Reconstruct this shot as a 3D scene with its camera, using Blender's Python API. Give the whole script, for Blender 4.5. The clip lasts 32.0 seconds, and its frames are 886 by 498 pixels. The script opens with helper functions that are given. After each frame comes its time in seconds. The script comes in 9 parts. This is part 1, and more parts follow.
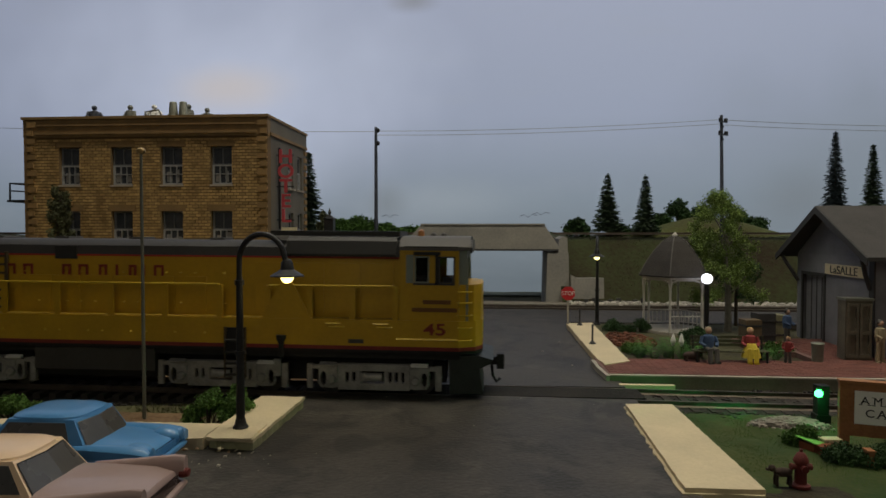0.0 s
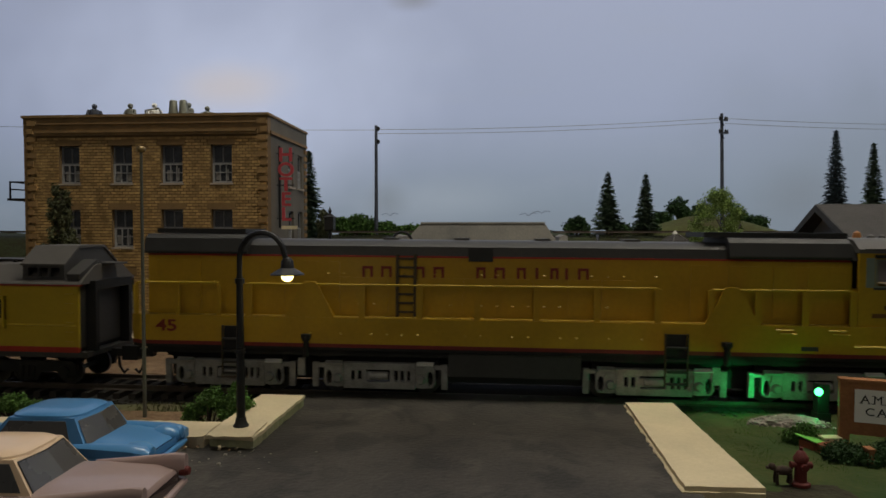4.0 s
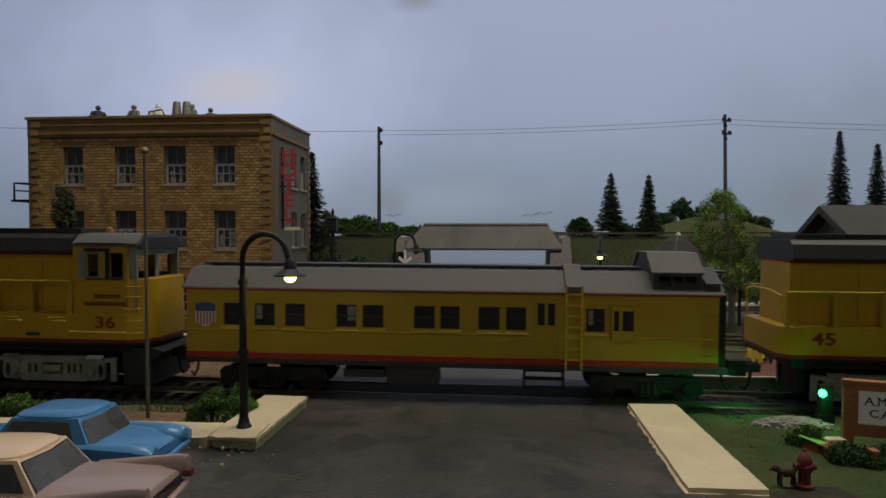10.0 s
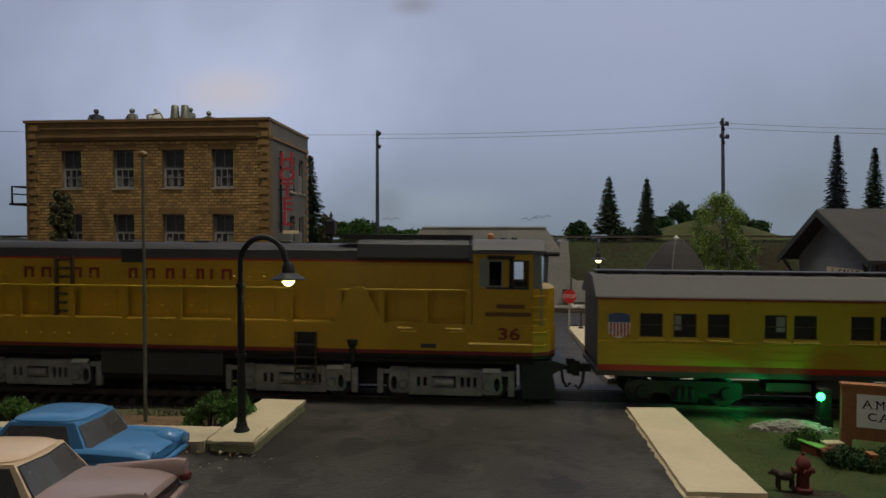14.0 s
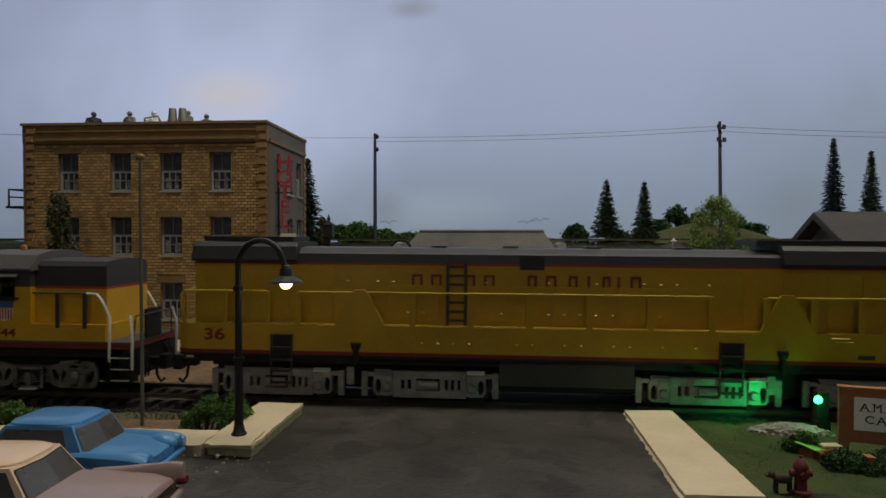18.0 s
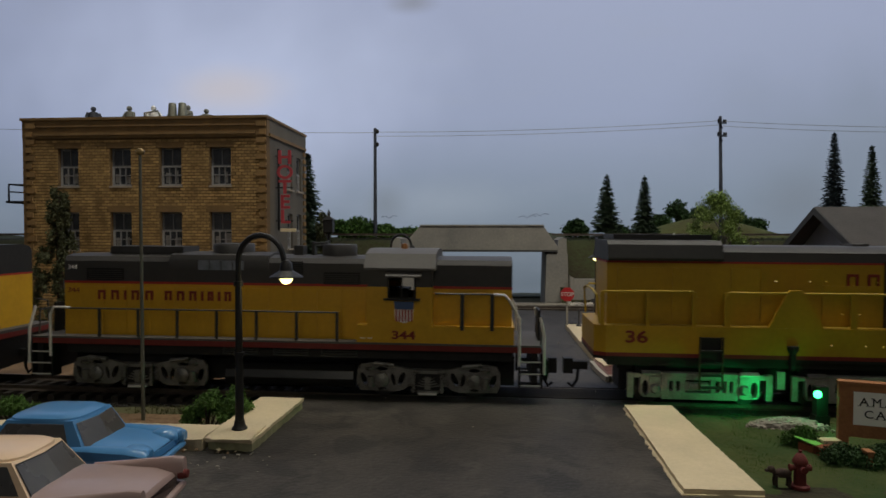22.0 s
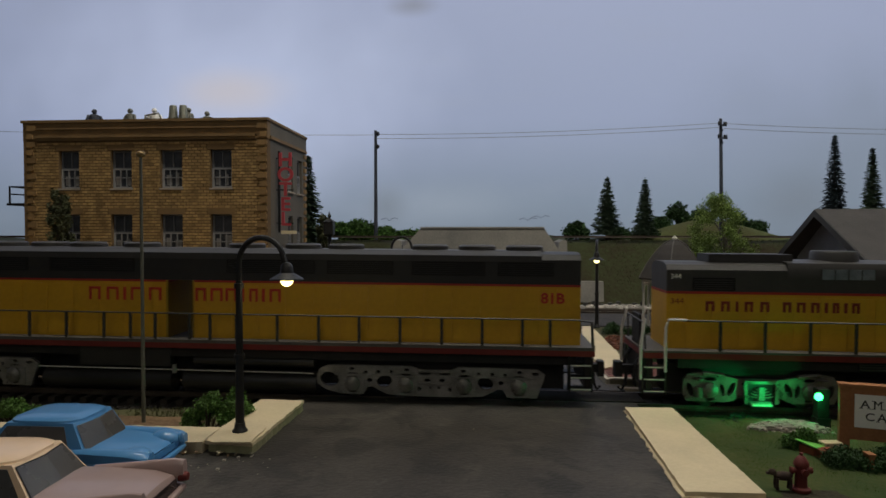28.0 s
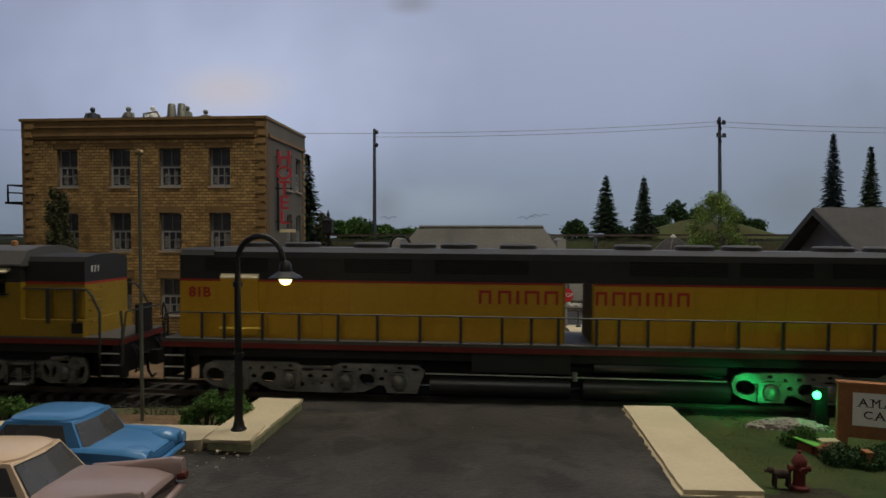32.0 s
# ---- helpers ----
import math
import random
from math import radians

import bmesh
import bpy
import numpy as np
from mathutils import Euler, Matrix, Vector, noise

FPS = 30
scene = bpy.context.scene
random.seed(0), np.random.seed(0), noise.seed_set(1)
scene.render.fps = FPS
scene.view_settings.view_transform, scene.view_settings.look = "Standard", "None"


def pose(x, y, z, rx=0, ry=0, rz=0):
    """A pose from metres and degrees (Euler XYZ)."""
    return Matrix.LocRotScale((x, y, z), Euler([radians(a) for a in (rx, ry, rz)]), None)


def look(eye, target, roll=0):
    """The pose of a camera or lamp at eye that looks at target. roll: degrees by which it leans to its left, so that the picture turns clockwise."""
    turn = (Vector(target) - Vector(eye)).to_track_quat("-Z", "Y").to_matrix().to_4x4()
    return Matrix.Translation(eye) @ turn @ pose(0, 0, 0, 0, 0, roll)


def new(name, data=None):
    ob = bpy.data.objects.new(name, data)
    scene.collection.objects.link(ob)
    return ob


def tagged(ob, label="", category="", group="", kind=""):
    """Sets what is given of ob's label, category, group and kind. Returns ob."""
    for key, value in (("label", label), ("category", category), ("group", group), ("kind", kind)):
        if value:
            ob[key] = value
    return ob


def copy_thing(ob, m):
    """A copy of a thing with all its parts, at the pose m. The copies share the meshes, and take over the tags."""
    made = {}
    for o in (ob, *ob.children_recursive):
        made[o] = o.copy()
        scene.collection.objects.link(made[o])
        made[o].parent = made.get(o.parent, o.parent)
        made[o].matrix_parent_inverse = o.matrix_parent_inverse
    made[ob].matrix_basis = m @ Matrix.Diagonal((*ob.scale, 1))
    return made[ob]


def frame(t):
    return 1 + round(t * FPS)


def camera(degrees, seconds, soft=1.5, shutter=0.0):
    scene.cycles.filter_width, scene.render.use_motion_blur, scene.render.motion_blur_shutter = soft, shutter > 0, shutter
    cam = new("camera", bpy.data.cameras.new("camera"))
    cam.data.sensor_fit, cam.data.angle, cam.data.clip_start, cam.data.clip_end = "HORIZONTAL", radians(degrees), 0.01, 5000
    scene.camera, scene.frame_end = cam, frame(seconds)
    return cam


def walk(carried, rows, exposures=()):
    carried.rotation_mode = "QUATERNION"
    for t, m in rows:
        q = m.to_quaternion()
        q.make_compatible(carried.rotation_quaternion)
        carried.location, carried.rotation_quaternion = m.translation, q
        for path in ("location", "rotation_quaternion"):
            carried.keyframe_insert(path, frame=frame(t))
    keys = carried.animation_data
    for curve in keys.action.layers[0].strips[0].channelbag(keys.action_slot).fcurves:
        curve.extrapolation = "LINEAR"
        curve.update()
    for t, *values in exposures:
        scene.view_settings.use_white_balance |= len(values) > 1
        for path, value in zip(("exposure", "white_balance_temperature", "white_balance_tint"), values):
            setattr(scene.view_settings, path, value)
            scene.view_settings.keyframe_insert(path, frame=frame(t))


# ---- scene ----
# A model railway in 1:87, built in full-size metres and shrunk by S.
S = 1 / 87.1
LENS = 69.0
FOCUS = 784 / math.tan(radians(LENS / 2))
EYE = (0.0, -21.9 * S, 5.46 * S)


def aim(dx, dy):
    """The hand-held camera stays in one spot and sways by a fraction of a degree."""
    yaw = 4.46 + math.degrees(dx / FOCUS)
    dip = 1.658 - math.degrees(dy / FOCUS)
    return pose(*EYE, 90 - dip, 0, yaw)


cam = camera(LENS, 32.0, soft=1.55, shutter=0.5)
walk(cam, [
    (0.0, aim(0.0, 0.0)),
    (0.5, aim(-1.1, -1.8)),
    (1.0, aim(-1.2, -3.8)),
    (1.5, aim(-1.4, -4.4)),
    (2.0, aim(-1.8, -4.3)),
    (2.5, aim(-2.3, -3.2)),
    (3.0, aim(-2.4, -2.9)),
    (3.5, aim(-1.2, -2.9)),
    (5.5, aim(2.8, -0.5)),
    (6.0, aim(3.2, 0.5)),
    (6.5, aim(4.0, 0.6)),
    (7.0, aim(4.5, 0.5)),
    (7.5, aim(6.0, 0.6)),
    (8.0, aim(6.3, 2.0)),
    (8.5, aim(6.3, 2.6)),
    (9.0, aim(5.8, 1.8)),
    (9.5, aim(5.4, -0.1)),
    (10.0, aim(5.2, -0.8)),
    (10.5, aim(4.9, -0.1)),
    (11.0, aim(4.8, 2.1)),
    (11.5, aim(4.0, 3.4)),
    (12.0, aim(3.1, 3.5)),
    (12.5, aim(2.2, 2.3)),
    (13.0, aim(2.2, 2.3)),
    (13.5, aim(3.1, 3.7)),
    (14.0, aim(2.2, 5.4)),
    (14.5, aim(0.5, 5.5)),
    (16.5, aim(-0.8, 5.5)),
    (17.0, aim(-1.1, 7.2)),
    (17.5, aim(-0.9, 7.7)),
    (18.0, aim(-1.8, 10.7)),
    (18.5, aim(-2.1, 10.1)),
    (19.0, aim(-2.4, 6.4)),
    (19.5, aim(-2.6, 4.8)),
    (20.0, aim(-2.4, 1.5)),
    (20.5, aim(-2.6, -0.2)),
    (21.0, aim(-2.4, 0.2)),
    (21.5, aim(-1.5, 0.5)),
    (22.0, aim(-1.5, 1.8)),
    (22.5, aim(-2.3, 2.6)),
    (23.0, aim(-2.7, 2.1)),
    (23.5, aim(-3.0, 0.9)),
    (24.0, aim(-3.3, 1.5)),
    (24.5, aim(-2.1, 2.4)),
    (25.0, aim(-1.8, 3.8)),
    (25.5, aim(-0.9, 4.9)),
    (27.5, aim(-0.6, 5.5)),
    (28.0, aim(-0.6, 5.8)),
    (28.5, aim(-0.9, 6.3)),
    (29.0, aim(-0.9, 4.8)),
    (29.5, aim(-0.9, 4.8)),
    (30.0, aim(-0.9, 4.8)),
    (30.5, aim(-0.9, 5.2)),
    (31.0, aim(-1.2, 5.5)),
    (31.5, aim(-1.7, 4.7)),
    (32.0, aim(-2.7, 3.1)),
], [(0.0, 0.0, 6480, 7), (3.0, 0.06, 6400, 8), (6.0, 0.06, 6150, 10), (14.0, 0.06, 6100, 10), (32.0, 0.06, 6100, 10)])

# ---- light ----
world = bpy.data.worlds.new("room_air")
scene.world = world
world.use_nodes = True
world.node_tree.nodes["Background"].inputs[0].default_value = (0.5, 0.55, 0.65, 1)
world.node_tree.nodes["Background"].inputs[1].default_value = 0.02
scene.view_settings.exposure = 0.0


def area_lamp(name, x, y, z, sx, sy, watts, colour, target):
    data = bpy.data.lights.new(name, "AREA")
    data.shape, data.size, data.size_y = "RECTANGLE", sx * S, sy * S
    data.energy, data.color = watts, colour
    ob = new(name, data)
    ob.matrix_world = look((x * S, y * S, z * S), (target[0] * S, target[1] * S, target[2] * S))
    return ob


# the strip of tubes over the layout, and a dim lamp in the room behind the camera
area_lamp("valance_light", 13, 0.5, 52, 66, 9, 2.78, (1.0, 0.918, 0.755), (13, 0.6, 0))
area_lamp("room_light", 0, -110, 66, 60, 60, 1.28, (1.0, 0.915, 0.75), (0, -10, 0))


def bulb_light(name, x, y, z, watts, colour, radius):
    data = bpy.data.lights.new(name, "POINT")
    data.energy, data.color, data.shadow_soft_size = watts, colour, radius * S
    ob = new(name, data)
    ob.location = (x * S, y * S, z * S)
    return ob


data = bpy.data.lights.new("signal_glow", "SPOT")
data.energy, data.color, data.shadow_soft_size = 0.030, (0.02, 1.0, 0.20), 0.05 * S
data.spot_size, data.spot_blend = radians(78), 0.7
glow_ob = new("signal_glow", data)
glow_ob.matrix_world = look((9.28 * S, -2.46 * S, 0.72 * S), (6.6 * S, -1.3 * S, -0.05 * S))
bulb_light("signal_spill", 9.36, -2.66, 0.55, 0.0016, (0.02, 1.0, 0.20), 0.05)
bulb_light("street_lamp_glow", -5.28, -5.78, 3.95, 0.0015, (1.0, 0.85, 0.45), 0.1)


# ---- materials ----
def mat(name, col, rough=0.6, metal=0.0, var=0.25, scale=1.0, bump=0.25, spec=0.4, col2=None, fine=9.0, island=0.0, coat=0.0):
    """Two scales of variation, in features per full-size metre."""
    m = bpy.data.materials.new(name)
    m.use_nodes = True
    nt = m.node_tree
    n, l = nt.nodes, nt.links
    bsdf = n["Principled BSDF"]
    tc = n.new("ShaderNodeTexCoord")
    big, small = n.new("ShaderNodeTexNoise"), n.new("ShaderNodeTexNoise")
    big.inputs["Scale"].default_value = scale / S
    big.inputs["Detail"].default_value = 4
    small.inputs["Scale"].default_value = scale * fine / S
    small.inputs["Detail"].default_value = 3
    l.new(tc.outputs["Object"], big.inputs["Vector"])
    l.new(tc.outputs["Object"], small.inputs["Vector"])
    ramp = n.new("ShaderNodeMapRange")
    ramp.inputs[1].default_value, ramp.inputs[2].default_value = 0.32, 0.68
    add = n.new("ShaderNodeMath")
    add.operation = "MULTIPLY_ADD"
    add.inputs[1].default_value = 0.65
    l.new(big.outputs["Fac"], add.inputs[0])
    sc = n.new("ShaderNodeMath")
    sc.operation = "MULTIPLY"
    sc.inputs[1].default_value = 0.35
    l.new(small.outputs["Fac"], sc.inputs[0])
    l.new(sc.outputs[0], add.inputs[2])
    l.new(add.outputs[0], ramp.inputs[0])
    mix = n.new("ShaderNodeMix")
    mix.data_type = "RGBA"
    a = tuple(max(0, c * (1 - var)) for c in col)
    b = tuple(min(0.95, c * (1 + var)) for c in (col2 or col))
    mix.inputs[6].default_value, mix.inputs[7].default_value = (*a, 1), (*b, 1)
    l.new(ramp.outputs[0], mix.inputs[0])
    out = mix.outputs[2]
    if island:
        src = n.new("ShaderNodeNewGeometry").outputs["Random Per Island"] if island > 0 else n.new("ShaderNodeObjectInfo").outputs["Random"]
        hsv = n.new("ShaderNodeHueSaturation")
        rng = n.new("ShaderNodeMapRange")
        rng.inputs[3].default_value, rng.inputs[4].default_value = 1 - abs(island), 1 + abs(island)
        l.new(src, rng.inputs[0])
        l.new(rng.outputs[0], hsv.inputs["Value"])
        l.new(out, hsv.inputs["Color"])
        out = hsv.outputs[0]
    l.new(out, bsdf.inputs["Base Color"])
    rr = n.new("ShaderNodeMapRange")
    rr.inputs[3].default_value, rr.inputs[4].default_value = max(0.02, rough - 0.1), min(1, rough + 0.1)
    l.new(big.outputs["Fac"], rr.inputs[0])
    l.new(rr.outputs[0], bsdf.inputs["Roughness"])
    bsdf.inputs["Metallic"].default_value = metal
    bsdf.inputs["Specular IOR Level"].default_value = spec
    bsdf.inputs["Coat Weight"].default_value = coat
    if bump:
        bp = n.new("ShaderNodeBump")
        bp.inputs["Strength"].default_value = bump
        bp.inputs["Distance"].default_value = 0.05 * S
        l.new(small.outputs["Fac"], bp.inputs["Height"])
        l.new(bp.outputs[0], bsdf.inputs["Normal"])
    return m


def glow(name, col, strength):
    m = bpy.data.materials.new(name)
    m.use_nodes = True
    b = m.node_tree.nodes["Principled BSDF"]
    b.inputs["Base Color"].default_value = (*col, 1)
    b.inputs["Emission Color"].default_value = (*col, 1)
    b.inputs["Emission Strength"].default_value = strength
    return m


def glass(name, col=(0.75, 0.85, 0.9), rough=0.05):
    m = bpy.data.materials.new(name)
    m.use_nodes = True
    b = m.node_tree.nodes["Principled BSDF"]
    b.inputs["Base Color"].default_value = (*col, 1)
    b.inputs["Roughness"].default_value = rough
    b.inputs["Transmission Weight"].default_value = 1.0
    b.inputs["IOR"].default_value = 1.15
    return m


def asphalt_mat():
    """Worn asphalt: dark oily stains and pale dusty scuffs over a fine grain."""
    m = mat("asphalt", (0.040, 0.034, 0.028), 0.60, spec=0.42, var=0.4, scale=0.35, bump=0.5, fine=26, col2=(0.048, 0.041, 0.034))
    nt = m.node_tree
    n, l = nt.nodes, nt.links
    bsdf = n["Principled BSDF"]
    tc = n.new("ShaderNodeTexCoord")
    col = bsdf.inputs["Base Color"].links[0].from_socket
    for scale, lo, hi, tint, amount, warp in ((0.55, 0.50, 0.62, (0.016, 0.014, 0.012), 0.75, 1.5), (0.8, 0.56, 0.70, (0.085, 0.074, 0.060), 0.55, 0.8), (3.2, 0.55, 0.66, (0.020, 0.017, 0.015), 0.5, 0.5), (7.0, 0.66, 0.74, (0.12, 0.105, 0.085), 0.5, 0.3)):
        nz = n.new("ShaderNodeTexNoise")
        nz.inputs["Scale"].default_value, nz.inputs["Detail"].default_value = scale / S, 7
        nz.inputs["Distortion"].default_value = warp
        l.new(tc.outputs["Object"], nz.inputs["Vector"])
        r = n.new("ShaderNodeMapRange")
        r.interpolation_type = "SMOOTHSTEP"
        r.inputs[1].default_value, r.inputs[2].default_value, r.inputs[4].default_value = lo, hi, amount
        l.new(nz.outputs["Fac"], r.inputs[0])
        mx = n.new("ShaderNodeMix")
        mx.data_type = "RGBA"
        mx.inputs[7].default_value = (*tint, 1)
        l.new(r.outputs[0], mx.inputs[0])
        l.new(col, mx.inputs[6])
        col = mx.outputs[2]
    l.new(col, bsdf.inputs["Base Color"])
    return m


def glowing_sky_paint():
    """The painted backdrop: blue-grey sky that pales to the horizon, soft clouds. Its paint also glows."""
    m = bpy.data.materials.new("glowing_sky_paint")
    m.use_nodes = True
    nt = m.node_tree
    n, l = nt.nodes, nt.links
    bsdf = n["Principled BSDF"]
    tc = n.new("ShaderNodeTexCoord")
    mp = n.new("ShaderNodeMapping")
    mp.inputs["Scale"].default_value = (1 / S, 1 / S, 1 / S)
    l.new(tc.outputs["Object"], mp.inputs[0])
    sep = n.new("ShaderNodeSeparateXYZ")
    l.new(mp.outputs[0], sep.inputs[0])
    ramp = n.new("ShaderNodeValToRGB")
    fr = n.new("ShaderNodeMapRange")
    fr.inputs[1].default_value, fr.inputs[2].default_value = 0.0, 32.0
    l.new(sep.outputs[2], fr.inputs[0])
    l.new(fr.outputs[0], ramp.inputs[0])
    el = ramp.color_ramp.elements
    el[0].position, el[0].color = 0.0, (0.103, 0.123, 0.144, 1)
    el[1].position, el[1].color = 1.0, (0.254, 0.278, 0.371, 1)
    e = el.new(0.14)
    e.color = (0.142, 0.167, 0.198, 1)
    e = el.new(0.28)
    e.color = (0.164, 0.195, 0.241, 1)
    e = el.new(0.55)
    e.color = (0.221, 0.249, 0.335, 1)
    col = ramp.outputs[0]

    def cloud(scale, stretch, lo, hi, tint, amount):
        nonlocal col
        mm = n.new("ShaderNodeMapping")
        mm.inputs["Scale"].default_value = (1, 1, stretch)
        l.new(mp.outputs[0], mm.inputs[0])
        nz = n.new("ShaderNodeTexNoise")
        nz.inputs["Scale"].default_value, nz.inputs["Detail"].default_value = scale, 5
        l.new(mm.outputs[0], nz.inputs["Vector"])
        r = n.new("ShaderNodeMapRange")
        r.interpolation_type = "SMOOTHSTEP"
        r.inputs[1].default_value, r.inputs[2].default_value, r.inputs[4].default_value = lo, hi, amount
        l.new(nz.outputs["Fac"], r.inputs[0])
        mx = n.new("ShaderNodeMix")
        mx.data_type = "RGBA"
        mx.inputs[7].default_value = (*tint, 1)
        l.new(r.outputs[0], mx.inputs[0])
        l.new(col, mx.inputs[6])
        l.new(mx.outputs[2], bsdf.inputs["Base Color"])
        col = mx.outputs[2]

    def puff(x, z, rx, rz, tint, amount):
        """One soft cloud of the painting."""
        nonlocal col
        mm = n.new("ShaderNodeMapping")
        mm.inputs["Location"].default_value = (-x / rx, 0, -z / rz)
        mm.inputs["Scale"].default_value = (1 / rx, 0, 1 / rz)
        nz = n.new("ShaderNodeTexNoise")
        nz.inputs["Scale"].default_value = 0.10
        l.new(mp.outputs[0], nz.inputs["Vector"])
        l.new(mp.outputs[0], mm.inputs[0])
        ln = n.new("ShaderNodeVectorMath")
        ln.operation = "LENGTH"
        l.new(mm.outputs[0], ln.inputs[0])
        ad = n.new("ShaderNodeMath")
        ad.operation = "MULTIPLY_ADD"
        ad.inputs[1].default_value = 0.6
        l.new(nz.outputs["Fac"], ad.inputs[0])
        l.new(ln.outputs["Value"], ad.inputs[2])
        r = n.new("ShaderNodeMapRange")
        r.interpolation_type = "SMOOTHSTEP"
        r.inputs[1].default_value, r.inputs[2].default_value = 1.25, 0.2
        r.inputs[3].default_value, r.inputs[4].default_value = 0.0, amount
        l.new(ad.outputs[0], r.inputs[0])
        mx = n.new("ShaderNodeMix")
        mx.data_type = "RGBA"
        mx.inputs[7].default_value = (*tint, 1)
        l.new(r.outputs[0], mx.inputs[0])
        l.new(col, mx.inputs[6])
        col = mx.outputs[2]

    cloud(0.05, 2.2, 0.42, 0.72, (0.235, 0.265, 0.335), 0.12)
    cloud(0.11, 3.0, 0.52, 0.75, (0.245, 0.26, 0.30), 0.10)
    # broad pale puff brightens the left side, where less lamp light falls
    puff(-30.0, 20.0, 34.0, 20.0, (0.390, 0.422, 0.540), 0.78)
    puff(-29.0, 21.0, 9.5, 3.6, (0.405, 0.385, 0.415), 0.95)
    puff(-8.5, 29.8, 4.0, 1.6, (0.175, 0.18, 0.21), 0.7)
    puff(-5.0, 8.5, 16.0, 4.0, (0.235, 0.265, 0.305), 0.6)
    puff(-11.5, 8.5, 3.5, 3.5, (0.12, 0.13, 0.145), 0.45)
    puff(40.0, 13.0, 30.0, 16.0, (0.150, 0.175, 0.205), 0.65)
    puff(31.0, 9.0, 8.0, 5.0, (0.125, 0.14, 0.16), 0.5)
    l.new(col, bsdf.inputs["Base Color"])
    # emission stands in for light on the backdrop, which is no lamp
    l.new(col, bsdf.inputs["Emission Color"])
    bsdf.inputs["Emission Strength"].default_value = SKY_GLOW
    bsdf.inputs["Roughness"].default_value = 0.95
    bsdf.inputs["Specular IOR Level"].default_value = 0.1
    return m


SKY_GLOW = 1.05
M_SKY = glowing_sky_paint()
M_ROOM = mat("room_wall_paint", (0.50, 0.48, 0.45), 0.9, scale=0.05)
M_ASPHALT = asphalt_mat()
M_CONCRETE = mat("cream_concrete", (0.60, 0.50, 0.325), 0.85, var=0.10, scale=0.8, bump=0.2, fine=14)
M_GREYCON = mat("grey_concrete", (0.36, 0.33, 0.27), 0.9, var=0.18, scale=0.6, bump=0.3, fine=12)
M_DIRT = mat("dirt", (0.15, 0.080, 0.040), 0.95, var=0.5, scale=0.5, bump=0.8, fine=14, col2=(0.17, 0.11, 0.06))
M_BANK = mat("bank_earth", (0.060, 0.036, 0.015), 0.95, var=0.5, scale=0.22, bump=0.9, fine=16, col2=(0.034, 0.044, 0.014))
M_EARTH = mat("grassy_earth", (0.048, 0.038, 0.018), 0.95, var=0.5, scale=0.35, bump=0.7, fine=16, col2=(0.058, 0.055, 0.022))
M_LAWN = mat("lawn_base", (0.026, 0.066, 0.007), 0.95, var=0.30, scale=0.55, bump=0.3, fine=14, col2=(0.048, 0.054, 0.012))
M_BALLAST = mat("ballast", (0.032, 0.028, 0.023), 0.95, var=0.5, scale=2.5, bump=1.0, fine=6)
M_GRAVEL = mat("pale_gravel", (0.19, 0.17, 0.14), 0.95, var=0.4, scale=2.0, bump=0.9, fine=5, island=0.3)
M_TIE = mat("tie_wood", (0.045, 0.037, 0.029), 0.9, var=0.4, scale=2.0, bump=0.4, island=-0.25)
M_RAIL = mat("rail_steel", (0.125, 0.10, 0.08), 0.48, 0.7, var=0.3, scale=1.5)
M_PLATBRICK = mat("platform_brick", (0.17, 0.065, 0.05), 0.85, var=0.3, scale=3, bump=0.3, island=-0.22)
M_PLATBASE = mat("platform_joint", (0.16, 0.09, 0.075), 0.95, var=0.2, scale=2)
M_PLATFACE = mat("platform_face", (0.20, 0.185, 0.125), 0.85, var=0.2, scale=1.5)
# joint colour kept dark to carry the shadow between the bricks
M_BRICK = mat("shaded_brick_joint", (0.165, 0.105, 0.048), 0.9, var=0.2, scale=1.5, bump=0.2)
M_BRICKSIDE = mat("grey_stucco_side", (0.145, 0.130, 0.105), 0.85, var=0.15, scale=0.9, bump=0.2)
M_QUOIN = mat("quoin_block", (0.27, 0.165, 0.066), 0.8, var=0.2, scale=2, bump=0.2, island=-0.15)
M_CORNICE = mat("cornice_paint", (0.225, 0.140, 0.058), 0.75, var=0.18, scale=1.2, bump=0.1)
M_ROOFTAR = mat("roof_tar", (0.09, 0.085, 0.08), 0.9)
M_WINFRAME = mat("window_paint", (0.15, 0.155, 0.165), 0.6, var=0.1, scale=3)
M_WINGLASS = mat("dark_window_glass", (0.06, 0.065, 0.075), 0.25, var=0.3, scale=0.8, bump=0, spec=0.7)
M_CURTAIN = mat("window_curtain", (0.26, 0.25, 0.24), 0.9, var=0.3, scale=3)
M_BLACK = mat("black_metal", (0.018, 0.017, 0.016), 0.45, 0.2, var=0.3, scale=3)
M_BLACKPL = mat("black_plastic", (0.014, 0.013, 0.012), 0.55, 0.0, var=0.4, scale=2, spec=0.3)
M_YELLOW = mat("armour_yellow", (0.44, 0.262, 0.008), 0.42, var=0.14, scale=0.8, bump=0.05, spec=0.45)
M_LYELLOW = mat("coach_yellow", (0.44, 0.30, 0.016), 0.45, var=0.08, scale=0.8, bump=0.05)
M_RED = mat("stripe_red", (0.36, 0.030, 0.016), 0.5, var=0.15, scale=2, bump=0.05)
M_LETTER = mat("letter_red", (0.20, 0.026, 0.012), 0.5, var=0.1, scale=2, bump=0)
M_HARGREY = mat("harbor_grey", (0.045, 0.042, 0.039), 0.5, var=0.2, scale=0.8, bump=0.05)
M_ROOFGREY = mat("roof_grey", (0.100, 0.093, 0.086), 0.6, var=0.12, scale=0.9, bump=0.05)
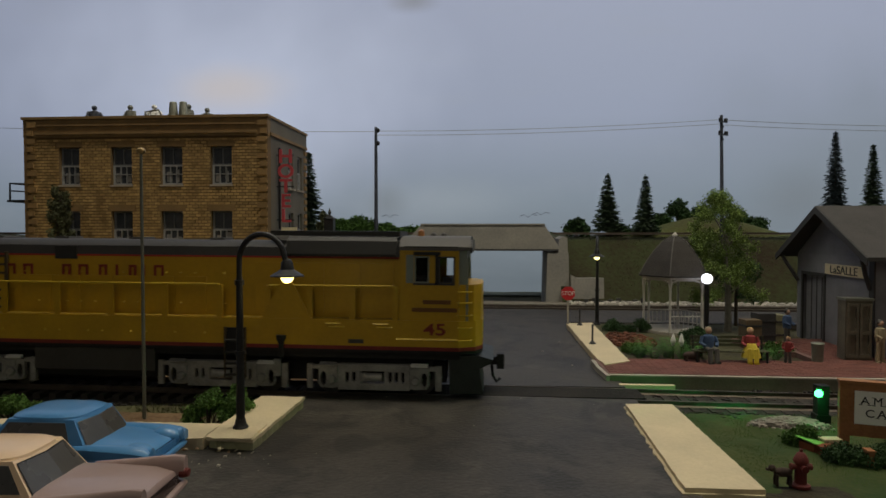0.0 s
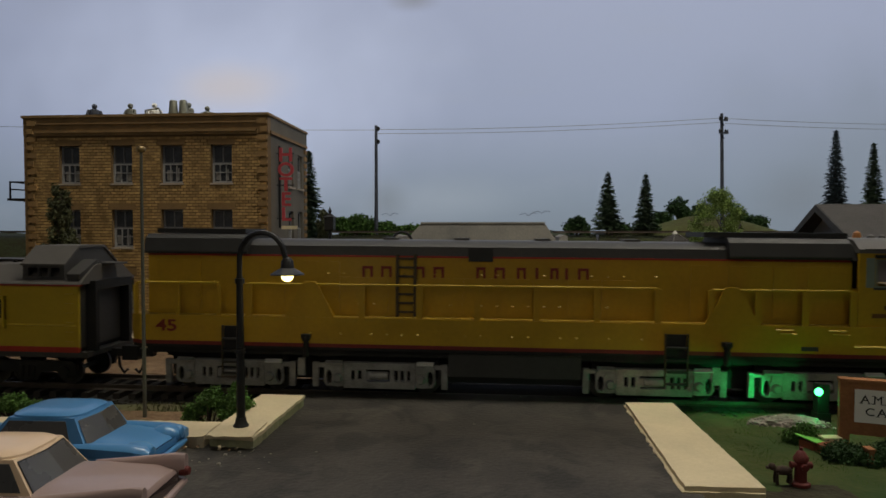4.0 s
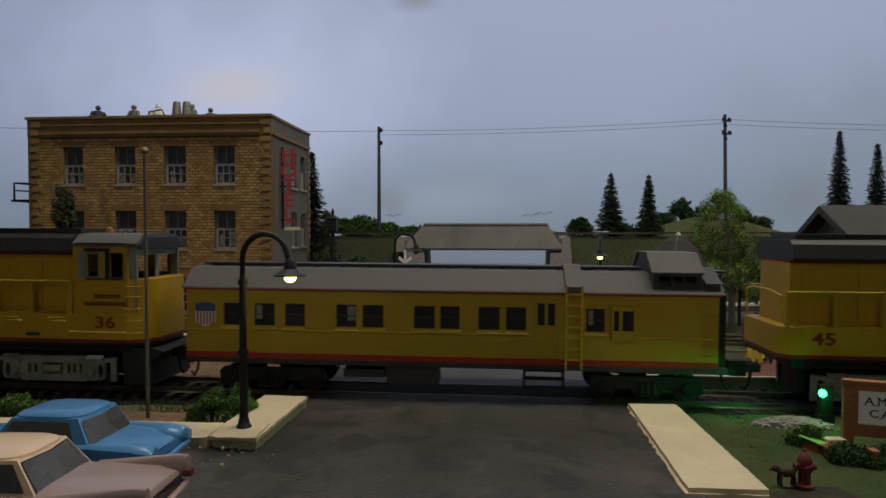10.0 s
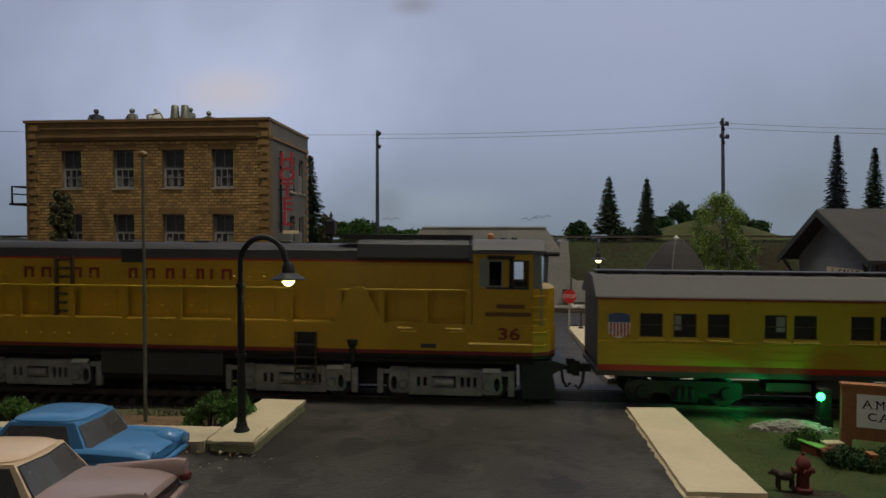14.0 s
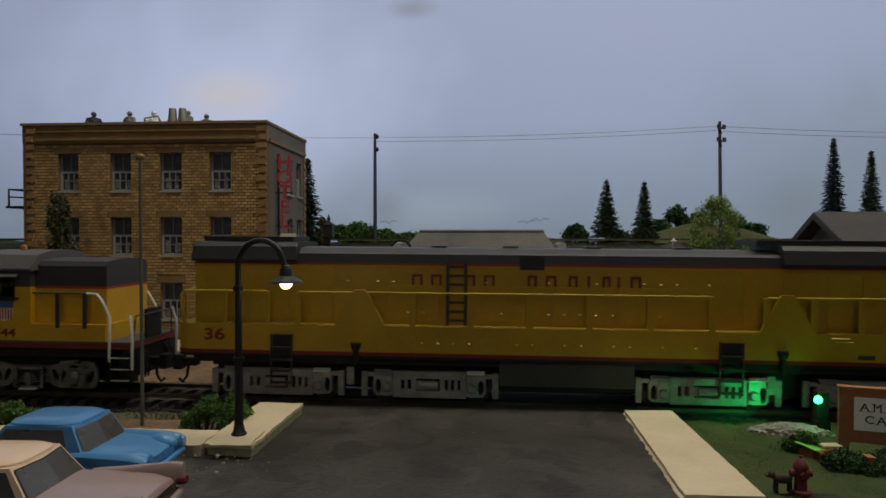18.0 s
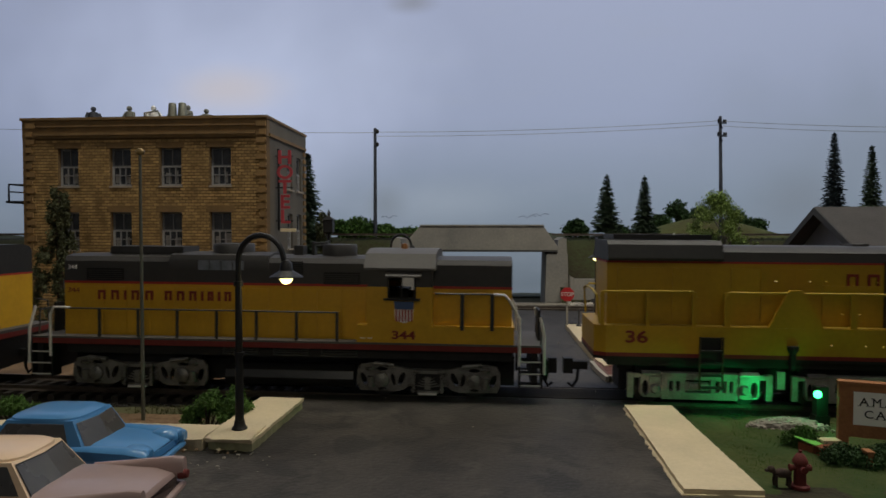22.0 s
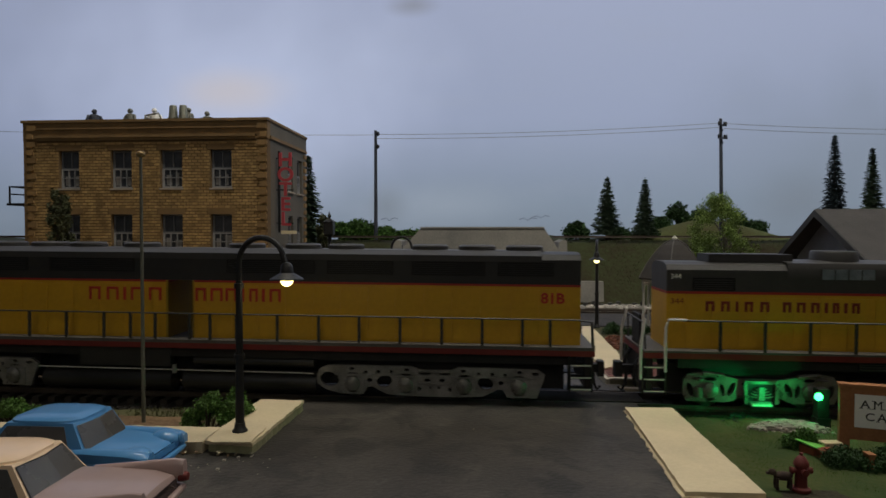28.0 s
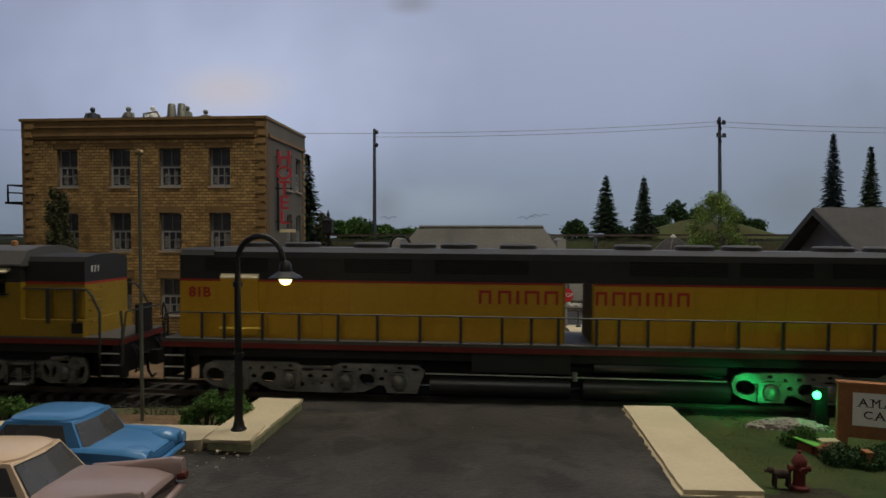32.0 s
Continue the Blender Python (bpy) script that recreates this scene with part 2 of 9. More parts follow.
M_COACHROOF = mat("coach_roof_grey", (0.086, 0.077, 0.069), 0.65, var=0.10, scale=0.6, bump=0.08)
M_SILVER = mat("silver_truck_paint", (0.285, 0.275, 0.255), 0.40, 0.25, var=0.4, scale=1.8, bump=0.3)
M_TRUCKGREY = mat("weathered_truck_grey", (0.19, 0.18, 0.16), 0.30, 0.40, var=0.5, scale=2.5, bump=0.35)
M_STEEL = mat("wheel_steel", (0.09, 0.085, 0.08), 0.4, 0.7, var=0.3, scale=2)
M_WHITERAIL = mat("white_handrail", (0.62, 0.60, 0.55), 0.5, var=0.1, scale=2, bump=0)
M_DKRAIL = mat("dark_handrail", (0.045, 0.045, 0.04), 0.45, 0.2, var=0.2, scale=2, bump=0)
M_BLUECREST = mat("crest_blue", (0.06, 0.10, 0.22), 0.5, var=0.1)
M_WHITE = mat("white_paint", (0.80, 0.78, 0.74), 0.6, var=0.10, scale=2, bump=0.1)
M_CREAM = mat("sign_cream", (0.72, 0.62, 0.40), 0.7, var=0.08, scale=2, bump=0.05)
M_SHINGLE = mat("grey_shingle", (0.058, 0.053, 0.050), 0.85, var=0.25, scale=1.2, bump=0.5, fine=12)
M_STATION = mat("station_grey_boards", (0.205, 0.205, 0.222), 0.8, var=0.15, scale=1.5, bump=0.15, island=-0.06)
M_STATDARK = mat("station_dark_trim", (0.05, 0.048, 0.047), 0.75, var=0.2, scale=1.5)
M_WOOD = mat("brown_wood", (0.31, 0.135, 0.052), 0.65, var=0.25, scale=1.5, bump=0.3)
M_CRATE = mat("crate_wood", (0.13, 0.095, 0.055), 0.8, var=0.3, scale=1.5, bump=0.3, island=-0.15)
M_LEAF = mat("leaf_light", (0.155, 0.225, 0.045), 0.8, var=0.35, scale=1.0, bump=0, island=0.28)
M_BUSH = mat("leaf_mid", (0.058, 0.125, 0.020), 0.85, var=0.4, scale=1.0, bump=0, island=0.45)
M_DKBUSH = mat("leaf_dark", (0.033, 0.072, 0.020), 0.85, var=0.4, scale=1.0, bump=0, island=0.4)
M_PINE = mat("needle_green", (0.038, 0.062, 0.030), 0.85, var=0.4, scale=1.0, bump=0, island=0.4)
M_PINEB = mat("needle_blue", (0.020, 0.032, 0.036), 0.85, var=0.4, scale=1.0, bump=0, island=0.4)
M_BARK = mat("bark", (0.06, 0.045, 0.03), 0.9, var=0.3, scale=3, bump=0.5)
M_GRASS = mat("grass_blade", (0.060, 0.112, 0.014), 0.85, var=0.35, scale=0.5, bump=0, island=0.2)
M_FLOWER = mat("red_orange_bark", (0.23, 0.065, 0.03), 0.9, var=0.4, scale=2, bump=0.5)
M_BLUE = mat("car_blue", (0.062, 0.215, 0.45), 0.38, var=0.06, scale=0.6, bump=0, spec=0.5, coat=0.5)
M_PINK = mat("car_mauve", (0.345, 0.245, 0.222), 0.42, var=0.06, scale=0.6, bump=0, coat=0.5)
M_TAN = mat("car_tan_roof", (0.74, 0.53, 0.34), 0.42, var=0.05, scale=0.6, bump=0, coat=0.5)
M_CARGLASS = mat("car_glass_grey", (0.075, 0.072, 0.068), 0.3, var=0.15, scale=1, bump=0, spec=0.6)
M_CHROME = mat("chrome", (0.6, 0.6, 0.6), 0.2, 1.0, var=0.05, bump=0)
M_TYRE = mat("tyre", (0.02, 0.02, 0.02), 0.8)
M_HYDRANT = mat("hydrant_red", (0.135, 0.022, 0.018), 0.6, var=0.25, scale=3)
M_DOG = mat("dog_coat", (0.055, 0.034, 0.026), 0.85, var=0.6, scale=5)
M_STOPRED = mat("stop_red", (0.55, 0.025, 0.03), 0.5, var=0.05)
M_HOTELRED = mat("hotel_sign_red", (0.42, 0.05, 0.06), 0.6, var=0.15)
M_BULB = glow("bulb_warm", (1.0, 0.83, 0.30), 3.2)
M_GLOBE = glow("globe_white", (0.86, 0.86, 1.0), 3.0)
M_GREEN = glow("signal_green", (0.06, 1.0, 0.16), 9.0)
M_AMBER = mat("amber_lens", (0.40, 0.17, 0.05), 0.35, var=0.2, bump=0)
M_SKIN = mat("figure_flesh", (0.42, 0.25, 0.17), 0.7, var=0.1)
M_CLOTHB = mat("cloth_blue", (0.06, 0.10, 0.19), 0.8, var=0.2)
M_CLOTHY = mat("cloth_yellow", (0.60, 0.46, 0.05), 0.8, var=0.2)
M_CLOTHR = mat("cloth_red", (0.27, 0.045, 0.045), 0.8, var=0.2)
M_CLOTHT = mat("cloth_tan", (0.34, 0.28, 0.18), 0.8, var=0.2)
M_CLOTHG = mat("cloth_grey", (0.10, 0.095, 0.09), 0.8, var=0.2)
M_PALEFIG = mat("unpainted_grey", (0.19, 0.19, 0.16), 0.7, var=0.15)
M_CANMETAL = mat("can_metal", (0.20, 0.20, 0.16), 0.5, 0.4, var=0.2)
M_DULLPOLE = mat("dull_pole", (0.13, 0.13, 0.10), 0.45, 0.3, var=0.2, scale=2)
M_BRASS = mat("dull_brass", (0.30, 0.21, 0.09), 0.5, 0.4, var=0.2, scale=3)
M_VERGE = mat("verge_grass", (0.085, 0.088, 0.030), 0.9, var=0.5, scale=0.6, bump=0, island=0.3)
M_BANKGRASS = mat("bank_grass", (0.048, 0.040, 0.014), 0.9, var=0.5, scale=0.3, bump=0, island=0.3, col2=(0.034, 0.046, 0.013))
M_PALEROCK = mat("pale_rock", (0.62, 0.58, 0.52), 0.9, var=0.25, scale=2, bump=0.4, island=0.25)
M_PLATBRICK2 = mat("platform_brick_far", (0.17, 0.065, 0.05), 0.85, var=0.3, scale=3, bump=0.3, island=0.22)
M_DKLADDER = mat("dark_ladder", (0.06, 0.042, 0.02), 0.6, var=0.2, scale=2)
M_YELLOW2 = mat("orange_yellow", (0.585, 0.325, 0.0105), 0.42, var=0.12, scale=0.8, bump=0.05, spec=0.45)
M_LETTER2 = mat("bright_letter_red", (0.44, 0.035, 0.015), 0.5, var=0.1, scale=2, bump=0)
M_TANK = mat("tank_black", (0.022, 0.021, 0.019), 0.32, var=0.3, scale=1.0, bump=0.05, spec=0.6)
M_PILOT = mat("pilot_green_black", (0.022, 0.028, 0.024), 0.5, var=0.3, scale=2, spec=0.4)
M_BRIDGE = mat("bridge_concrete", (0.27, 0.262, 0.245), 0.9, var=0.2, scale=0.5, bump=0.3, fine=12, col2=(0.29, 0.27, 0.235))
M_CABINET = mat("grey_brown_board", (0.135, 0.118, 0.085), 0.85, var=0.3, scale=1.5, bump=0.3)
M_BRICKP = mat("tan_brick", (0.37, 0.227, 0.084), 0.7, var=0.25, scale=2.5, bump=0.25, island=-0.25, col2=(0.42, 0.277, 0.108))
M_BRICKS = mat("tan_brick_far", (0.37, 0.227, 0.084), 0.7, var=0.25, scale=2.5, bump=0.25, island=0.25, col2=(0.42, 0.277, 0.108))
M_SHAGGY = mat("olive_needles", (0.085, 0.092, 0.042), 0.85, var=0.4, scale=1.0, bump=0, island=0.45)
M_PALEPOST = mat("pale_pillar", (0.20, 0.23, 0.20), 0.35, var=0.1, scale=2, bump=0, spec=0.5)
M_COWL = mat("cowl_black_grey", (0.025, 0.024, 0.022), 0.5, var=0.2, scale=0.8, bump=0.05)
M_DECK = mat("deck_edge_grey", (0.085, 0.077, 0.067), 0.6, var=0.25, scale=1.5, bump=0.1)
M_SHRUB = mat("leaf_bright", (0.085, 0.165, 0.030), 0.85, var=0.4, scale=1.5, bump=0, island=0.4)
# brighter copy of the yellow, with light from above in its colour
M_LITYELLOW = mat("lit_yellow_edge", (0.62, 0.44, 0.045), 0.4, var=0.08, scale=2, bump=0)
M_RED2 = mat("dull_sill_red", (0.165, 0.018, 0.013), 0.5, var=0.2, scale=2, bump=0.05)
M_RADIATOR = mat("pale_radiator", (0.22, 0.24, 0.27), 0.35, 0.3, var=0.3, scale=3, bump=0.2)
# hill grass made lighter in place of extra light at the back
M_HILL = mat("lit_hill_grass", (0.115, 0.105, 0.034), 0.95, var=0.4, scale=0.3, bump=0.8, fine=14, col2=(0.085, 0.10, 0.03))
# darker, duller asphalt: the shade under the train is in its colour
M_SHADEASPHALT = mat("shaded_asphalt", (0.024, 0.021, 0.018), 0.85, var=0.5, scale=0.6, bump=0.5, fine=18, spec=0.15)
M_AMBERBAR = mat("brown_lettering", (0.15, 0.062, 0.014), 0.5, var=0.15, scale=2, bump=0)
M_BIRD = mat("painted_bird_grey", (0.10, 0.11, 0.13), 0.9, var=0.1)
M_POLE = mat("blue_grey_pole", (0.050, 0.055, 0.072), 0.7, var=0.25, scale=3, bump=0.2)
M_DARKYELLOW = mat("dark_yellow", (0.30, 0.185, 0.010), 0.5, var=0.2, scale=0.8, bump=0.05)
M_GAZROOF = mat("dark_shingle", (0.040, 0.035, 0.032), 0.85, var=0.3, scale=1.2, bump=0.5, fine=12)
# pale panel with the signal's green light put into its colour
M_GREENLIT = mat("green_lit_panel", (0.20, 0.60, 0.10), 0.6, var=0.1, scale=2, bump=0)
M_SASHPALE = mat("pale_sash_paint", (0.31, 0.31, 0.31), 0.6, var=0.15, scale=3, bump=0.05)
M_HAIR = mat("figure_hair", (0.50, 0.35, 0.12), 0.7, var=0.2)
M_RUBBLE = mat("pale_rubble", (0.25, 0.215, 0.185), 0.95, var=0.4, scale=2.0, bump=0.9, fine=5, island=-0.3)
M_STAINED = mat("mossy_plaster", (0.36, 0.33, 0.20), 0.9, var=0.35, scale=0.8, bump=0.4, fine=10, col2=(0.26, 0.26, 0.14))
M_GAZEBO = mat("aged_white_paint", (0.52, 0.49, 0.44), 0.6, var=0.12, scale=2, bump=0.1)
M_TRUNK = mat("grey_trunk", (0.17, 0.155, 0.12), 0.9, var=0.3, scale=3, bump=0.5)
M_SAGE = mat("sage_ground", (0.075, 0.088, 0.072), 0.95, var=0.3, scale=0.5, bump=0.4)
M_FERN = mat("fern_green", (0.062, 0.165, 0.026), 0.8, var=0.4, scale=1.5, bump=0, island=0.4)
M_MULCH = mat("brown_mulch", (0.15, 0.055, 0.027), 0.9, var=0.5, scale=2, bump=0.5, island=0.35)
M_PALESILL = mat("pale_stone_sill", (0.40, 0.34, 0.27), 0.8, var=0.15, scale=2, bump=0.1)
M_BOARD = mat("sign_white_board", (0.88, 0.86, 0.82), 0.5, var=0.04, scale=2, bump=0.05)
M_BOOSTSILVER = mat("darker_silver_truck", (0.225, 0.215, 0.195), 0.36, 0.3, var=0.5, scale=2.2, bump=0.4)
M_SOIL = mat("brown_soil", (0.035, 0.025, 0.013), 0.95, var=0.5, scale=0.6, bump=0.7, fine=14, col2=(0.038, 0.033, 0.015))
M_VERGESOIL = mat("verge_soil", (0.105, 0.072, 0.036), 0.95, var=0.5, scale=0.5, bump=0.7, fine=14, col2=(0.080, 0.085, 0.034))


# ---- mesh helpers, in full-size metres ----
B = bmesh.new


def box(bm, x0, x1, y0, y1, z0, z1):
    v = [bm.verts.new((x, y, z)) for x in (x0, x1) for y in (y0, y1) for z in (z0, z1)]
    return [bm.faces.new([v[i] for i in f]) for f in ((0, 1, 3, 2), (4, 6, 7, 5), (0, 4, 5, 1), (2, 3, 7, 6), (0, 2, 6, 4), (1, 5, 7, 3))]


def prism(bm, pts, axis, a, b):
    """A polygon swept along an axis from a to b. pts: (y, z) for x, (x, z) for y, (x, y) for z."""
    def put(p, c):
        return {"x": (c, p[0], p[1]), "y": (p[0], c, p[1]), "z": (p[0], p[1], c)}[axis]
    r0, r1 = [bm.verts.new(put(p, a)) for p in pts], [bm.verts.new(put(p, b)) for p in pts]
    n = len(pts)
    for i in range(n):
        bm.faces.new((r0[i], r0[(i + 1) % n], r1[(i + 1) % n], r1[i]))
    bm.faces.new(r0[::-1])
    bm.faces.new(r1)


def loft(bm, rings):
    """Closed rings of the same number of points, capped at both ends."""
    vs = [[bm.verts.new(p) for p in r] for r in rings]
    n = len(vs[0])
    for a, b in zip(vs, vs[1:]):
        for i in range(n):
            bm.faces.new((a[i], a[(i + 1) % n], b[(i + 1) % n], b[i]))
    bm.faces.new(vs[0][::-1])
    bm.faces.new(vs[-1])


def rod(bm, p, q, r0, r1=None, seg=8):
    p, q = Vector(p), Vector(q)
    d = (q - p).normalized()
    u = d.orthogonal().normalized()
    w = d.cross(u)
    r1 = r0 if r1 is None else r1
    loft(bm, [[c + (u * math.cos(a) + w * math.sin(a)) * r for a in [2 * math.pi * k / seg for k in range(seg)]] for c, r in ((p, r0), (q, r1))])


def tube(bm, path, r, seg=8):
    pts = [Vector(p) for p in path]
    rings, u = [], None
    for i, c in enumerate(pts):
        d = (pts[min(i + 1, len(pts) - 1)] - pts[max(i - 1, 0)]).normalized()
        u = d.orthogonal().normalized() if u is None else (u - d * u.dot(d)).normalized()
        w = d.cross(u)
        rings.append([c + (u * math.cos(a) + w * math.sin(a)) * r for a in [2 * math.pi * k / seg for k in range(seg)]])
    loft(bm, rings)


def lathe(bm, prof, seg=16, at=(0, 0, 0), axis="z"):
    """prof: (radius, height) from bottom to top."""
    rings = []
    for r, h in prof:
        ring = []
        for k in range(seg):
            a = 2 * math.pi * k / seg
            c, s = max(r, 1e-4) * math.cos(a), max(r, 1e-4) * math.sin(a)
            p = {"z": (c, s, h), "y": (c, h, s), "x": (h, c, s)}[axis]
            ring.append((p[0] + at[0], p[1] + at[1], p[2] + at[2]))
        rings.append(ring)
    loft(bm, rings)


def ball(bm, c, rx, ry=None, rz=None, seg=10, rows=7):
    ry, rz = ry or rx, rz or rx
    rings = []
    for j in range(1, rows):
        t = math.pi * j / rows
        rings.append([(c[0] + rx * math.sin(t) * math.cos(2 * math.pi * k / seg), c[1] + ry * math.sin(t) * math.sin(2 * math.pi * k / seg), c[2] - rz * math.cos(t)) for k in range(seg)])
    loft(bm, rings)


def wall_holes(bm, x0, x1, z0, z1, y0, y1, holes):
    """A wall in the xz plane from y0 to y1 with rectangular openings (xa, xb, za, zb)."""
    xs = sorted({x0, x1, *[h[0] for h in holes], *[h[1] for h in holes]})
    zs = sorted({z0, z1, *[h[2] for h in holes], *[h[3] for h in holes]})
    grid = {}

    def solid(i, j):
        if not (0 <= i < len(xs) - 1 and 0 <= j < len(zs) - 1):
            return False
        cx, cz = (xs[i] + xs[i + 1]) / 2, (zs[j] + zs[j + 1]) / 2
        return not any(h[0] < cx < h[1] and h[2] < cz < h[3] for h in holes)

    def v(i, j, k):
        if (i, j, k) not in grid:
            grid[i, j, k] = bm.verts.new((xs[i], (y0, y1)[k], zs[j]))
        return grid[i, j, k]

    for i in range(len(xs) - 1):
        for j in range(len(zs) - 1):
            if not solid(i, j):
                continue
            bm.faces.new((v(i, j, 0), v(i + 1, j, 0), v(i + 1, j + 1, 0), v(i, j + 1, 0)))
            bm.faces.new((v(i, j + 1, 1), v(i + 1, j + 1, 1), v(i + 1, j, 1), v(i, j, 1)))
            for (a, b), (di, dj) in ((((i, j), (i, j + 1)), (-1, 0)), (((i + 1, j + 1), (i + 1, j)), (1, 0)), (((i + 1, j), (i, j)), (0, -1)), (((i, j + 1), (i + 1, j + 1)), (0, 1))):
                if not solid(i + di, j + dj):
                    bm.faces.new((v(*a, 0), v(*b, 0), v(*b, 1), v(*a, 1)))


def plate(bm, outline, holes, y0, y1):
    """A flat casting in the xz plane, with openings, from y0 to y1."""
    edges = []
    for loop in [outline] + holes:
        vs = [bm.verts.new((x, y0, z)) for x, z in loop]
        edges += [bm.edges.new((a, b)) for a, b in zip(vs, vs[1:] + vs[:1])]
    faces = [f for f in bmesh.ops.triangle_fill(bm, edges=edges, use_beauty=True)["geom"] if isinstance(f, bmesh.types.BMFace)]
    made = bmesh.ops.extrude_face_region(bm, geom=faces)["geom"]
    bmesh.ops.translate(bm, verts=[v for v in made if isinstance(v, bmesh.types.BMVert)], vec=(0, y1 - y0, 0))
    # keep both skins of the casting
    have = {tuple(round(c, 5) for c in f.calc_center_median()) for f in bm.faces}
    for f in [f for f in made if isinstance(f, bmesh.types.BMFace)]:
        c = f.calc_center_median()
        if (round(c.x, 5), round(c.y - (y1 - y0), 5), round(c.z, 5)) not in have:
            lows = [min((v for v in bm.verts if abs(v.co.y - y0) < 1e-6), key=lambda q: (q.co.x - p.co.x) ** 2 + (q.co.z - p.co.z) ** 2) for p in f.verts]
            if len(set(lows)) == len(lows) and not bm.faces.get(lows):
                bm.faces.new(lows[::-1])


def oval(x, z, rx, rz, n=12, lean=0.0):
    return [(x + rx * math.cos(a) + lean * rz * math.sin(a), z + rz * math.sin(a)) for a in [2 * math.pi * k / n for k in range(n)]]


def part(name, bm, material, parent=None, label="", bevel=0.0, smooth=False, at=None, kind="", seg=1):
    """Links a bmesh, given in full-size metres, as one mesh object."""
    if bevel:
        edges = [e for e in bm.edges if len(e.link_faces) == 2 and e.calc_face_angle(0) > 0.5]
        bmesh.ops.bevel(bm, geom=edges, offset=bevel, segments=seg, affect="EDGES", profile=0.5, clamp_overlap=True)
    bmesh.ops.recalc_face_normals(bm, faces=bm.faces)
    bm.transform(Matrix.Scale(S, 4))
    me = bpy.data.meshes.new(name)
    bm.to_mesh(me)
    bm.free()
    for p in me.polygons:
        p.use_smooth = smooth
    if smooth:
        me.set_sharp_from_angle(angle=radians(38))
    for m in material if isinstance(material, (list, tuple)) else (material,):
        me.materials.append(m)
    ob = new(name, me)
    if parent:
        ob.parent = parent
    if at:
        ob.location = Vector(at) * S
    return tagged(ob, label=label, kind=kind)


def thing(name, at, rz=0.0, label="", category="", group=""):
    ob = new(name)
    ob.empty_display_size = 0.01
    ob.matrix_basis = pose(at[0] * S, at[1] * S, at[2] * S, 0, 0, rz)
    return tagged(ob, label, category, group)


def again(ob, x, y, z, rz=0.0, size=1.0):
    return copy_thing(ob, pose(x * S, y * S, z * S, 0, 0, rz) @ Matrix.Scale(size, 4))


def words(name, text, size, material, parent, at, rx=90, rz=0, depth=0.01, label="", squeeze=1.0, bold=0.0):
    """Raised lettering, centred on at."""
    cu = bpy.data.curves.new(name, "FONT")
    cu.body, cu.size, cu.extrude, cu.offset = text, size * S, depth * S, bold * size * S
    cu.align_x, cu.align_y = "CENTER", "CENTER"
    tmp = bpy.data.objects.new(name, cu)
    scene.collection.objects.link(tmp)
    bpy.context.view_layer.update()
    me = bpy.data.meshes.new_from_object(tmp.evaluated_get(bpy.context.evaluated_depsgraph_get()))
    bpy.data.objects.remove(tmp)
    me.transform(pose(0, 0, 0, rx, 0, rz) @ Matrix.Diagonal((squeeze, 1, 1, 1)))
    me.materials.clear()
    me.materials.append(material)
    ob = new(name, me)
    ob.parent = parent
    ob.location = Vector(at) * S
    return tagged(ob, label=label)


def leaves(bm, c, r, n, size, rng, shell=0.5):
    """n small leaf clumps in an ellipsoid round c."""
    for _ in range(n):
        d = Vector((rng.gauss(0, 1), rng.gauss(0, 1), rng.gauss(0, 1))).normalized()
        k = (shell + (1 - shell) * rng.random()) * (0.85 + 0.3 * rng.random())
        p = Vector((c[0] + d.x * r[0] * k, c[1] + d.y * r[1] * k, c[2] + d.z * r[2] * k))
        s = size * (0.6 + 0.8 * rng.random())
        u = Vector((rng.gauss(0, 1), rng.gauss(0, 1), rng.gauss(0, 1))).normalized()
        w = u.orthogonal().normalized()
        t = u.cross(w)
        bm.faces.new([bm.verts.new(p + w * s), bm.verts.new(p + t * s * 0.7), bm.verts.new(p - w * s * 0.9), bm.verts.new(p - t * s * 0.7)])


# ---- the setting ----
FALL = -0.0073  # the line falls slightly to the east


def structure(name, bm, material, label="", **kw):
    return part(name, bm, material, label=label, kind="structure", **kw)


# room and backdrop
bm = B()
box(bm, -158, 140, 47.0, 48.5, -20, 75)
backdrop = structure("backdrop", bm, M_SKY, "glowing painted blue-grey sky backdrop with soft pale clouds")
for x, z in [(-11.1, 6.86), (3.69, 6.84), (5.06, 7.07)]:
    bm = B()
    tube(bm, [(x - 0.9, 46.98, z + 0.12), (x - 0.4, 46.98, z + 0.28), (x, 46.98, z), (x + 0.4, 46.98, z + 0.3), (x + 0.9, 46.98, z + 0.2)], 0.035, 4)
    part("painted_bird", bm, M_BIRD, backdrop, "small painted gull")
bm = B()
box(bm, -160, 142, -152, -150, -90, 150)
structure("wall_south", bm, M_ROOM, "plain dim room wall")
for nm, x in (("wall_west", -160), ("wall_east", 140)):
    bm = B()
    box(bm, x, x + 2, -150, 48.5, -90, 150)
    structure(nm, bm, M_ROOM, "plain dim room wall")
bm = B()
box(bm, -160, 142, 48.5, 50, -90, 150)
structure("wall_north", bm, M_ROOM, "plain dim room wall behind the backdrop")
bm = B()
box(bm, -160, 142, -152, 50, 150, 152)
structure("ceiling", bm, M_ROOM, "plain room ceiling")
bm = B()
box(bm, -160, 142, -152, 50, -92, -90)
structure("floor", bm, M_ROOM, "dim room floor")

# scenery base with low bumps
rng = random.Random(3)
bm = B()
nx, ny = 200, 60
vs = []
for j in range(ny + 1):
    for i in range(nx + 1):
        x, y = -156 + 292 * i / nx, -24 + 71 * j / ny
        h = -0.42 + 0.10 * noise.noise(Vector((x * 0.5, y * 0.5, 0)))
        if y > 36:
            h -= 0.06 * (y - 36)
        vs.append(bm.verts.new((x, y, h)))
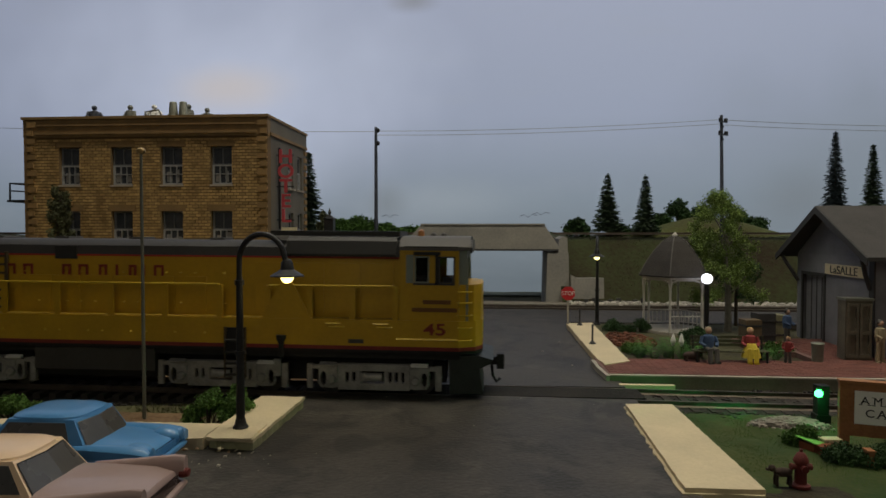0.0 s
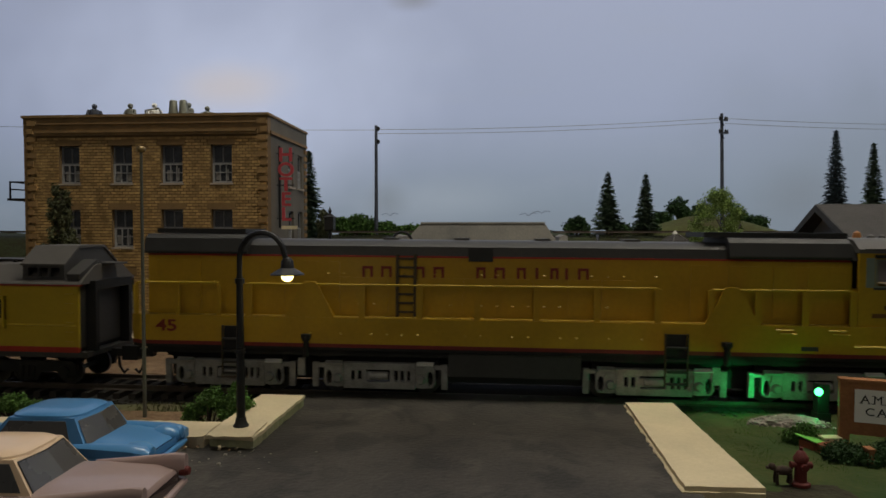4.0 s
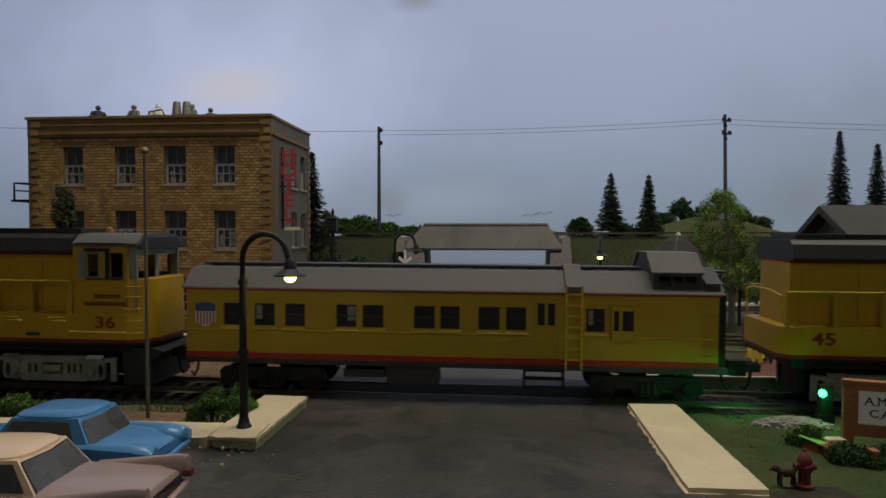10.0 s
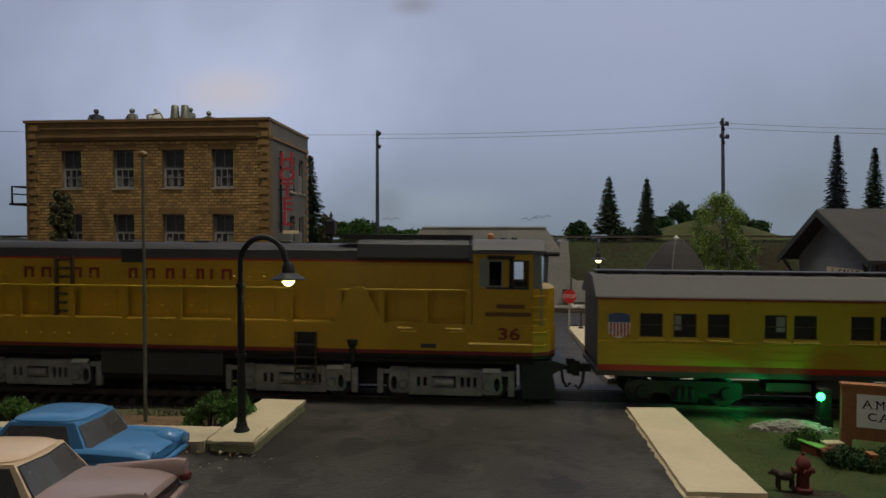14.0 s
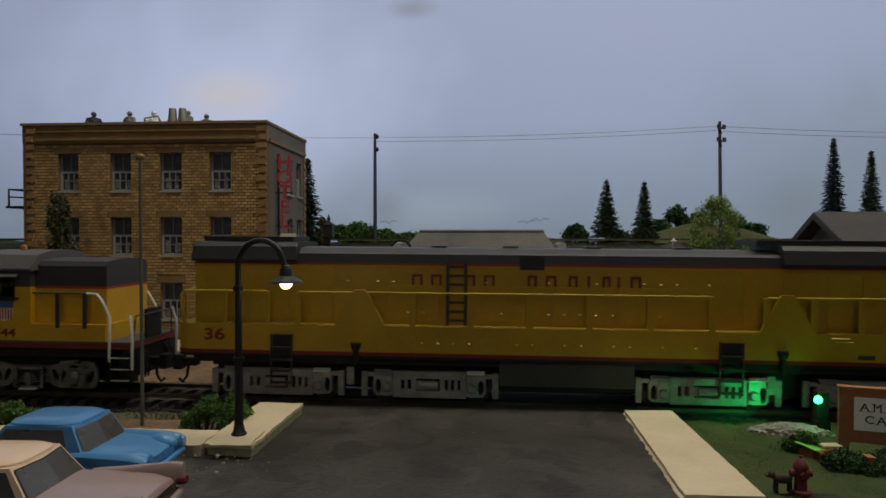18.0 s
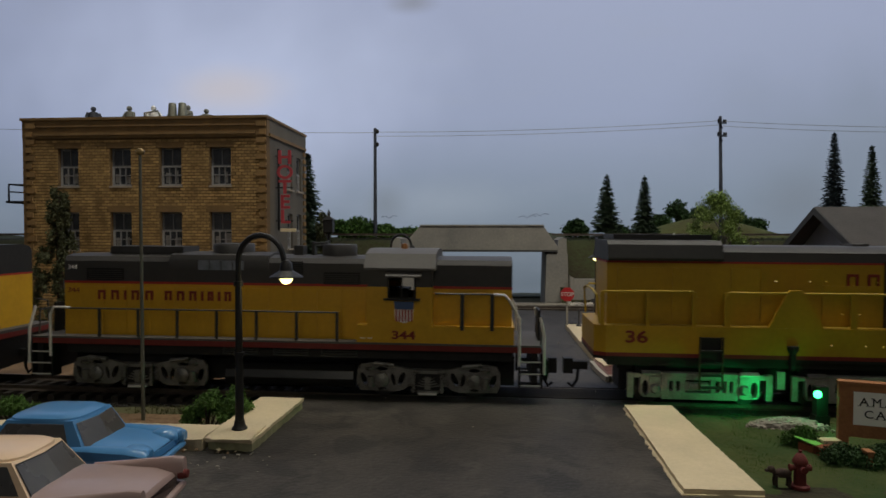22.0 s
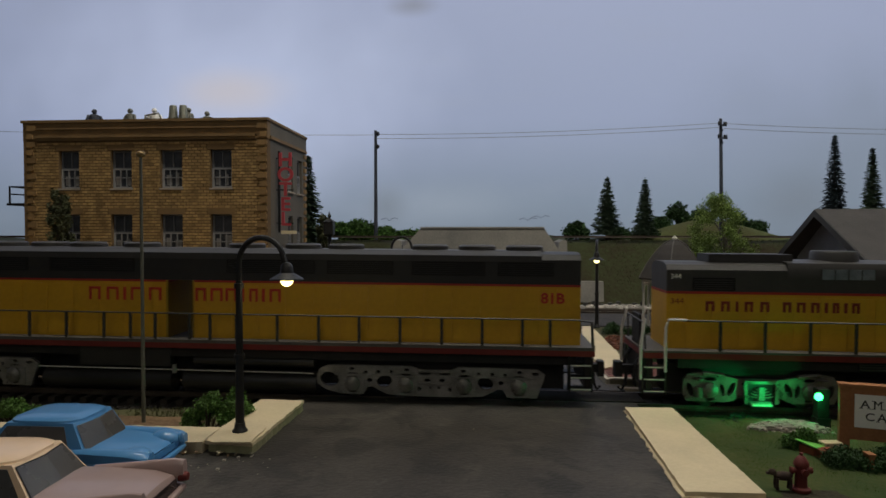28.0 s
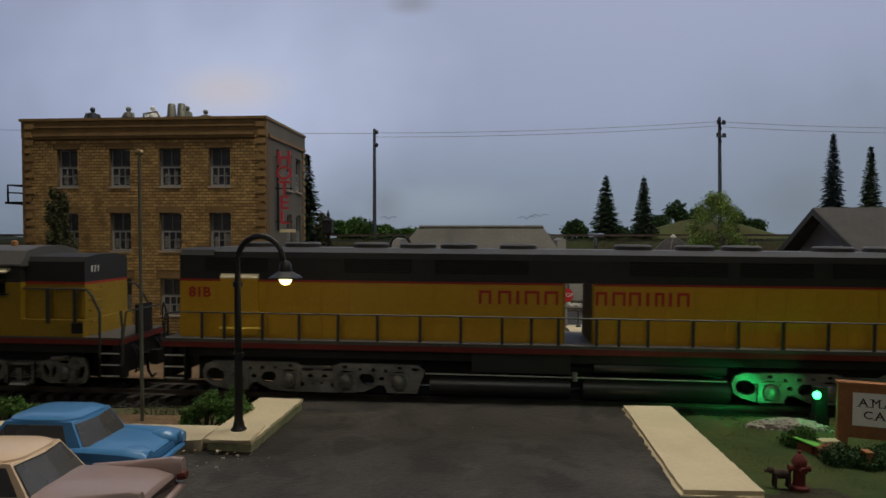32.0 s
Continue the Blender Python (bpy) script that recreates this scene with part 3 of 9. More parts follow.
for j in range(ny):
    for i in range(nx):
        a = j * (nx + 1) + i
        bm.faces.new((vs[a], vs[a + 1], vs[a + nx + 2], vs[a + nx + 1]))
structure("ground", bm, M_EARTH, "brown and green scenery ground cover", smooth=True)

# asphalt: the parking lot in front and the street over the tracks
bm = B()
box(bm, -60, 4.3, -24, -6.2, -0.3, 0.0)
structure("road", bm, M_ASPHALT, "worn dark grey asphalt parking lot and street")
bm = B()
box(bm, -6.4, 4.6, -6.2, -0.80, -0.3, 0.0)
structure("road_front", bm, M_ASPHALT, "worn dark grey asphalt street up to the rails")
bm = B()
box(bm, -6.4, 4.95, -0.62, 0.62, -0.3, -0.01)
structure("road_between_rails", bm, M_SHADEASPHALT, "asphalt between the rails of the crossing, darkened as shade")
bm = B()
box(bm, -6.4, 4.6, 0.80, 23.0, -0.3, 0.0)
structure("road_back", bm, M_ASPHALT, "grey asphalt street beyond the tracks")
bm = B()
box(bm, -70, 70, 17.0, 22.9, -0.32, -0.02)
structure("road_cross", bm, M_ASPHALT, "grey asphalt cross street in front of the back track")


def slab(name, pts, z0, z1, material, label, wobble=0.05, seed=1):
    """A cast slab with a rough edge."""
    r = random.Random(seed)
    out = []
    for (xa, ya), (xb, yb) in zip(pts, pts[1:] + pts[:1]):
        n = max(2, int(math.hypot(xb - xa, yb - ya) / 0.16))
        for k in range(n):
            f = k / n
            q = wobble if k else 0
            out.append((xa + (xb - xa) * f + r.uniform(-q, q), ya + (yb - ya) * f + r.uniform(-q, q)))
    bm = B()
    prism(bm, out, "z", z0, z1)
    return structure(name, bm, material, label, bevel=0.012)


slab("pavement_1", [(4.06, -1.85), (5.48, -1.78), (5.60, -8.32), (3.97, -8.35)], 0.03, 0.13, M_CONCRETE, "cream concrete pavement slab with a chipped edge", 0.012, 4)
slab("pavement_1_base", [(4.01, -1.82), (5.46, -1.80), (5.58, -8.38), (3.90, -8.40)], -0.25, 0.028, M_CONCRETE, "broken lower layer of the pavement slab", 0.045, 14)
slab("pavement_2", [(-7.22, -2.42), (-5.82, -2.45), (-5.90, -6.55), (-7.15, -6.45), (-7.2, -5.4)], 0.21, 0.30, M_CONCRETE, "cream concrete pavement slab beside the street", 0.022, 5)
slab("pavement_2_base", [(-7.15, -2.50), (-5.84, -2.52), (-5.93, -6.48), (-7.10, -6.36), (-7.15, -5.4)], -0.05, 0.208, M_STAINED, "mossy crumbling base of the pavement slab", 0.03, 15)
slab("pavement_lamp_block", [(-6.95, -5.35), (-5.98, -5.35), (-5.92, -6.60), (-6.93, -6.66)], 0.301, 0.345, M_CONCRETE, "raised cream block under the street lamp", 0.02, 25)
slab("pavement_3", [(-40, -5.32), (-7.22, -5.32), (-7.2, -6.5), (-8.2, -6.62), (-40, -6.62)], -0.05, 0.29, M_CONCRETE, "cream concrete pavement strip by the parking lot", 0.03, 6)
slab("pavement_4", [(4.10, 14.6), (5.55, 14.9), (5.45, 4.2), (4.35, 3.4), (4.2, 5.0)], -0.05, 0.25, M_CONCRETE, "cream concrete pavement beyond the tracks", 0.03, 7)
slab("pavement_5", [(-8.1, 16.3), (-6.9, 16.6), (-5.75, 4.9), (-6.9, 4.7)], -0.05, 0.25, M_CONCRETE, "cream concrete pavement across the street", 0.03, 8)
slab("pavement_6", [(-30, 9.6), (-6.9, 9.6), (-6.9, 6.6), (-30, 6.6)], -0.05, 0.22, M_CONCRETE, "cream concrete pavement in front of the hotel", 0.02, 9)
slab("kerb_plank", [(4.45, 1.25), (6.35, 1.25), (6.35, 1.02), (4.45, 1.02)], -0.2, 0.03, M_CONCRETE, "pale plank beside the far rail", 0.0, 9)

# station platform
bm = B()
prism(bm, [(4.14, 4.9), (4.14, 3.4), (4.24, 1.90), (34, 1.90), (34, 10.5), (11.6, 10.5), (11.6, 8.0), (13.0, 6.8), (13.0, 4.9)], "z", -0.40, 0.20)
platform = structure("platform", bm, M_PLATBASE, "low station platform paved with dark red brick", bevel=0.04)
bm = B()
box(bm, 4.26, 34, 1.80, 1.897, -0.40, 0.16)
structure("platform_face", bm, M_PLATFACE, "dull green timber face of the platform")
bm = B()
box(bm, 4.24, 34, 1.78, 1.98, 0.162, 0.215)
structure("platform_edge", bm, M_GREYCON, "pale edge of the platform", bevel=0.015)
slab("platform_kerb", [(3.96, 4.6), (4.13, 4.6), (4.13, 3.38), (4.23, 1.90), (4.23, 1.74), (4.10, 1.72), (3.98, 3.2)], -0.30, 0.195, M_GREYCON, "rounded pale kerb at the end of the platform", 0.0, 10)

# tracks
def track(y, x0, x1, z, label, tilt=0.0, ties=True):
    t = thing("railway_track", (0, y, z), 0, label, "railway track")
    t.rotation_euler = (0, -tilt, 0)
    for sy in (-1, 1):
        bm = B()
        c = sy * 0.755
        prism(bm, [(c - 0.11, -0.17), (c + 0.11, -0.17), (c + 0.02, -0.12), (c + 0.02, -0.05), (c + 0.045, -0.035), (c + 0.045, 0.0), (c - 0.045, 0.0), (c - 0.045, -0.035), (c - 0.02, -0.05), (c - 0.02, -0.12)], "x", x0, x1)
        part("rail", bm, M_RAIL, t, "worn steel rail")
    return t


main = track(0, -156, 138, 0.0, "main line track with brown ties and steel rails", FALL * -1)
main.rotation_euler = (0, 0.0073, 0)
tie_mesh = None
x = -44.0
r = random.Random(11)
while x < 44:
    if not -6.2 < x < 4.8:
        if tie_mesh is None:
            bm = B()
            box(bm, -0.12, 0.12, -1.3, 1.3, -0.36, -0.17)
            tie = part("tie", bm, M_TIE, main, at=(x, 0, 0), bevel=0.015)
            tie_mesh = tie.data
        else:
            tie = new("tie", tie_mesh)
            tie.parent = main
            tie.location = Vector((x, r.uniform(-0.03, 0.03), 0)) * S
    x += 0.56
bm = B()
prism(bm, [(-2.0, -0.42), (-1.5, -0.26), (1.45, -0.26), (1.8, -0.42)], "x", -156, -6.5)
prism(bm, [(-2.0, -0.42), (-1.5, -0.26), (1.45, -0.26), (1.8, -0.42)], "x", 4.95, 138)
bed = structure("track_bed", bm, M_BALLAST, "dark stone ballast under the main line")
back = track(24.2, -80, 80, 0.05, "back track along the foot of the embankment")
bm = B()
box(bm, -80, 80, 23.0, 25.6, -0.4, -0.12)
structure("track_bed_back", bm, M_BALLAST, "dark ballast of the back track")
bm = B()
box(bm, -80, 80, 25.6, 27.4, -0.4, 0.05)
structure("gravel_strip", bm, M_GRAVEL, "pale gravel strip below the embankment")

# embankment on both sides of the bridge
def bank(name, x0, x1, label, seed):
    bm = B()
    nx, ny = int(abs(x1 - x0) / 1.0), 22
    rows = []
    for j in range(ny + 1):
        y = 26.8 + 17 * j / ny
        base = 5.15 * min(1, max(0, (y - 27.0) / 5.0)) ** 0.8 - 0.3
        row = []
        for i in range(nx + 1):
            x = x0 + (x1 - x0) * i / nx
            h = base + 0.22 * noise.noise(Vector((x * 0.35, y * 0.5, seed)))
            if y > 33.5:
                h += max(0, 0.9 * noise.noise(Vector((x * 0.13, y * 0.2, seed + 5))) + 0.1) * min(1, (y - 33.5) / 3)
            if y > 40:
                h -= (y - 40) * 1.2
            row.append(bm.verts.new((x, y, h)))
        rows.append(row)
    for a, b in zip(rows, rows[1:]):
        for i in range(nx):
            bm.faces.new((a[i], a[i + 1], b[i + 1], b[i]))
    return structure(name, bm, M_BANK, label, smooth=True)


bank("embankment_east", 5.2, 70, "brown-green grassy railway embankment", 2.0)
bank("embankment_west", -70, -6.9, "brown-green grassy railway embankment", 7.0)
bm = B()
rows_h = []
for j in range(13):
    y = 33.7 + 7.4 * j / 12
    row = []
    for i in range(25):
        x = 8.5 + 20 * i / 24
        h = 4.7 + 1.95 * math.exp(-((x - 18.6) / 5.6) ** 2) * math.sin(math.pi * min(1, j / 9)) ** 0.7 + 0.12 * noise.noise(Vector((x * 0.6, y * 0.6, 4)))
        row.append(bm.verts.new((x, y, h)))
    rows_h.append(row)
for a, b in zip(rows_h, rows_h[1:]):
    for i in range(24):
        bm.faces.new((a[i], a[i + 1], b[i + 1], b[i]))
structure("hill", bm, M_HILL, "low olive grassy hill behind the embankment", smooth=True)
upper = track(32.6, -70, -6.0, 5.28, "upper track on the embankment")
upper2 = track(32.6, 5.0, 70, 5.28, "upper track on the embankment")
bm = B()
box(bm, -7.5, 6.0, 35.0, 38.0, -0.8, -0.25)
structure("ground_beyond_bridge", bm, M_SAGE, "strip of grey-green ground seen under the bridge", bevel=0.1)


# ---- the train ----
def pieces(name, items, material, parent, label="", bevel=0.0):
    """One part for each box (x0, x1, y0, y1, z0, z1); boxes of one size share a mesh."""
    made = {}
    for x0, x1, y0, y1, z0, z1 in items:
        key = (round(x1 - x0, 3), round(y1 - y0, 3), round(z1 - z0, 3))
        c = ((x0 + x1) / 2, (y0 + y1) / 2, (z0 + z1) / 2)
        if key in made:
            ob = new(name, made[key])
            ob.parent = parent
            ob.location = Vector(c) * S
            tagged(ob, label)
        else:
            bm = B()
            a, b, d = key[0] / 2, key[1] / 2, key[2] / 2
            box(bm, -a, a, -b, b, -d, d)
            made[key] = part(name, bm, material, parent, label, bevel=bevel, at=c).data


def wheelset(parent, x, r=0.5, name="wheelset"):
    bm = B()
    for s in (-1, 1):
        lathe(bm, [(0.0, s * 0.70), (r * 0.55, s * 0.70), (r * 0.82, s * 0.74), (r, s * 0.72), (r, s * 0.84), (r * 0.8, s * 0.86), (r * 0.3, s * 0.82), (0.0, s * 0.9)], 16, axis="y")
        for k in range(5):
            a = 2 * math.pi * k / 5
            box(bm, math.cos(a) * r * 0.6 - 0.04, math.cos(a) * r * 0.6 + 0.04, s * 0.83 - 0.03, s * 0.83 + 0.03, math.sin(a) * r * 0.6 - 0.04, math.sin(a) * r * 0.6 + 0.04)
    rod(bm, (0, -0.9, 0), (0, 0.9, 0), 0.09)
    ob = part(name, bm, M_STEEL, parent, "dark steel wheels on an axle", smooth=True, at=(x, 0, r))
    WHEELS.append((ob, x, r))
    return ob


WHEELS = []


def bars(name, parent, letters, y, z0, z1, material, label):
    """Plain upright bars in place of the company's name: (x0, x1) each."""
    bm = B()
    w = 0.085
    for x0, x1 in letters:
        if x1 - x0 < 0.15:
            box(bm, x0, x1, y, y + 0.02, z0, z1)
        else:
            box(bm, x0, x0 + w, y, y + 0.02, z0, z1)
            box(bm, x1 - w, x1, y, y + 0.02, z0, z1)
            box(bm, x0 + w, x1 - w, y, y + 0.02, z1 - w, z1)
    return part(name, bm, material, parent, label)


def stanchions(parent, x0, x1, n, y, z0, z1, w, material):
    first = None
    for k in range(n):
        x = x0 + (x1 - x0) * k / max(1, n - 1)
        if first is None:
            bm = B()
            box(bm, -w / 2, w / 2, -0.025, 0.025, 0, z1 - z0)
            ob = part("stanchion", bm, material, parent, at=(x, y, z0))
            first = ob.data
        else:
            ob = new("stanchion", first)
            ob.parent = parent
            ob.location = Vector((x, y, z0)) * S


def coupler(parent, x, d, z=1.0):
    bm = B()
    box(bm, min(x, x + d * 0.55), max(x, x + d * 0.55), -0.14, 0.14, z - 0.14, z + 0.12)
    box(bm, min(x + d * 0.5, x + d * 0.8), max(x + d * 0.5, x + d * 0.8), -0.24, 0.16, z - 0.26, z + 0.24)
    tube(bm, [(x + d * 0.3, -0.1, z - 0.1), (x + d * 0.35, -0.12, z - 0.5), (x + d * 0.5, -0.12, z - 0.72), (x + d * 0.65, -0.1, z - 0.6)], 0.05, 6)
    part("coupler", bm, M_BLACKPL, parent, "black knuckle coupler with air hose", bevel=0.03)


def u50_truck(parent, xc):
    for s in (-1, 1):
        y0, y1 = (s * 1.12, s * 1.30) if s > 0 else (s * 1.30, s * 1.12)
        bm = B()
        slots = [(-0.92, -0.82, 0.5, 0.8), (-0.70, -0.60, 0.5, 0.8), (-0.42, 0.34, 0.45, 0.84), (0.50, 0.60, 0.48, 0.82), (0.70, 0.80, 0.48, 0.82), (0.92, 1.00, 0.48, 0.82)]
        wall_holes(bm, -1.18, 1.18, 0.22, 1.08, y0, y1, slots)
        for e in (-1, 1):
            plate(bm, [(e * 1.182, 1.06), (e * 1.182, 0.30), (e * 1.35, 0.26), (e * 1.75, 0.28), (e * 1.84, 0.42), (e * 1.82, 0.96), (e * 1.6, 1.06)], [oval(e * 1.66, 0.58, 0.09, 0.24, 12)], y0, y1)
            prism(bm, [(e * 2.02, 1.05), (e * 2.02, 0.24), (e * 2.22, 0.24), (e * 2.22, 1.05)], "y", y0 + 0.02, y1 - 0.02)
            box(bm, min(e * 1.8, e * 2.05), max(e * 1.8, e * 2.05), y0 + 0.03, y1 - 0.03, 0.88, 1.02)
        box(bm, -1.1, 1.1, y0 - 0.03 if s < 0 else y1, y0 if s < 0 else y1 + 0.03, 0.98, 1.06)
        frame_ob = part("truck_frame", bm, M_SILVER, parent, "silver-painted cast truck side frame", bevel=0.02, at=(xc, 0, 0))
        bm = B()
        yy = s * 1.32
        for e in (-1, 1):
            lathe(bm, [(0.15, -0.05), (0.15, 0.05), (0.11, 0.09), (0.0, 0.10)] if s > 0 else [(0.0, -0.10), (0.11, -0.09), (0.15, -0.05), (0.15, 0.05)], 14, at=(e * 1.37, yy, 0.56), axis="y")
            box(bm, e * 1.37 - 0.17, e * 1.37 + 0.17, yy - 0.03, yy + 0.03, 0.76, 0.94)
        lathe(bm, [(0.15, -0.04), (0.15, 0.05), (0.0, 0.06)], 12, at=(-0.32, s * 1.22, 0.64), axis="y")
        rod(bm, (-0.3, s * 1.22, 0.64), (0.28, s * 1.22, 0.64), 0.14, seg=10)
        part("journal_box", bm, M_SILVER, frame_ob, "silver journal covers and brake cylinder", smooth=True)
        # pale strips added to draw the highlight above each journal
        for e in (-1, 1):
            bm = B()
            prism(bm, [(s * 1.28, 1.13), (s * 1.40, 1.05), (s * 1.40, 1.02), (s * 1.28, 1.03)], "x", e * 1.5 - 0.28, e * 1.5 + 0.28)
            part("spring_cap", bm, M_WHITERAIL if e > 0 else M_SILVER, frame_ob, "pale strip added as the highlight over the journal")
    bm = B()
    box(bm, -1.9, 1.9, -0.95, 0.95, 0.55, 1.25)
    part("bolster", bm, M_BLACKPL, parent, "black inner truck frame", at=(xc, 0, 0))
    for e in (-1, 1):
        wheelset(parent, xc + e * 1.5)


def u50(name, x0, number):
    t = thing(name, (x0, 0, 0), 0, "yellow eight-axle diesel locomotive number %s with grey roof" % number, "locomotive")
    hy = 1.12
    # skirt and deck
    bm = B()
    front = [(-11.85, 1.35), (-11.5, 1.55), (13.05, 1.55), (13.58, 1.30), (13.80, 0.85)]
    outline = front + [(x, -y) for x, y in front[::-1]]
    prism(bm, outline, "z", 1.72, 2.56)
    part("skirt", bm, M_YELLOW, t, "yellow side skirt and walkway", bevel=0.04)
    bm = B()
    prism(bm, [(x * 1.0004, y * 1.003) for x, y in outline], "z", 1.60, 1.72)
    part("stripe", bm, M_RED2, t, "thin dull red stripe along the sill")
    bm = B()
    prism(bm, [(x, y * 0.985) for x, y in outline], "z", 1.50, 1.60)
    part("sill", bm, M_BLACKPL, t, "black lower sill")
    bm = B()
    box(bm, -11.4, 13.1, -1.3, 1.3, 1.28, 1.56)
    box(bm, -11.0, -1.2, -0.7, 0.7, 1.05, 1.3)
    box(bm, 2.9, 12.4, -0.7, 0.7, 1.05, 1.3)
    part("underframe", bm, M_BLACKPL, t, "black underframe", bevel=0.03)
    bm = B()
    # added black block: keeps the gaps between the trucks in shade
    box(bm, -10.9, 12.6, -0.5, 0.5, 0.35, 1.04)
    part("gear_housing", bm, M_BLACKPL, t, "black block added to darken the gap under the frame")
    # hood
    bm = B()
    prism(bm, [(-hy, 2.56), (hy, 2.56), (hy, 4.50), (-hy, 4.50)], "x", -11.42, 11.148)
    part("hood", bm, M_YELLOW, t, "yellow engine hood", bevel=0.03)
    doors = ((-11.1, -9.6, 2.7, 4.35), (-9.4, -8.2, 2.7, 4.35), (-7.6, -6.75, 2.7, 4.35), (-6.70, -4.9, 2.7, 4.35), (-4.85, -3.3, 2.7, 3.85), (-1.9, -0.85, 2.7, 3.85), (-0.80, 0.2, 2.7, 3.85), (0.4, 1.35, 2.7, 3.85), (1.40, 2.3, 2.7, 3.85), (2.5, 3.5, 2.7, 3.85), (3.55, 4.6, 2.7, 3.85), (6.3, 7.4, 2.7, 4.35), (7.45, 8.6, 2.7, 4.35), (8.8, 9.8, 2.7, 4.35), (9.85, 10.9, 2.7, 4.35))
    pieces("hood_door", [(xa, xb, -hy - 0.03, -hy, za, zb) for xa, xb, za, zb in doors] + [(xa, xb, hy, hy + 0.03, za, zb) for xa, xb, za, zb in doors], M_YELLOW, t, "raised yellow access panel", 0.012)
    bm = B()
    r = random.Random(5)
    for k in range(26):
        x = -7.3 + k * 0.5
        for z in (2.95, 3.95):
            if r.random() < 0.55:
                prism(bm, [(-hy - 0.03, z + 0.05), (-hy - 0.07, z + 0.01), (-hy - 0.03, z)], "x", x, x + 0.08)
        if r.random() < 0.5:
            prism(bm, [(-1.552, 2.08), (-1.60, 2.03), (-1.552, 2.02)], "x", x, x + 0.06)
    part("latches", bm, M_LYELLOW, t, "small bright door latches")
    bm = B()
    prism(bm, [(-hy - 0.01, 4.50), (hy + 0.01, 4.50), (hy + 0.01, 4.56), (-hy - 0.01, 4.56)], "x", -11.43, 11.10)
    part("roof_stripe", bm, M_RED, t, "thin red stripe under the roof")
    bm = B()
    prism(bm, [(-hy, 4.56), (-hy + 0.03, 4.86), (-0.85, 5.03), (-0.4, 5.07), (0.4, 5.07), (0.85, 5.03), (hy - 0.03, 4.86), (hy, 4.56)], "x", -8.0, 7.45)
    part("roof", bm, M_HARGREY, t, "dark grey rounded roof", smooth=True)
    for a, b, ca, cb in ((-11.44, -7.92, -11.2, -8.15), (7.40, 11.02, 6.72, 11.08)):
        bm = B()
        loft(bm, [[(x, y, z) for y, z in ((-1.36, 4.58), (-1.38, 4.66), (-1.28, 5.08), (-1.10, 5.22), (1.10, 5.22), (1.28, 5.08), (1.38, 4.66), (1.36, 4.58))] for x in (a, b)])
        cowl = part("radiator_cowl", bm, M_COWL, t, "dark grey radiator cowl", bevel=0.03)
        bm = B()
        box(bm, ca, cb, -0.95, 0.95, 5.242, 5.40)
        part("cowl_cap", bm, M_COWL, cowl, "flat dark cap on the cowl", bevel=0.04)
    bm = B()
    loft(bm, [[(11.022, -1.36, 4.58), (11.022, -1.14, 5.12), (11.022, 1.14, 5.12), (11.022, 1.36, 4.58)], [(11.36, -1.40, 4.56), (11.10, -1.14, 5.08), (11.10, 1.14, 5.08), (11.36, 1.40, 4.56)]])
    part("cowl_end", bm, M_COWL, t, "slanted end of the dark cowl")
    pieces("roof_hatch", [(x, x + 0.5, -0.4, 0.4, 5.06, 5.14) for x in (-3.6, -1.2, 1.5, 4.4)], M_ROOFGREY, t, "", 0.02)
    for s in (-1, 1):
        bm = B()
        box(bm, -11.3, 11.1, *sorted((s * 1.14, s * 1.50)), 2.563, 2.578)
        part("deck", bm, M_DARKYELLOW, t, "darker yellow walkway deck")
    # cab
    bm = B()
    lights = [(11.66, 12.06, 3.80, 4.58), (12.44, 12.88, 3.80, 4.58)]
    wall_holes(bm, 11.15, 13.05, 2.56, 4.80, -1.50, -1.42, lights)
    wall_holes(bm, 11.15, 13.05, 2.56, 4.80, 1.42, 1.50, lights)
    box(bm, 11.15, 11.23, -1.42, 1.42, 2.56, 3.7)
    cab = part("cab", bm, M_YELLOW, t, "yellow cab with open side windows")
    bm = B()
    for y0, y1 in ((-1.42, -1.33), (1.33, 1.42)):
        prism(bm, [(13.052, 2.56), (13.34, 2.56), (13.34, 3.75), (13.31, 4.8), (13.052, 4.8)], "y", y0, y1)
    box(bm, 13.22, 13.28, -0.1, 0.1, 3.7, 4.8)
    box(bm, 13.22, 13.28, -1.33, 1.33, 4.5, 4.8)
    part("windscreen_frame", bm, M_PALEPOST, cab, "pale windscreen pillars")
    for s in (-1, 1):
        ya, yb = sorted((s * 1.502, s * 1.525))
        pieces("side_panel", [(11.36, 11.60, ya, yb, 3.76, 4.66)], M_PALEPOST, cab, "pale grey-green panel behind the side window")
        pieces("mullion", [(12.29, 12.41, ya, yb, 3.72, 4.76)], M_BLACKPL, cab, "dark mullion between the windows")
        pieces("window_ledge", [(11.58, 12.92, ya, yb, 3.70, 3.76)], M_HARGREY, cab, "dark ledge below the windows")
        pieces("gutter", [(11.30, 13.02, *sorted((s * 1.525, s * 1.555)), 4.905, 4.935)], M_BLACKPL, cab, "dark roof gutter")
        pieces("visor", [(11.60, 12.46, *sorted((s * 1.502, s * 1.60)), 4.66, 4.76)], M_BLACKPL, cab, "dark window visor")
        for (xa, xb, za, zb), m, lab in zip(lights, (M_PALEPOST, M_HARGREY), ("pale metal window frame", "dark window frame")):
            bm = B()
            wall_holes(bm, xa - 0.035, xb + 0.035, za - 0.035, zb + 0.035, ya, yb, [(xa + 0.01, xb - 0.01, za + 0.01, zb - 0.01)])
            part("window_frame", bm, m, cab, lab)
    bm = B()
    box(bm, 11.25, 12.9, -1.4, 1.4, 2.58, 3.3)
    box(bm, 11.5, 11.9, -1.1, -0.6, 3.3, 3.95)
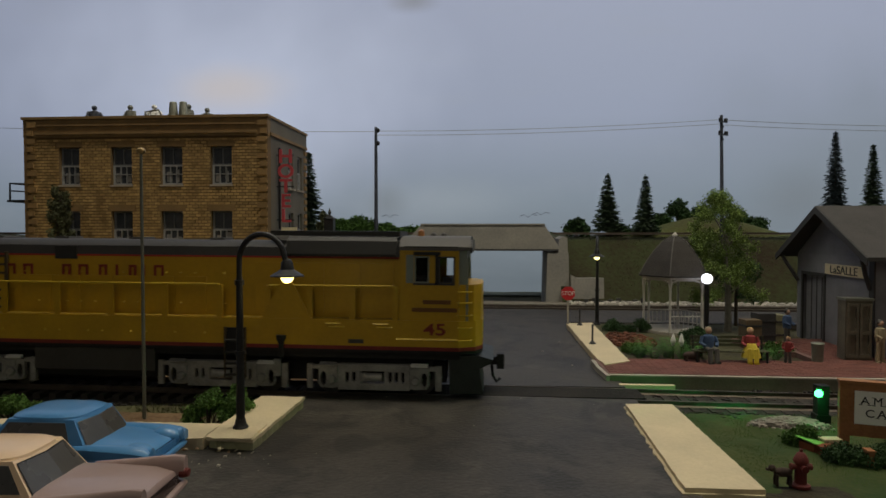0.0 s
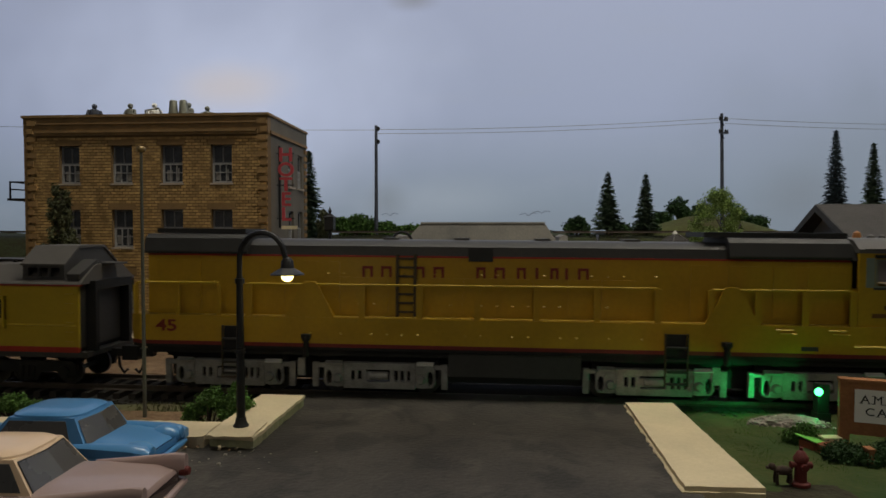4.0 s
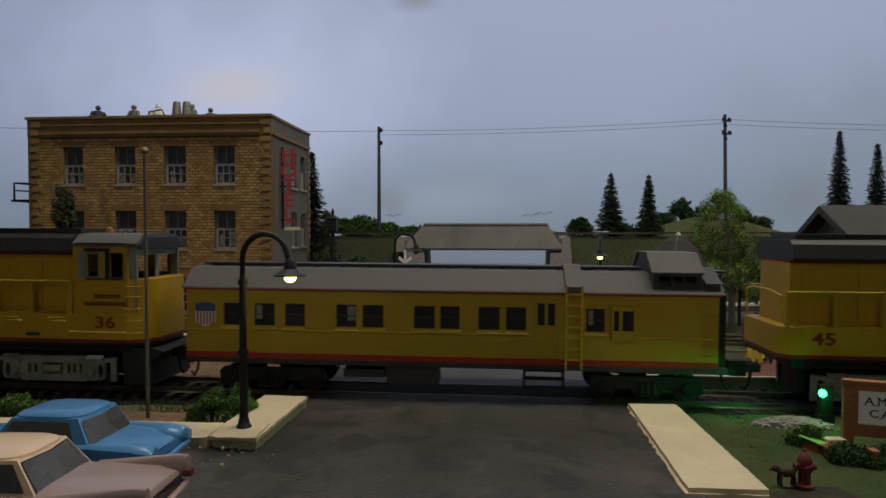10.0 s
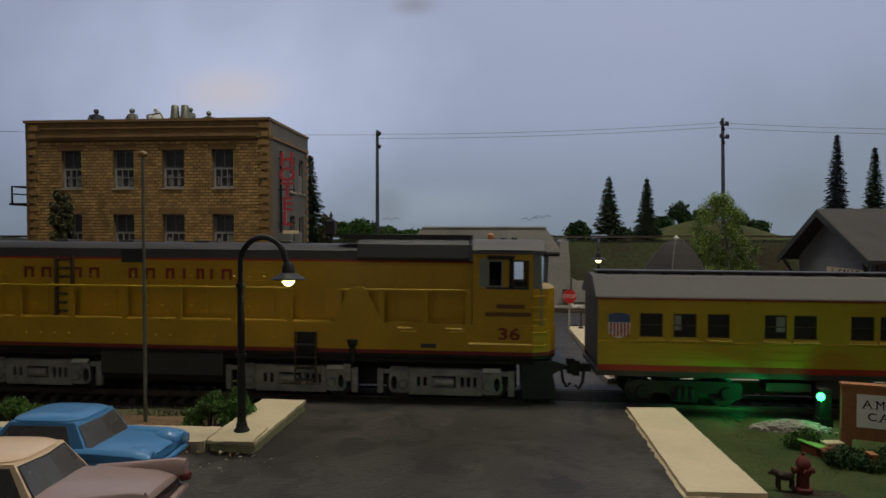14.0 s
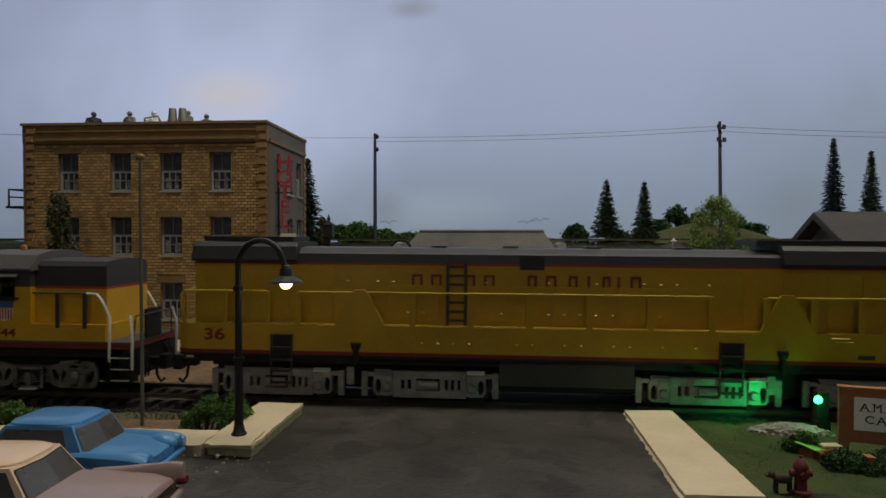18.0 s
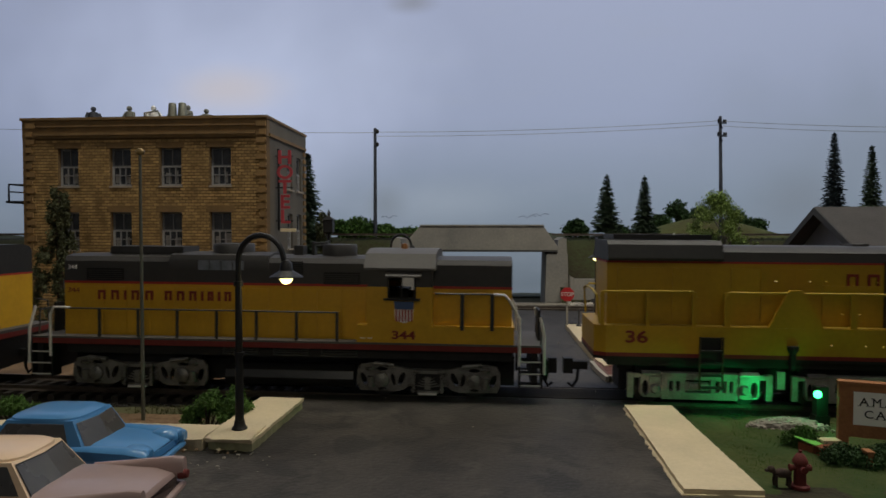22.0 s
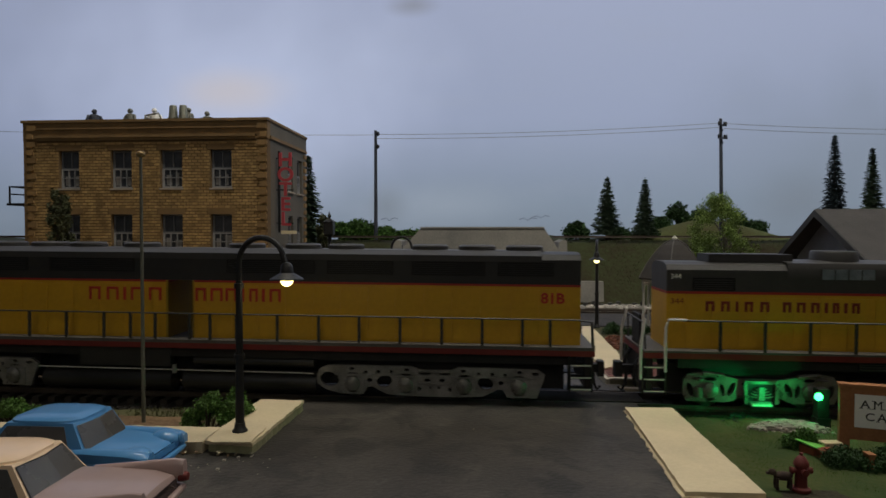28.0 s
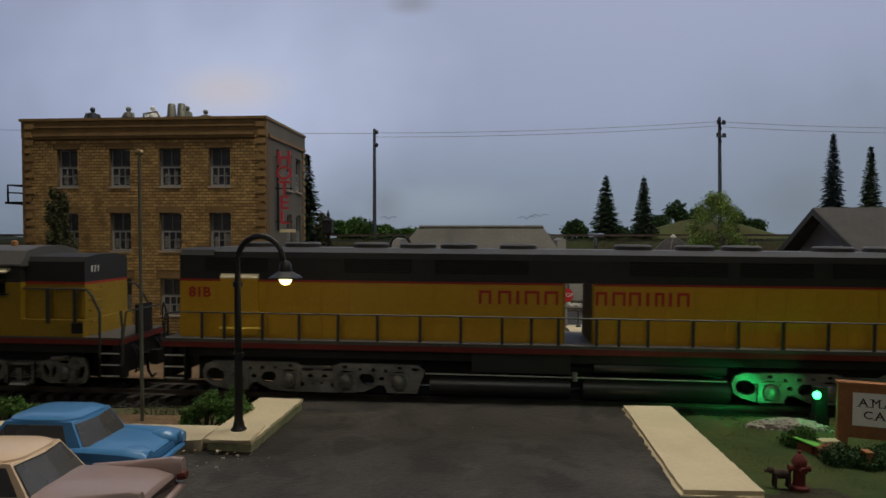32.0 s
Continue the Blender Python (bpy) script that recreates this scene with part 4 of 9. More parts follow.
    box(bm, 12.5, 12.8, -1.1, -0.7, 3.3, 3.92)
    part("cab_seat", bm, M_BLACKPL, cab)
    bm = B()
    # dark sheet added to block the far window and keep this one dark
    box(bm, 11.3, 12.25, -0.2, -0.1, 3.3, 4.7)
    part("cab_partition", bm, M_BLACKPL, cab)
    bm = B()
    prism(bm, [(-1.52, 4.80), (-1.52, 4.92), (-1.15, 5.20), (-0.5, 5.26), (0.5, 5.26), (1.15, 5.20), (1.52, 4.92), (1.52, 4.80)], "x", 11.14, 13.40)
    part("cab_roof", bm, M_ROOFGREY, t, "grey cab roof", smooth=True)
    bm = B()
    prism(bm, [(-1.40, 4.72), (-1.40, 4.90), (-1.10, 5.12), (1.10, 5.12), (1.40, 4.90), (1.40, 4.72)], "x", 13.402, 13.46)
    part("number_board", bm, M_COWL, t, "dark number board over the windscreen", bevel=0.01)
    for x, m, h in ((11.7, M_AMBER, 0.0), (12.12, M_ROOFGREY, -0.10), (12.47, M_ROOFGREY, -0.10)):
        bm = B()
        lathe(bm, [(0.12, 5.20), (0.12, 5.32 + h), (0.10, 5.42 + h), (0.0, 5.48 + h)], 12, at=(x, -0.3, 0))
        part("beacon" if m == M_AMBER else "roof_vent", bm, m, t, "amber roof beacon" if m == M_AMBER else "", smooth=True)
    # nose
    bm = B()
    prism(bm, [(13.06, -1.49), (13.52, -1.34), (13.76, -0.95), (13.80, 0.0), (13.76, 0.95), (13.52, 1.34), (13.06, 1.49)], "z", 2.56, 3.72)
    part("nose", bm, M_YELLOW, t, "short rounded yellow nose", bevel=0.08, seg=2)
    bm = B()
    for z in (1.95, 2.35, 2.75, 3.15, 3.5):
        tube(bm, [(13.02, -1.52, z), (13.04, -1.66, z), (13.42, -1.54, z), (13.46, -1.36, z)], 0.025, 6)
    part("grab_irons", bm, M_LYELLOW, t, "yellow grab irons")
    pieces("small_lettering", [(11.9, 12.8, -1.52, -1.5, 3.09, 3.22), (11.55, 13.0, -1.52, -1.5, 2.84, 2.97)], M_AMBERBAR, cab, "brown bars of small lettering")
    bm = B()
    # these edges are coloured brighter to draw the light they catch
    prism(bm, [(-1.552, 2.00), (-1.60, 1.95), (-1.552, 1.94)], "x", 11.05, 13.02)
    for x in (8.75, 10.3):
        for z in (2.31, 2.42):
            prism(bm, [(-1.552, z + 0.035), (-1.60, z), (-1.552, z - 0.01)], "x", x + (2.42 - z), x + 0.5 + (2.42 - z))
    part("bright_trim", bm, M_LITYELLOW, t, "trim strips, coloured bright as if lit from above")
    bm = B()
    box(bm, 9.5, 10.0, -1.565, -1.552, 1.80, 1.93)
    part("builder_plate", bm, M_HARGREY, t, "grey plate on the skirt")
    bm = B()
    prism(bm, [(12.72, 1.40), (13.7, 1.42), (14.16, 1.30), (14.05, 1.16), (13.72, 1.0), (13.85, 0.20), (12.76, 0.16)], "y", -1.28, 1.28)
    part("pilot", bm, M_PILOT, t, "dark green-black pilot with plough", bevel=0.05)
    # rails, brackets, steps
    for xa, xb, n in ((-11.7, -8.75, 3), (-7.9, 5.30, 8), (6.75, 11.1, 4)):
        bm = B()
        tube(bm, [(xa, -1.5, 3.45), (xa + 0.1, -1.5, 3.62), (xb - 0.1, -1.5, 3.64), (xb, -1.5, 3.45)], 0.035, 6)
        part("handrail", bm, M_LYELLOW, t, "thin yellow handrail")
        bm = B()
        tube(bm, [(xa, 1.5, 3.45), (xa + 0.1, 1.5, 3.62), (xb - 0.1, 1.5, 3.64), (xb, 1.5, 3.45)], 0.035, 6)
        part("handrail", bm, M_LYELLOW, t, "thin yellow handrail")
        stanchions(t, xa + 0.08, xb - 0.08, n, -1.5, 2.56, 3.62, 0.20 if n > 3 else 0.12, M_YELLOW)
    for x in (-5.8, 7.45):
        bm = B()
        prism(bm, [(x - 0.82, 2.56), (x + 0.82, 2.56), (x + 0.26, 3.62), (x + 0.18, 3.72), (x - 0.18, 3.72), (x - 0.26, 3.62)], "y", -1.54, -1.44)
        part("bracket", bm, M_YELLOW, t, "yellow tapered side plate", bevel=0.02)
    bm = B()
    tube(bm, [(-11.7, -1.5, 2.6), (-11.78, -1.4, 3.5), (-11.8, -0.6, 3.62), (-11.8, 0.6, 3.62), (-11.78, 1.4, 3.5), (-11.7, 1.5, 2.6)], 0.035, 6)
    part("end_rail", bm, M_LYELLOW, t, "yellow rear handrail")
    for x in (-8.32, 5.78):
        bm = B()
        box(bm, x - 0.30, x + 0.30, -1.60, -1.556, 1.50, 2.24)
        lad = part("step_well", bm, M_BLACKPL, t, "black boarding step well")
        pieces("stile", [(x - 0.36, x - 0.32, -1.66, -1.57, 0.62, 2.26), (x + 0.32, x + 0.36, -1.66, -1.57, 0.62, 2.26)], M_DKLADDER, lad, "dark stile")
        pieces("step", [(x - 0.31, x + 0.31, -1.74, -1.602, z, z + 0.06) for z in (0.68, 1.05, 1.42, 1.80)], M_COWL, lad)
    for x in (-5.9, 7.3):
        bm = B()
        lathe(bm, [(0.10, 1.30), (0.10, 1.78), (0.17, 1.92), (0.17, 2.02), (0.0, 2.03)], 10, at=(x, -1.58, 0))
        part("sand_filler", bm, M_BLACKPL, t, "black sand filler spout")
        bm = B()
        box(bm, x - 0.34, x - 0.10, -1.34, -1.22, 0.62, 1.18)
        part("pipe_bracket", bm, M_SILVER, t, "pale pipe bracket between the trucks", bevel=0.03)
    bm = B()
    for xx in (-3.04, -2.46):
        box(bm, xx, xx + 0.10, -1.22, -1.13, 2.57, 4.62)
    for k in range(7):
        box(bm, -3.0, -2.42, -1.20, -1.14, 2.70 + k * 0.29, 2.77 + k * 0.29)
    part("ladder", bm, M_DKLADDER, t, "dark brown side ladder")
    bm = B()
    box(bm, -0.68, 0.10, -1.17, -1.12, 4.40, 4.84)
    part("vent", bm, M_COWL, t, "dark side vent", bevel=0.02)
    bm = B()
    prism(bm, [(-1.35, 1.45), (1.35, 1.45), (1.35, 0.7), (1.0, 0.42), (-1.0, 0.42), (-1.35, 0.7)], "x", -1.30, 2.92)
    part("fuel_tank", bm, M_HARGREY, t, "dark grey fuel tank", bevel=0.04)
    # lettering
    bars("lettering", t, [(-4.15, -3.80), (-3.53, -3.18), (-2.43, -2.10), (-1.82, -1.47), (-0.43, -0.13), (0.15, 0.49), (0.87, 1.16), (1.46, 1.55), (1.93, 2.19), (2.40, 2.49), (2.80, 3.14)], -hy - 0.05, 3.86, 4.22, M_LETTER, "dark red raised bars of lettering")
    words("number", number, 0.52, M_LETTER, t, (-10.58, -1.565, 2.20), label="dark red road number", bold=0.02, squeeze=1.4)
    words("number", number, 0.52, M_LETTER, t, (12.30, -1.572, 2.27), label="dark red road number", bold=0.02, squeeze=1.4)
    for xc in (-8.56, -3.55, 5.20, 10.28):
        u50_truck(t, xc)
    coupler(t, -11.85, -1.0)
    coupler(t, 13.85, 0.85, 1.06)
    return t


def coach_truck(parent, xc):
    for s in (-1, 1):
        bm = B()
        y0, y1 = sorted((s * 1.05, s * 1.2))
        prism(bm, [(-1.75, 0.72), (-1.6, 0.86), (1.6, 0.86), (1.75, 0.72), (1.72, 0.32), (1.35, 0.28), (1.1, 0.5), (0.5, 0.46), (0.35, 0.2), (-0.35, 0.2), (-0.5, 0.46), (-1.1, 0.5), (-1.35, 0.28), (-1.72, 0.32)], "y", y0, y1)
        fr = part("truck_frame", bm, M_BLACKPL, parent, "black coach truck frame", bevel=0.03, at=(xc, 0, 0))
        bm = B()
        for e in (-1, 1):
            lathe(bm, [(0.0, -0.05), (0.2, -0.04), (0.22, 0.05), (0.0, 0.06)], 12, at=(e * 1.3, s * 1.22, 0.5), axis="y")
        for k in range(3):
            rod(bm, (-0.2 + 0.2 * k, s * 1.2, 0.3), (-0.2 + 0.2 * k, s * 1.2, 0.7), 0.08)
        part("journal_box", bm, M_BLACKPL, fr, smooth=True)
    for e in (-1, 1):
        wheelset(parent, xc + e * 1.3, 0.46)


def coach(x0):
    t = thing("work_coach", (x0, 0, 0), 0, "yellow work-train coach with grey roof and small cupola", "railway coach")
    wins = [(-6.73, -6.03), (-5.70, -5.02), (-4.68, -4.02), (-2.98, -2.33), (-2.12, -1.44), (-0.46, 0.22), (0.39, 1.01), (1.61, 2.28), (2.48, 3.11), (4.97, 5.55)]
    holes = [(a, b, 2.29, 3.02) for a, b in wins] + [(3.37, 4.12, 1.40, 3.30)]
    for s in (-1, 1):
        y0, y1 = sorted((s * 1.50, s * 1.40))
        bm = B()
        wall_holes(bm, -8.0, 9.0, 1.36, 3.46, y0, y1, holes)
        part("side_wall", bm, M_LYELLOW, t, "yellow coach side")
    bm = B()
    box(bm, -8.0, -7.9, -1.4, 1.4, 1.36, 3.46)
    part("end_wall", bm, M_HARGREY, t, "dark coach end")
    bm = B()
    box(bm, 8.9, 9.0, -1.4, 1.4, 1.36, 3.46)
    part("end_wall", bm, M_HARGREY, t, "dark coach end")
    bm = B()
    box(bm, 9.0, 9.35, -1.1, -0.9, 1.2, 3.6)
    box(bm, 9.0, 9.35, 0.9, 1.1, 1.2, 3.6)
    box(bm, 9.0, 9.35, -0.9, 0.9, 3.3, 3.6)
    part("diaphragm", bm, M_BLACKPL, t, "black end diaphragm", bevel=0.04)
    bm = B()
    box(bm, -7.9, 8.9, -1.4, 1.4, 1.15, 1.36)
    part("coach_floor", bm, M_BLACKPL, t)
    bm = B()
    box(bm, -8.0, 9.0, -1.515, -1.40, 1.22, 1.40)
    box(bm, -8.0, 9.0, 1.40, 1.515, 1.22, 1.40)
    part("stripe", bm, M_RED, t, "red stripe along the sill")
    bm = B()
    box(bm, -8.05, 9.3, -1.50, 1.50, 1.05, 1.215)
    part("sill", bm, M_HARGREY, t, "grey side sill", bevel=0.02)
    bm = B()
    prism(bm, [(-1.62, 3.50), (-1.60, 3.54), (-0.80, 4.12), (-0.3, 4.18), (0.3, 4.18), (0.80, 4.12), (1.60, 3.54), (1.62, 3.50)], "x", -8.1, 9.15)
    part("roof", bm, M_COACHROOF, t, "plain grey sloping roof", bevel=0.02)
    bm = B()
    box(bm, -8.08, 9.1, -1.56, -1.44, 3.44, 3.50)
    box(bm, -8.08, 9.1, 1.44, 1.56, 3.44, 3.50)
    part("eave_stripe", bm, M_RED, t, "red stripe below the eaves")
    bm = B()
    box(bm, -7.9, 6.9, -0.42, 0.42, 4.22, 4.28)
    x = -7.6
    while x < 6.8:
        box(bm, x, x + 0.12, -0.45, 0.45, 4.17, 4.225)
        x += 0.9
    box(bm, 8.4, 9.6, -0.42, 0.42, 4.12, 4.18)
    part("running_board", bm, M_HARGREY, t, "grey roof walkway on supports")
    # windows
    for a, b in wins:
        bm = B()
        wall_holes(bm, a, b, 2.29, 3.02, -1.47, -1.44, [(a + 0.03, b - 0.03, 2.32, 2.64), (a + 0.03, b - 0.03, 2.67, 2.99)])
        w = part("window", bm, M_DKLADDER, t, "dark two-pane sash window")
        bm = B()
        box(bm, a, b, -1.44, -1.43, 2.29, 3.02)
        part("pane", bm, M_COACHGLASS, w)
        bm = B()
        prism(bm, [(-1.50, 2.285), (-1.61, 2.20), (-1.61, 2.17), (-1.50, 2.18)], "x", a - 0.06, b + 0.06)
        part("sill", bm, M_LITYELLOW, w, "yellow window sill, coloured bright as if lit from above", bevel=0.01)
    for xa, xb in ((-8.0, 3.3), (4.2, 5.7), (6.5, 8.9)):
        bm = B()
        prism(bm, [(-1.50, 2.165), (-1.55, 2.12), (-1.50, 2.10)], "x", xa, xb)
        part("belt_rail", bm, M_LITYELLOW, t, "thin belt rail, coloured bright as if lit from above")
    pieces("board_line", [(-8.0, 3.0, -1.513, -1.5, z, z + 0.02) for z in (1.62, 1.86)], M_LYELLOW, t, "raised board edge")
    bm = B()
    box(bm, -7.85, 8.85, 0.75, 0.80, 1.36, 3.46)
    box(bm, 3.25, 3.3, -1.4, 0.75, 1.36, 3.46)
    box(bm, 4.2, 4.25, -1.4, 0.75, 1.36, 3.46)
    part("partition", bm, M_BLACKPL, t, "dark interior partition")
    # pale bits added on the opaque panes for the interior behind them
    pieces("blind", [(a, b, -1.452, -1.442, 2.50, 2.96) for a, b in ((-2.62, -2.36), (-5.66, -5.46), (5.05, 5.2))], M_CURTAIN, t, "pale bit of the interior set on the pane")
    # door
    bm = B()
    wall_holes(bm, 3.37, 4.12, 1.40, 3.30, -1.44, -1.40, [(3.47, 3.70, 2.45, 3.15), (3.79, 4.02, 2.45, 3.15)])
    d = part("door", bm, M_LYELLOW, t, "yellow side door with two panes")
    bm = B()
    box(bm, 3.45, 4.04, -1.40, -1.39, 2.4, 3.2)
    part("pane", bm, M_COACHGLASS, d)
    pieces("door_step", [(3.1, 4.25, -1.62, -1.3, z, z + 0.05) for z in (0.45, 0.75, 1.02)], M_BLACKPL, t, "black door step")
    pieces("step_hanger", [(3.03, 3.098, -1.6, -1.3, 0.45, 1.1), (4.252, 4.32, -1.6, -1.3, 0.45, 1.1)], M_BLACKPL, t)
    # small bay window
    bm = B()
    wall_holes(bm, 5.74, 6.46, 2.05, 3.10, -1.66, -1.6, [(5.80, 5.96, 2.35, 2.98), (6.06, 6.40, 2.35, 2.98)])
    box(bm, 5.74, 6.46, -1.6, -1.5, 2.05, 2.3)
    box(bm, 5.74, 6.46, -1.6, -1.5, 3.0, 3.10)
    bay = part("bay_window", bm, M_LYELLOW, t, "small yellow bay window")
    bm = B()
    box(bm, 5.78, 6.42, -1.59, -1.58, 2.3, 3.0)
    part("pane", bm, M_COACHGLASS, bay)
    # ladder
    bm = B()
    for x in (4.31, 4.79):
        box(bm, x, x + 0.06, -1.72, -1.66, 1.12, 3.78)
        box(bm, x, x + 0.06, -1.66, -1.5, 1.25, 1.3)
        box(bm, x, x + 0.06, -1.66, -1.5, 3.3, 3.35)
    for k in range(7):
        box(bm, 4.35, 4.81, -1.71, -1.67, 1.4 + 0.34 * k, 1.45 + 0.34 * k)
    part("ladder", bm, M_LITYELLOW, t, "bright yellow side ladder")
    bm = B()
    prism(bm, [(-1.62, 3.52), (-1.62, 3.70), (-0.7, 4.35), (-0.2, 4.35), (-0.2, 4.1)], "x", 4.32, 4.86)
    part("roof_saddle", bm, M_COACHROOF, t, "grey roof saddle above the ladder", bevel=0.03)
    # cupola
    bm = B()
    wall_holes(bm, 7.02, 8.48, 3.55, 4.16, -1.45, -1.38, [(7.2, 7.55, 3.75, 4.05), (7.62, 7.92, 3.75, 4.05), (8.0, 8.32, 3.75, 4.05)])
    wall_holes(bm, 7.02, 8.48, 3.55, 4.16, 1.38, 1.45, [(7.2, 7.55, 3.75, 4.05), (8.0, 8.32, 3.75, 4.05)])
    prism(bm, [(-1.38, 3.55), (1.38, 3.55), (1.38, 4.16), (0.7, 4.7), (-0.7, 4.7), (-1.38, 4.16)], "x", 7.02, 7.10)
    prism(bm, [(-1.38, 3.55), (1.38, 3.55), (1.38, 4.16), (0.7, 4.7), (-0.7, 4.7), (-1.38, 4.16)], "x", 8.40, 8.48)
    cup = part("cupola", bm, M_HARGREY, t, "low grey cupola with slanted roof")
    bm = B()
    prism(bm, [(-1.50, 4.12), (-0.72, 4.70), (0.72, 4.70), (1.50, 4.12), (1.50, 4.18), (0.74, 4.78), (-0.74, 4.78), (-1.50, 4.18)], "x", 6.96, 8.54)
    part("cupola_roof", bm, M_COACHROOF, cup, bevel=0.01)
    bm = B()
    box(bm, 8.62, 9.05, -1.50, -0.5, 3.62, 3.85)
    prism(bm, [(-1.52, 3.85), (-0.6, 4.30), (-0.5, 4.30), (-0.5, 3.85)], "x", 8.58, 9.08)
    part("end_vent", bm, M_HARGREY, t, "grey end roof vent", bevel=0.02)
    # crest
    bm = B()
    prism(bm, [(-7.70, 2.94), (-7.56, 3.00), (-7.36, 3.02), (-7.16, 3.00), (-7.02, 2.94), (-7.04, 2.72), (-7.68, 2.72)], "y", -1.52, -1.5)
    crest = part("crest_top", bm, M_BLUECREST, t, "small blue and red striped crest")
    bm = B()
    for k in range(6):
        box(bm, -7.64 + k * 0.105, -7.585 + k * 0.105, -1.518, -1.5, 2.28, 2.71)
    part("crest_stripes", bm, M_RED, crest)
    bm = B()
    prism(bm, [(-7.70, 2.72), (-7.02, 2.72), (-7.04, 2.34), (-7.36, 2.22), (-7.68, 2.34)], "y", -1.512, -1.5)
    part("crest_field", bm, M_WHITE, crest)
    # under
    pieces("battery_box", [(-1.37, 0.33, -1.35, -0.5, 0.45, 1.05), (-2.8, -1.45, -1.25, -0.7, 0.62, 0.88)], M_HARGREY, t, "grey underfloor box", 0.03)
    pieces("grab_iron", [(8.55, 8.85, -1.56, -1.5, 1.55 + 0.32 * k, 1.59 + 0.32 * k) for k in range(6)], M_LYELLOW, t)
    bm = B()
    box(bm, -7.2, 8.2, -0.5, 0.5, 0.88, 1.14)
    part("centre_sill", bm, M_BLACKPL, t, "black centre sill and tanks")
    coach_truck(t, -5.25)
    coach_truck(t, 6.95)
    coupler(t, 9.25, 1.0)
    coupler(t, -8.0, -0.8)
    return t


M_COACHGLASS = mat("coach_dark_glass", (0.02, 0.02, 0.018), 0.2, var=0.2, scale=1, bump=0, spec=0.5)


def blomberg(parent, xc):
    for s in (-1, 1):
        y0, y1 = sorted((s * 1.14, s * 1.26))
        bm = B()
        outline = [(-2.32, 0.92), (-2.2, 1.10), (-1.85, 1.16), (-1.2, 1.08), (-0.62, 0.98), (0.62, 0.98), (1.2, 1.08), (1.85, 1.16), (2.2, 1.10), (2.32, 0.92), (2.34, 0.50), (2.22, 0.26), (1.02, 0.24), (0.80, 0.30), (0.62, 0.42), (-0.62, 0.42), (-0.80, 0.30), (-1.02, 0.24), (-2.22, 0.26), (-2.34, 0.50)]
        holes = []
        for e in (-1, 1):
            holes += [oval(e * 0.86, 0.66, 0.10, 0.22, 10, e * -0.35), oval(e * 1.13, 0.62, 0.07, 0.20, 10, e * 0.2), oval(e * 2.10, 0.62, 0.10, 0.22, 10, e * 0.3), oval(e * 1.5, 0.32, 0.16, 0.05), oval(e * 1.5, 0.96, 0.20, 0.06), oval(e * 0.45, 0.82, 0.10, 0.07)]
        plate(bm, outline, holes, y0, y1)
        fr = part("truck_frame", bm, M_TRUCKGREY, parent, "weathered grey truck side frame", at=(xc, 0, 0))
        yo = s * 1.30
        for e in (-1, 1):
            bm = B()
            lathe(bm, [(0.0, -0.12), (0.12, -0.11), (0.23, -0.05), (0.25, 0.03), (0.25, 0.12), (0.23, 0.05)][:4] if s < 0 else [(0.25, -0.03), (0.23, 0.05), (0.12, 0.11), (0.0, 0.12)], 14, at=(e * 1.5, yo, 0.62), axis="y")
            for k in range(5):
                w = 6.283 * k / 5
                ball(bm, (e * 1.5 + 0.17 * math.cos(w), yo + s * 0.06, 0.62 + 0.17 * math.sin(w)), 0.035, seg=6, rows=4)
            part("journal_box", bm, M_TRUCKGREY, fr, "pale round journal cover", smooth=True)
            bm = B()
            lathe(bm, [(0.13, 0.0), (0.13, 0.32), (0.10, 0.34), (0.0, 0.34)], 10, at=(e * 1.86, yo, 0.40))
            lathe(bm, [(0.15, 0.0), (0.16, 0.06), (0.10, 0.08)], 10, at=(e * 1.86, yo, 0.94))
            part("coil_spring", bm, M_TRUCKGREY, fr, smooth=True)
            bm = B()
            rod(bm, (e * 1.1, yo + s * 0.03, 1.10), (e * 1.75, yo + s * 0.03, 1.16), 0.07, seg=10)
            part("brake_cylinder", bm, M_TRUCKGREY, fr, "grey brake cylinder", smooth=True)
        bm = B()
        # solid black plate drawn for the shade behind the spring leaves
        box(bm, -0.44, 0.44, yo - s * 0.02 - 0.02, yo - s * 0.02 + 0.02, 0.22, 0.96)
        part("spring_pocket", bm, M_BLACKPL, fr, "black plate for the shade behind the spring")
        bm = B()
        for e in (-1, 1):
            box(bm, e * 0.46 - 0.045, e * 0.46 + 0.045, yo + s * 0.06 - 0.04, yo + s * 0.06 + 0.04, 0.24, 0.98)
            rod(bm, (e * 0.46, yo + s * 0.08, 0.34), (e * 0.46, yo + s * 0.14, 0.34), 0.07, seg=8)
        box(bm, -0.42, 0.42, yo + s * 0.04 - 0.04, yo + s * 0.04 + 0.04, 0.86, 0.96)
        part("spring_hanger", bm, M_TRUCKGREY, fr, "grey swing hanger of the spring", bevel=0.015)
        for k in range(4):
            w, z = 0.38 - 0.07 * k, 0.44 + k * 0.075
            bm = B()
            tube(bm, [(-w, yo + s * 0.07, z + 0.05), (-w * 0.5, yo + s * 0.07, z + 0.012), (0, yo + s * 0.07, z), (w * 0.5, yo + s * 0.07, z + 0.012), (w, yo + s * 0.07, z + 0.05)], 0.026, 6)
            part("spring_leaf", bm, M_TRUCKGREY, fr)
        bm = B()
        box(bm, -0.09, 0.09, yo + s * 0.09 - 0.04, yo + s * 0.09 + 0.04, 0.36, 0.76)
        part("spring_clip", bm, M_TRUCKGREY, fr, bevel=0.012)
        bm = B()
        box(bm, -0.34, 0.34, yo + s * 0.02 - 0.05, yo + s * 0.02 + 0.05, 0.22, 0.31)
        part("spring_plank", bm, M_TRUCKGREY, fr, bevel=0.012)
        bm = B()
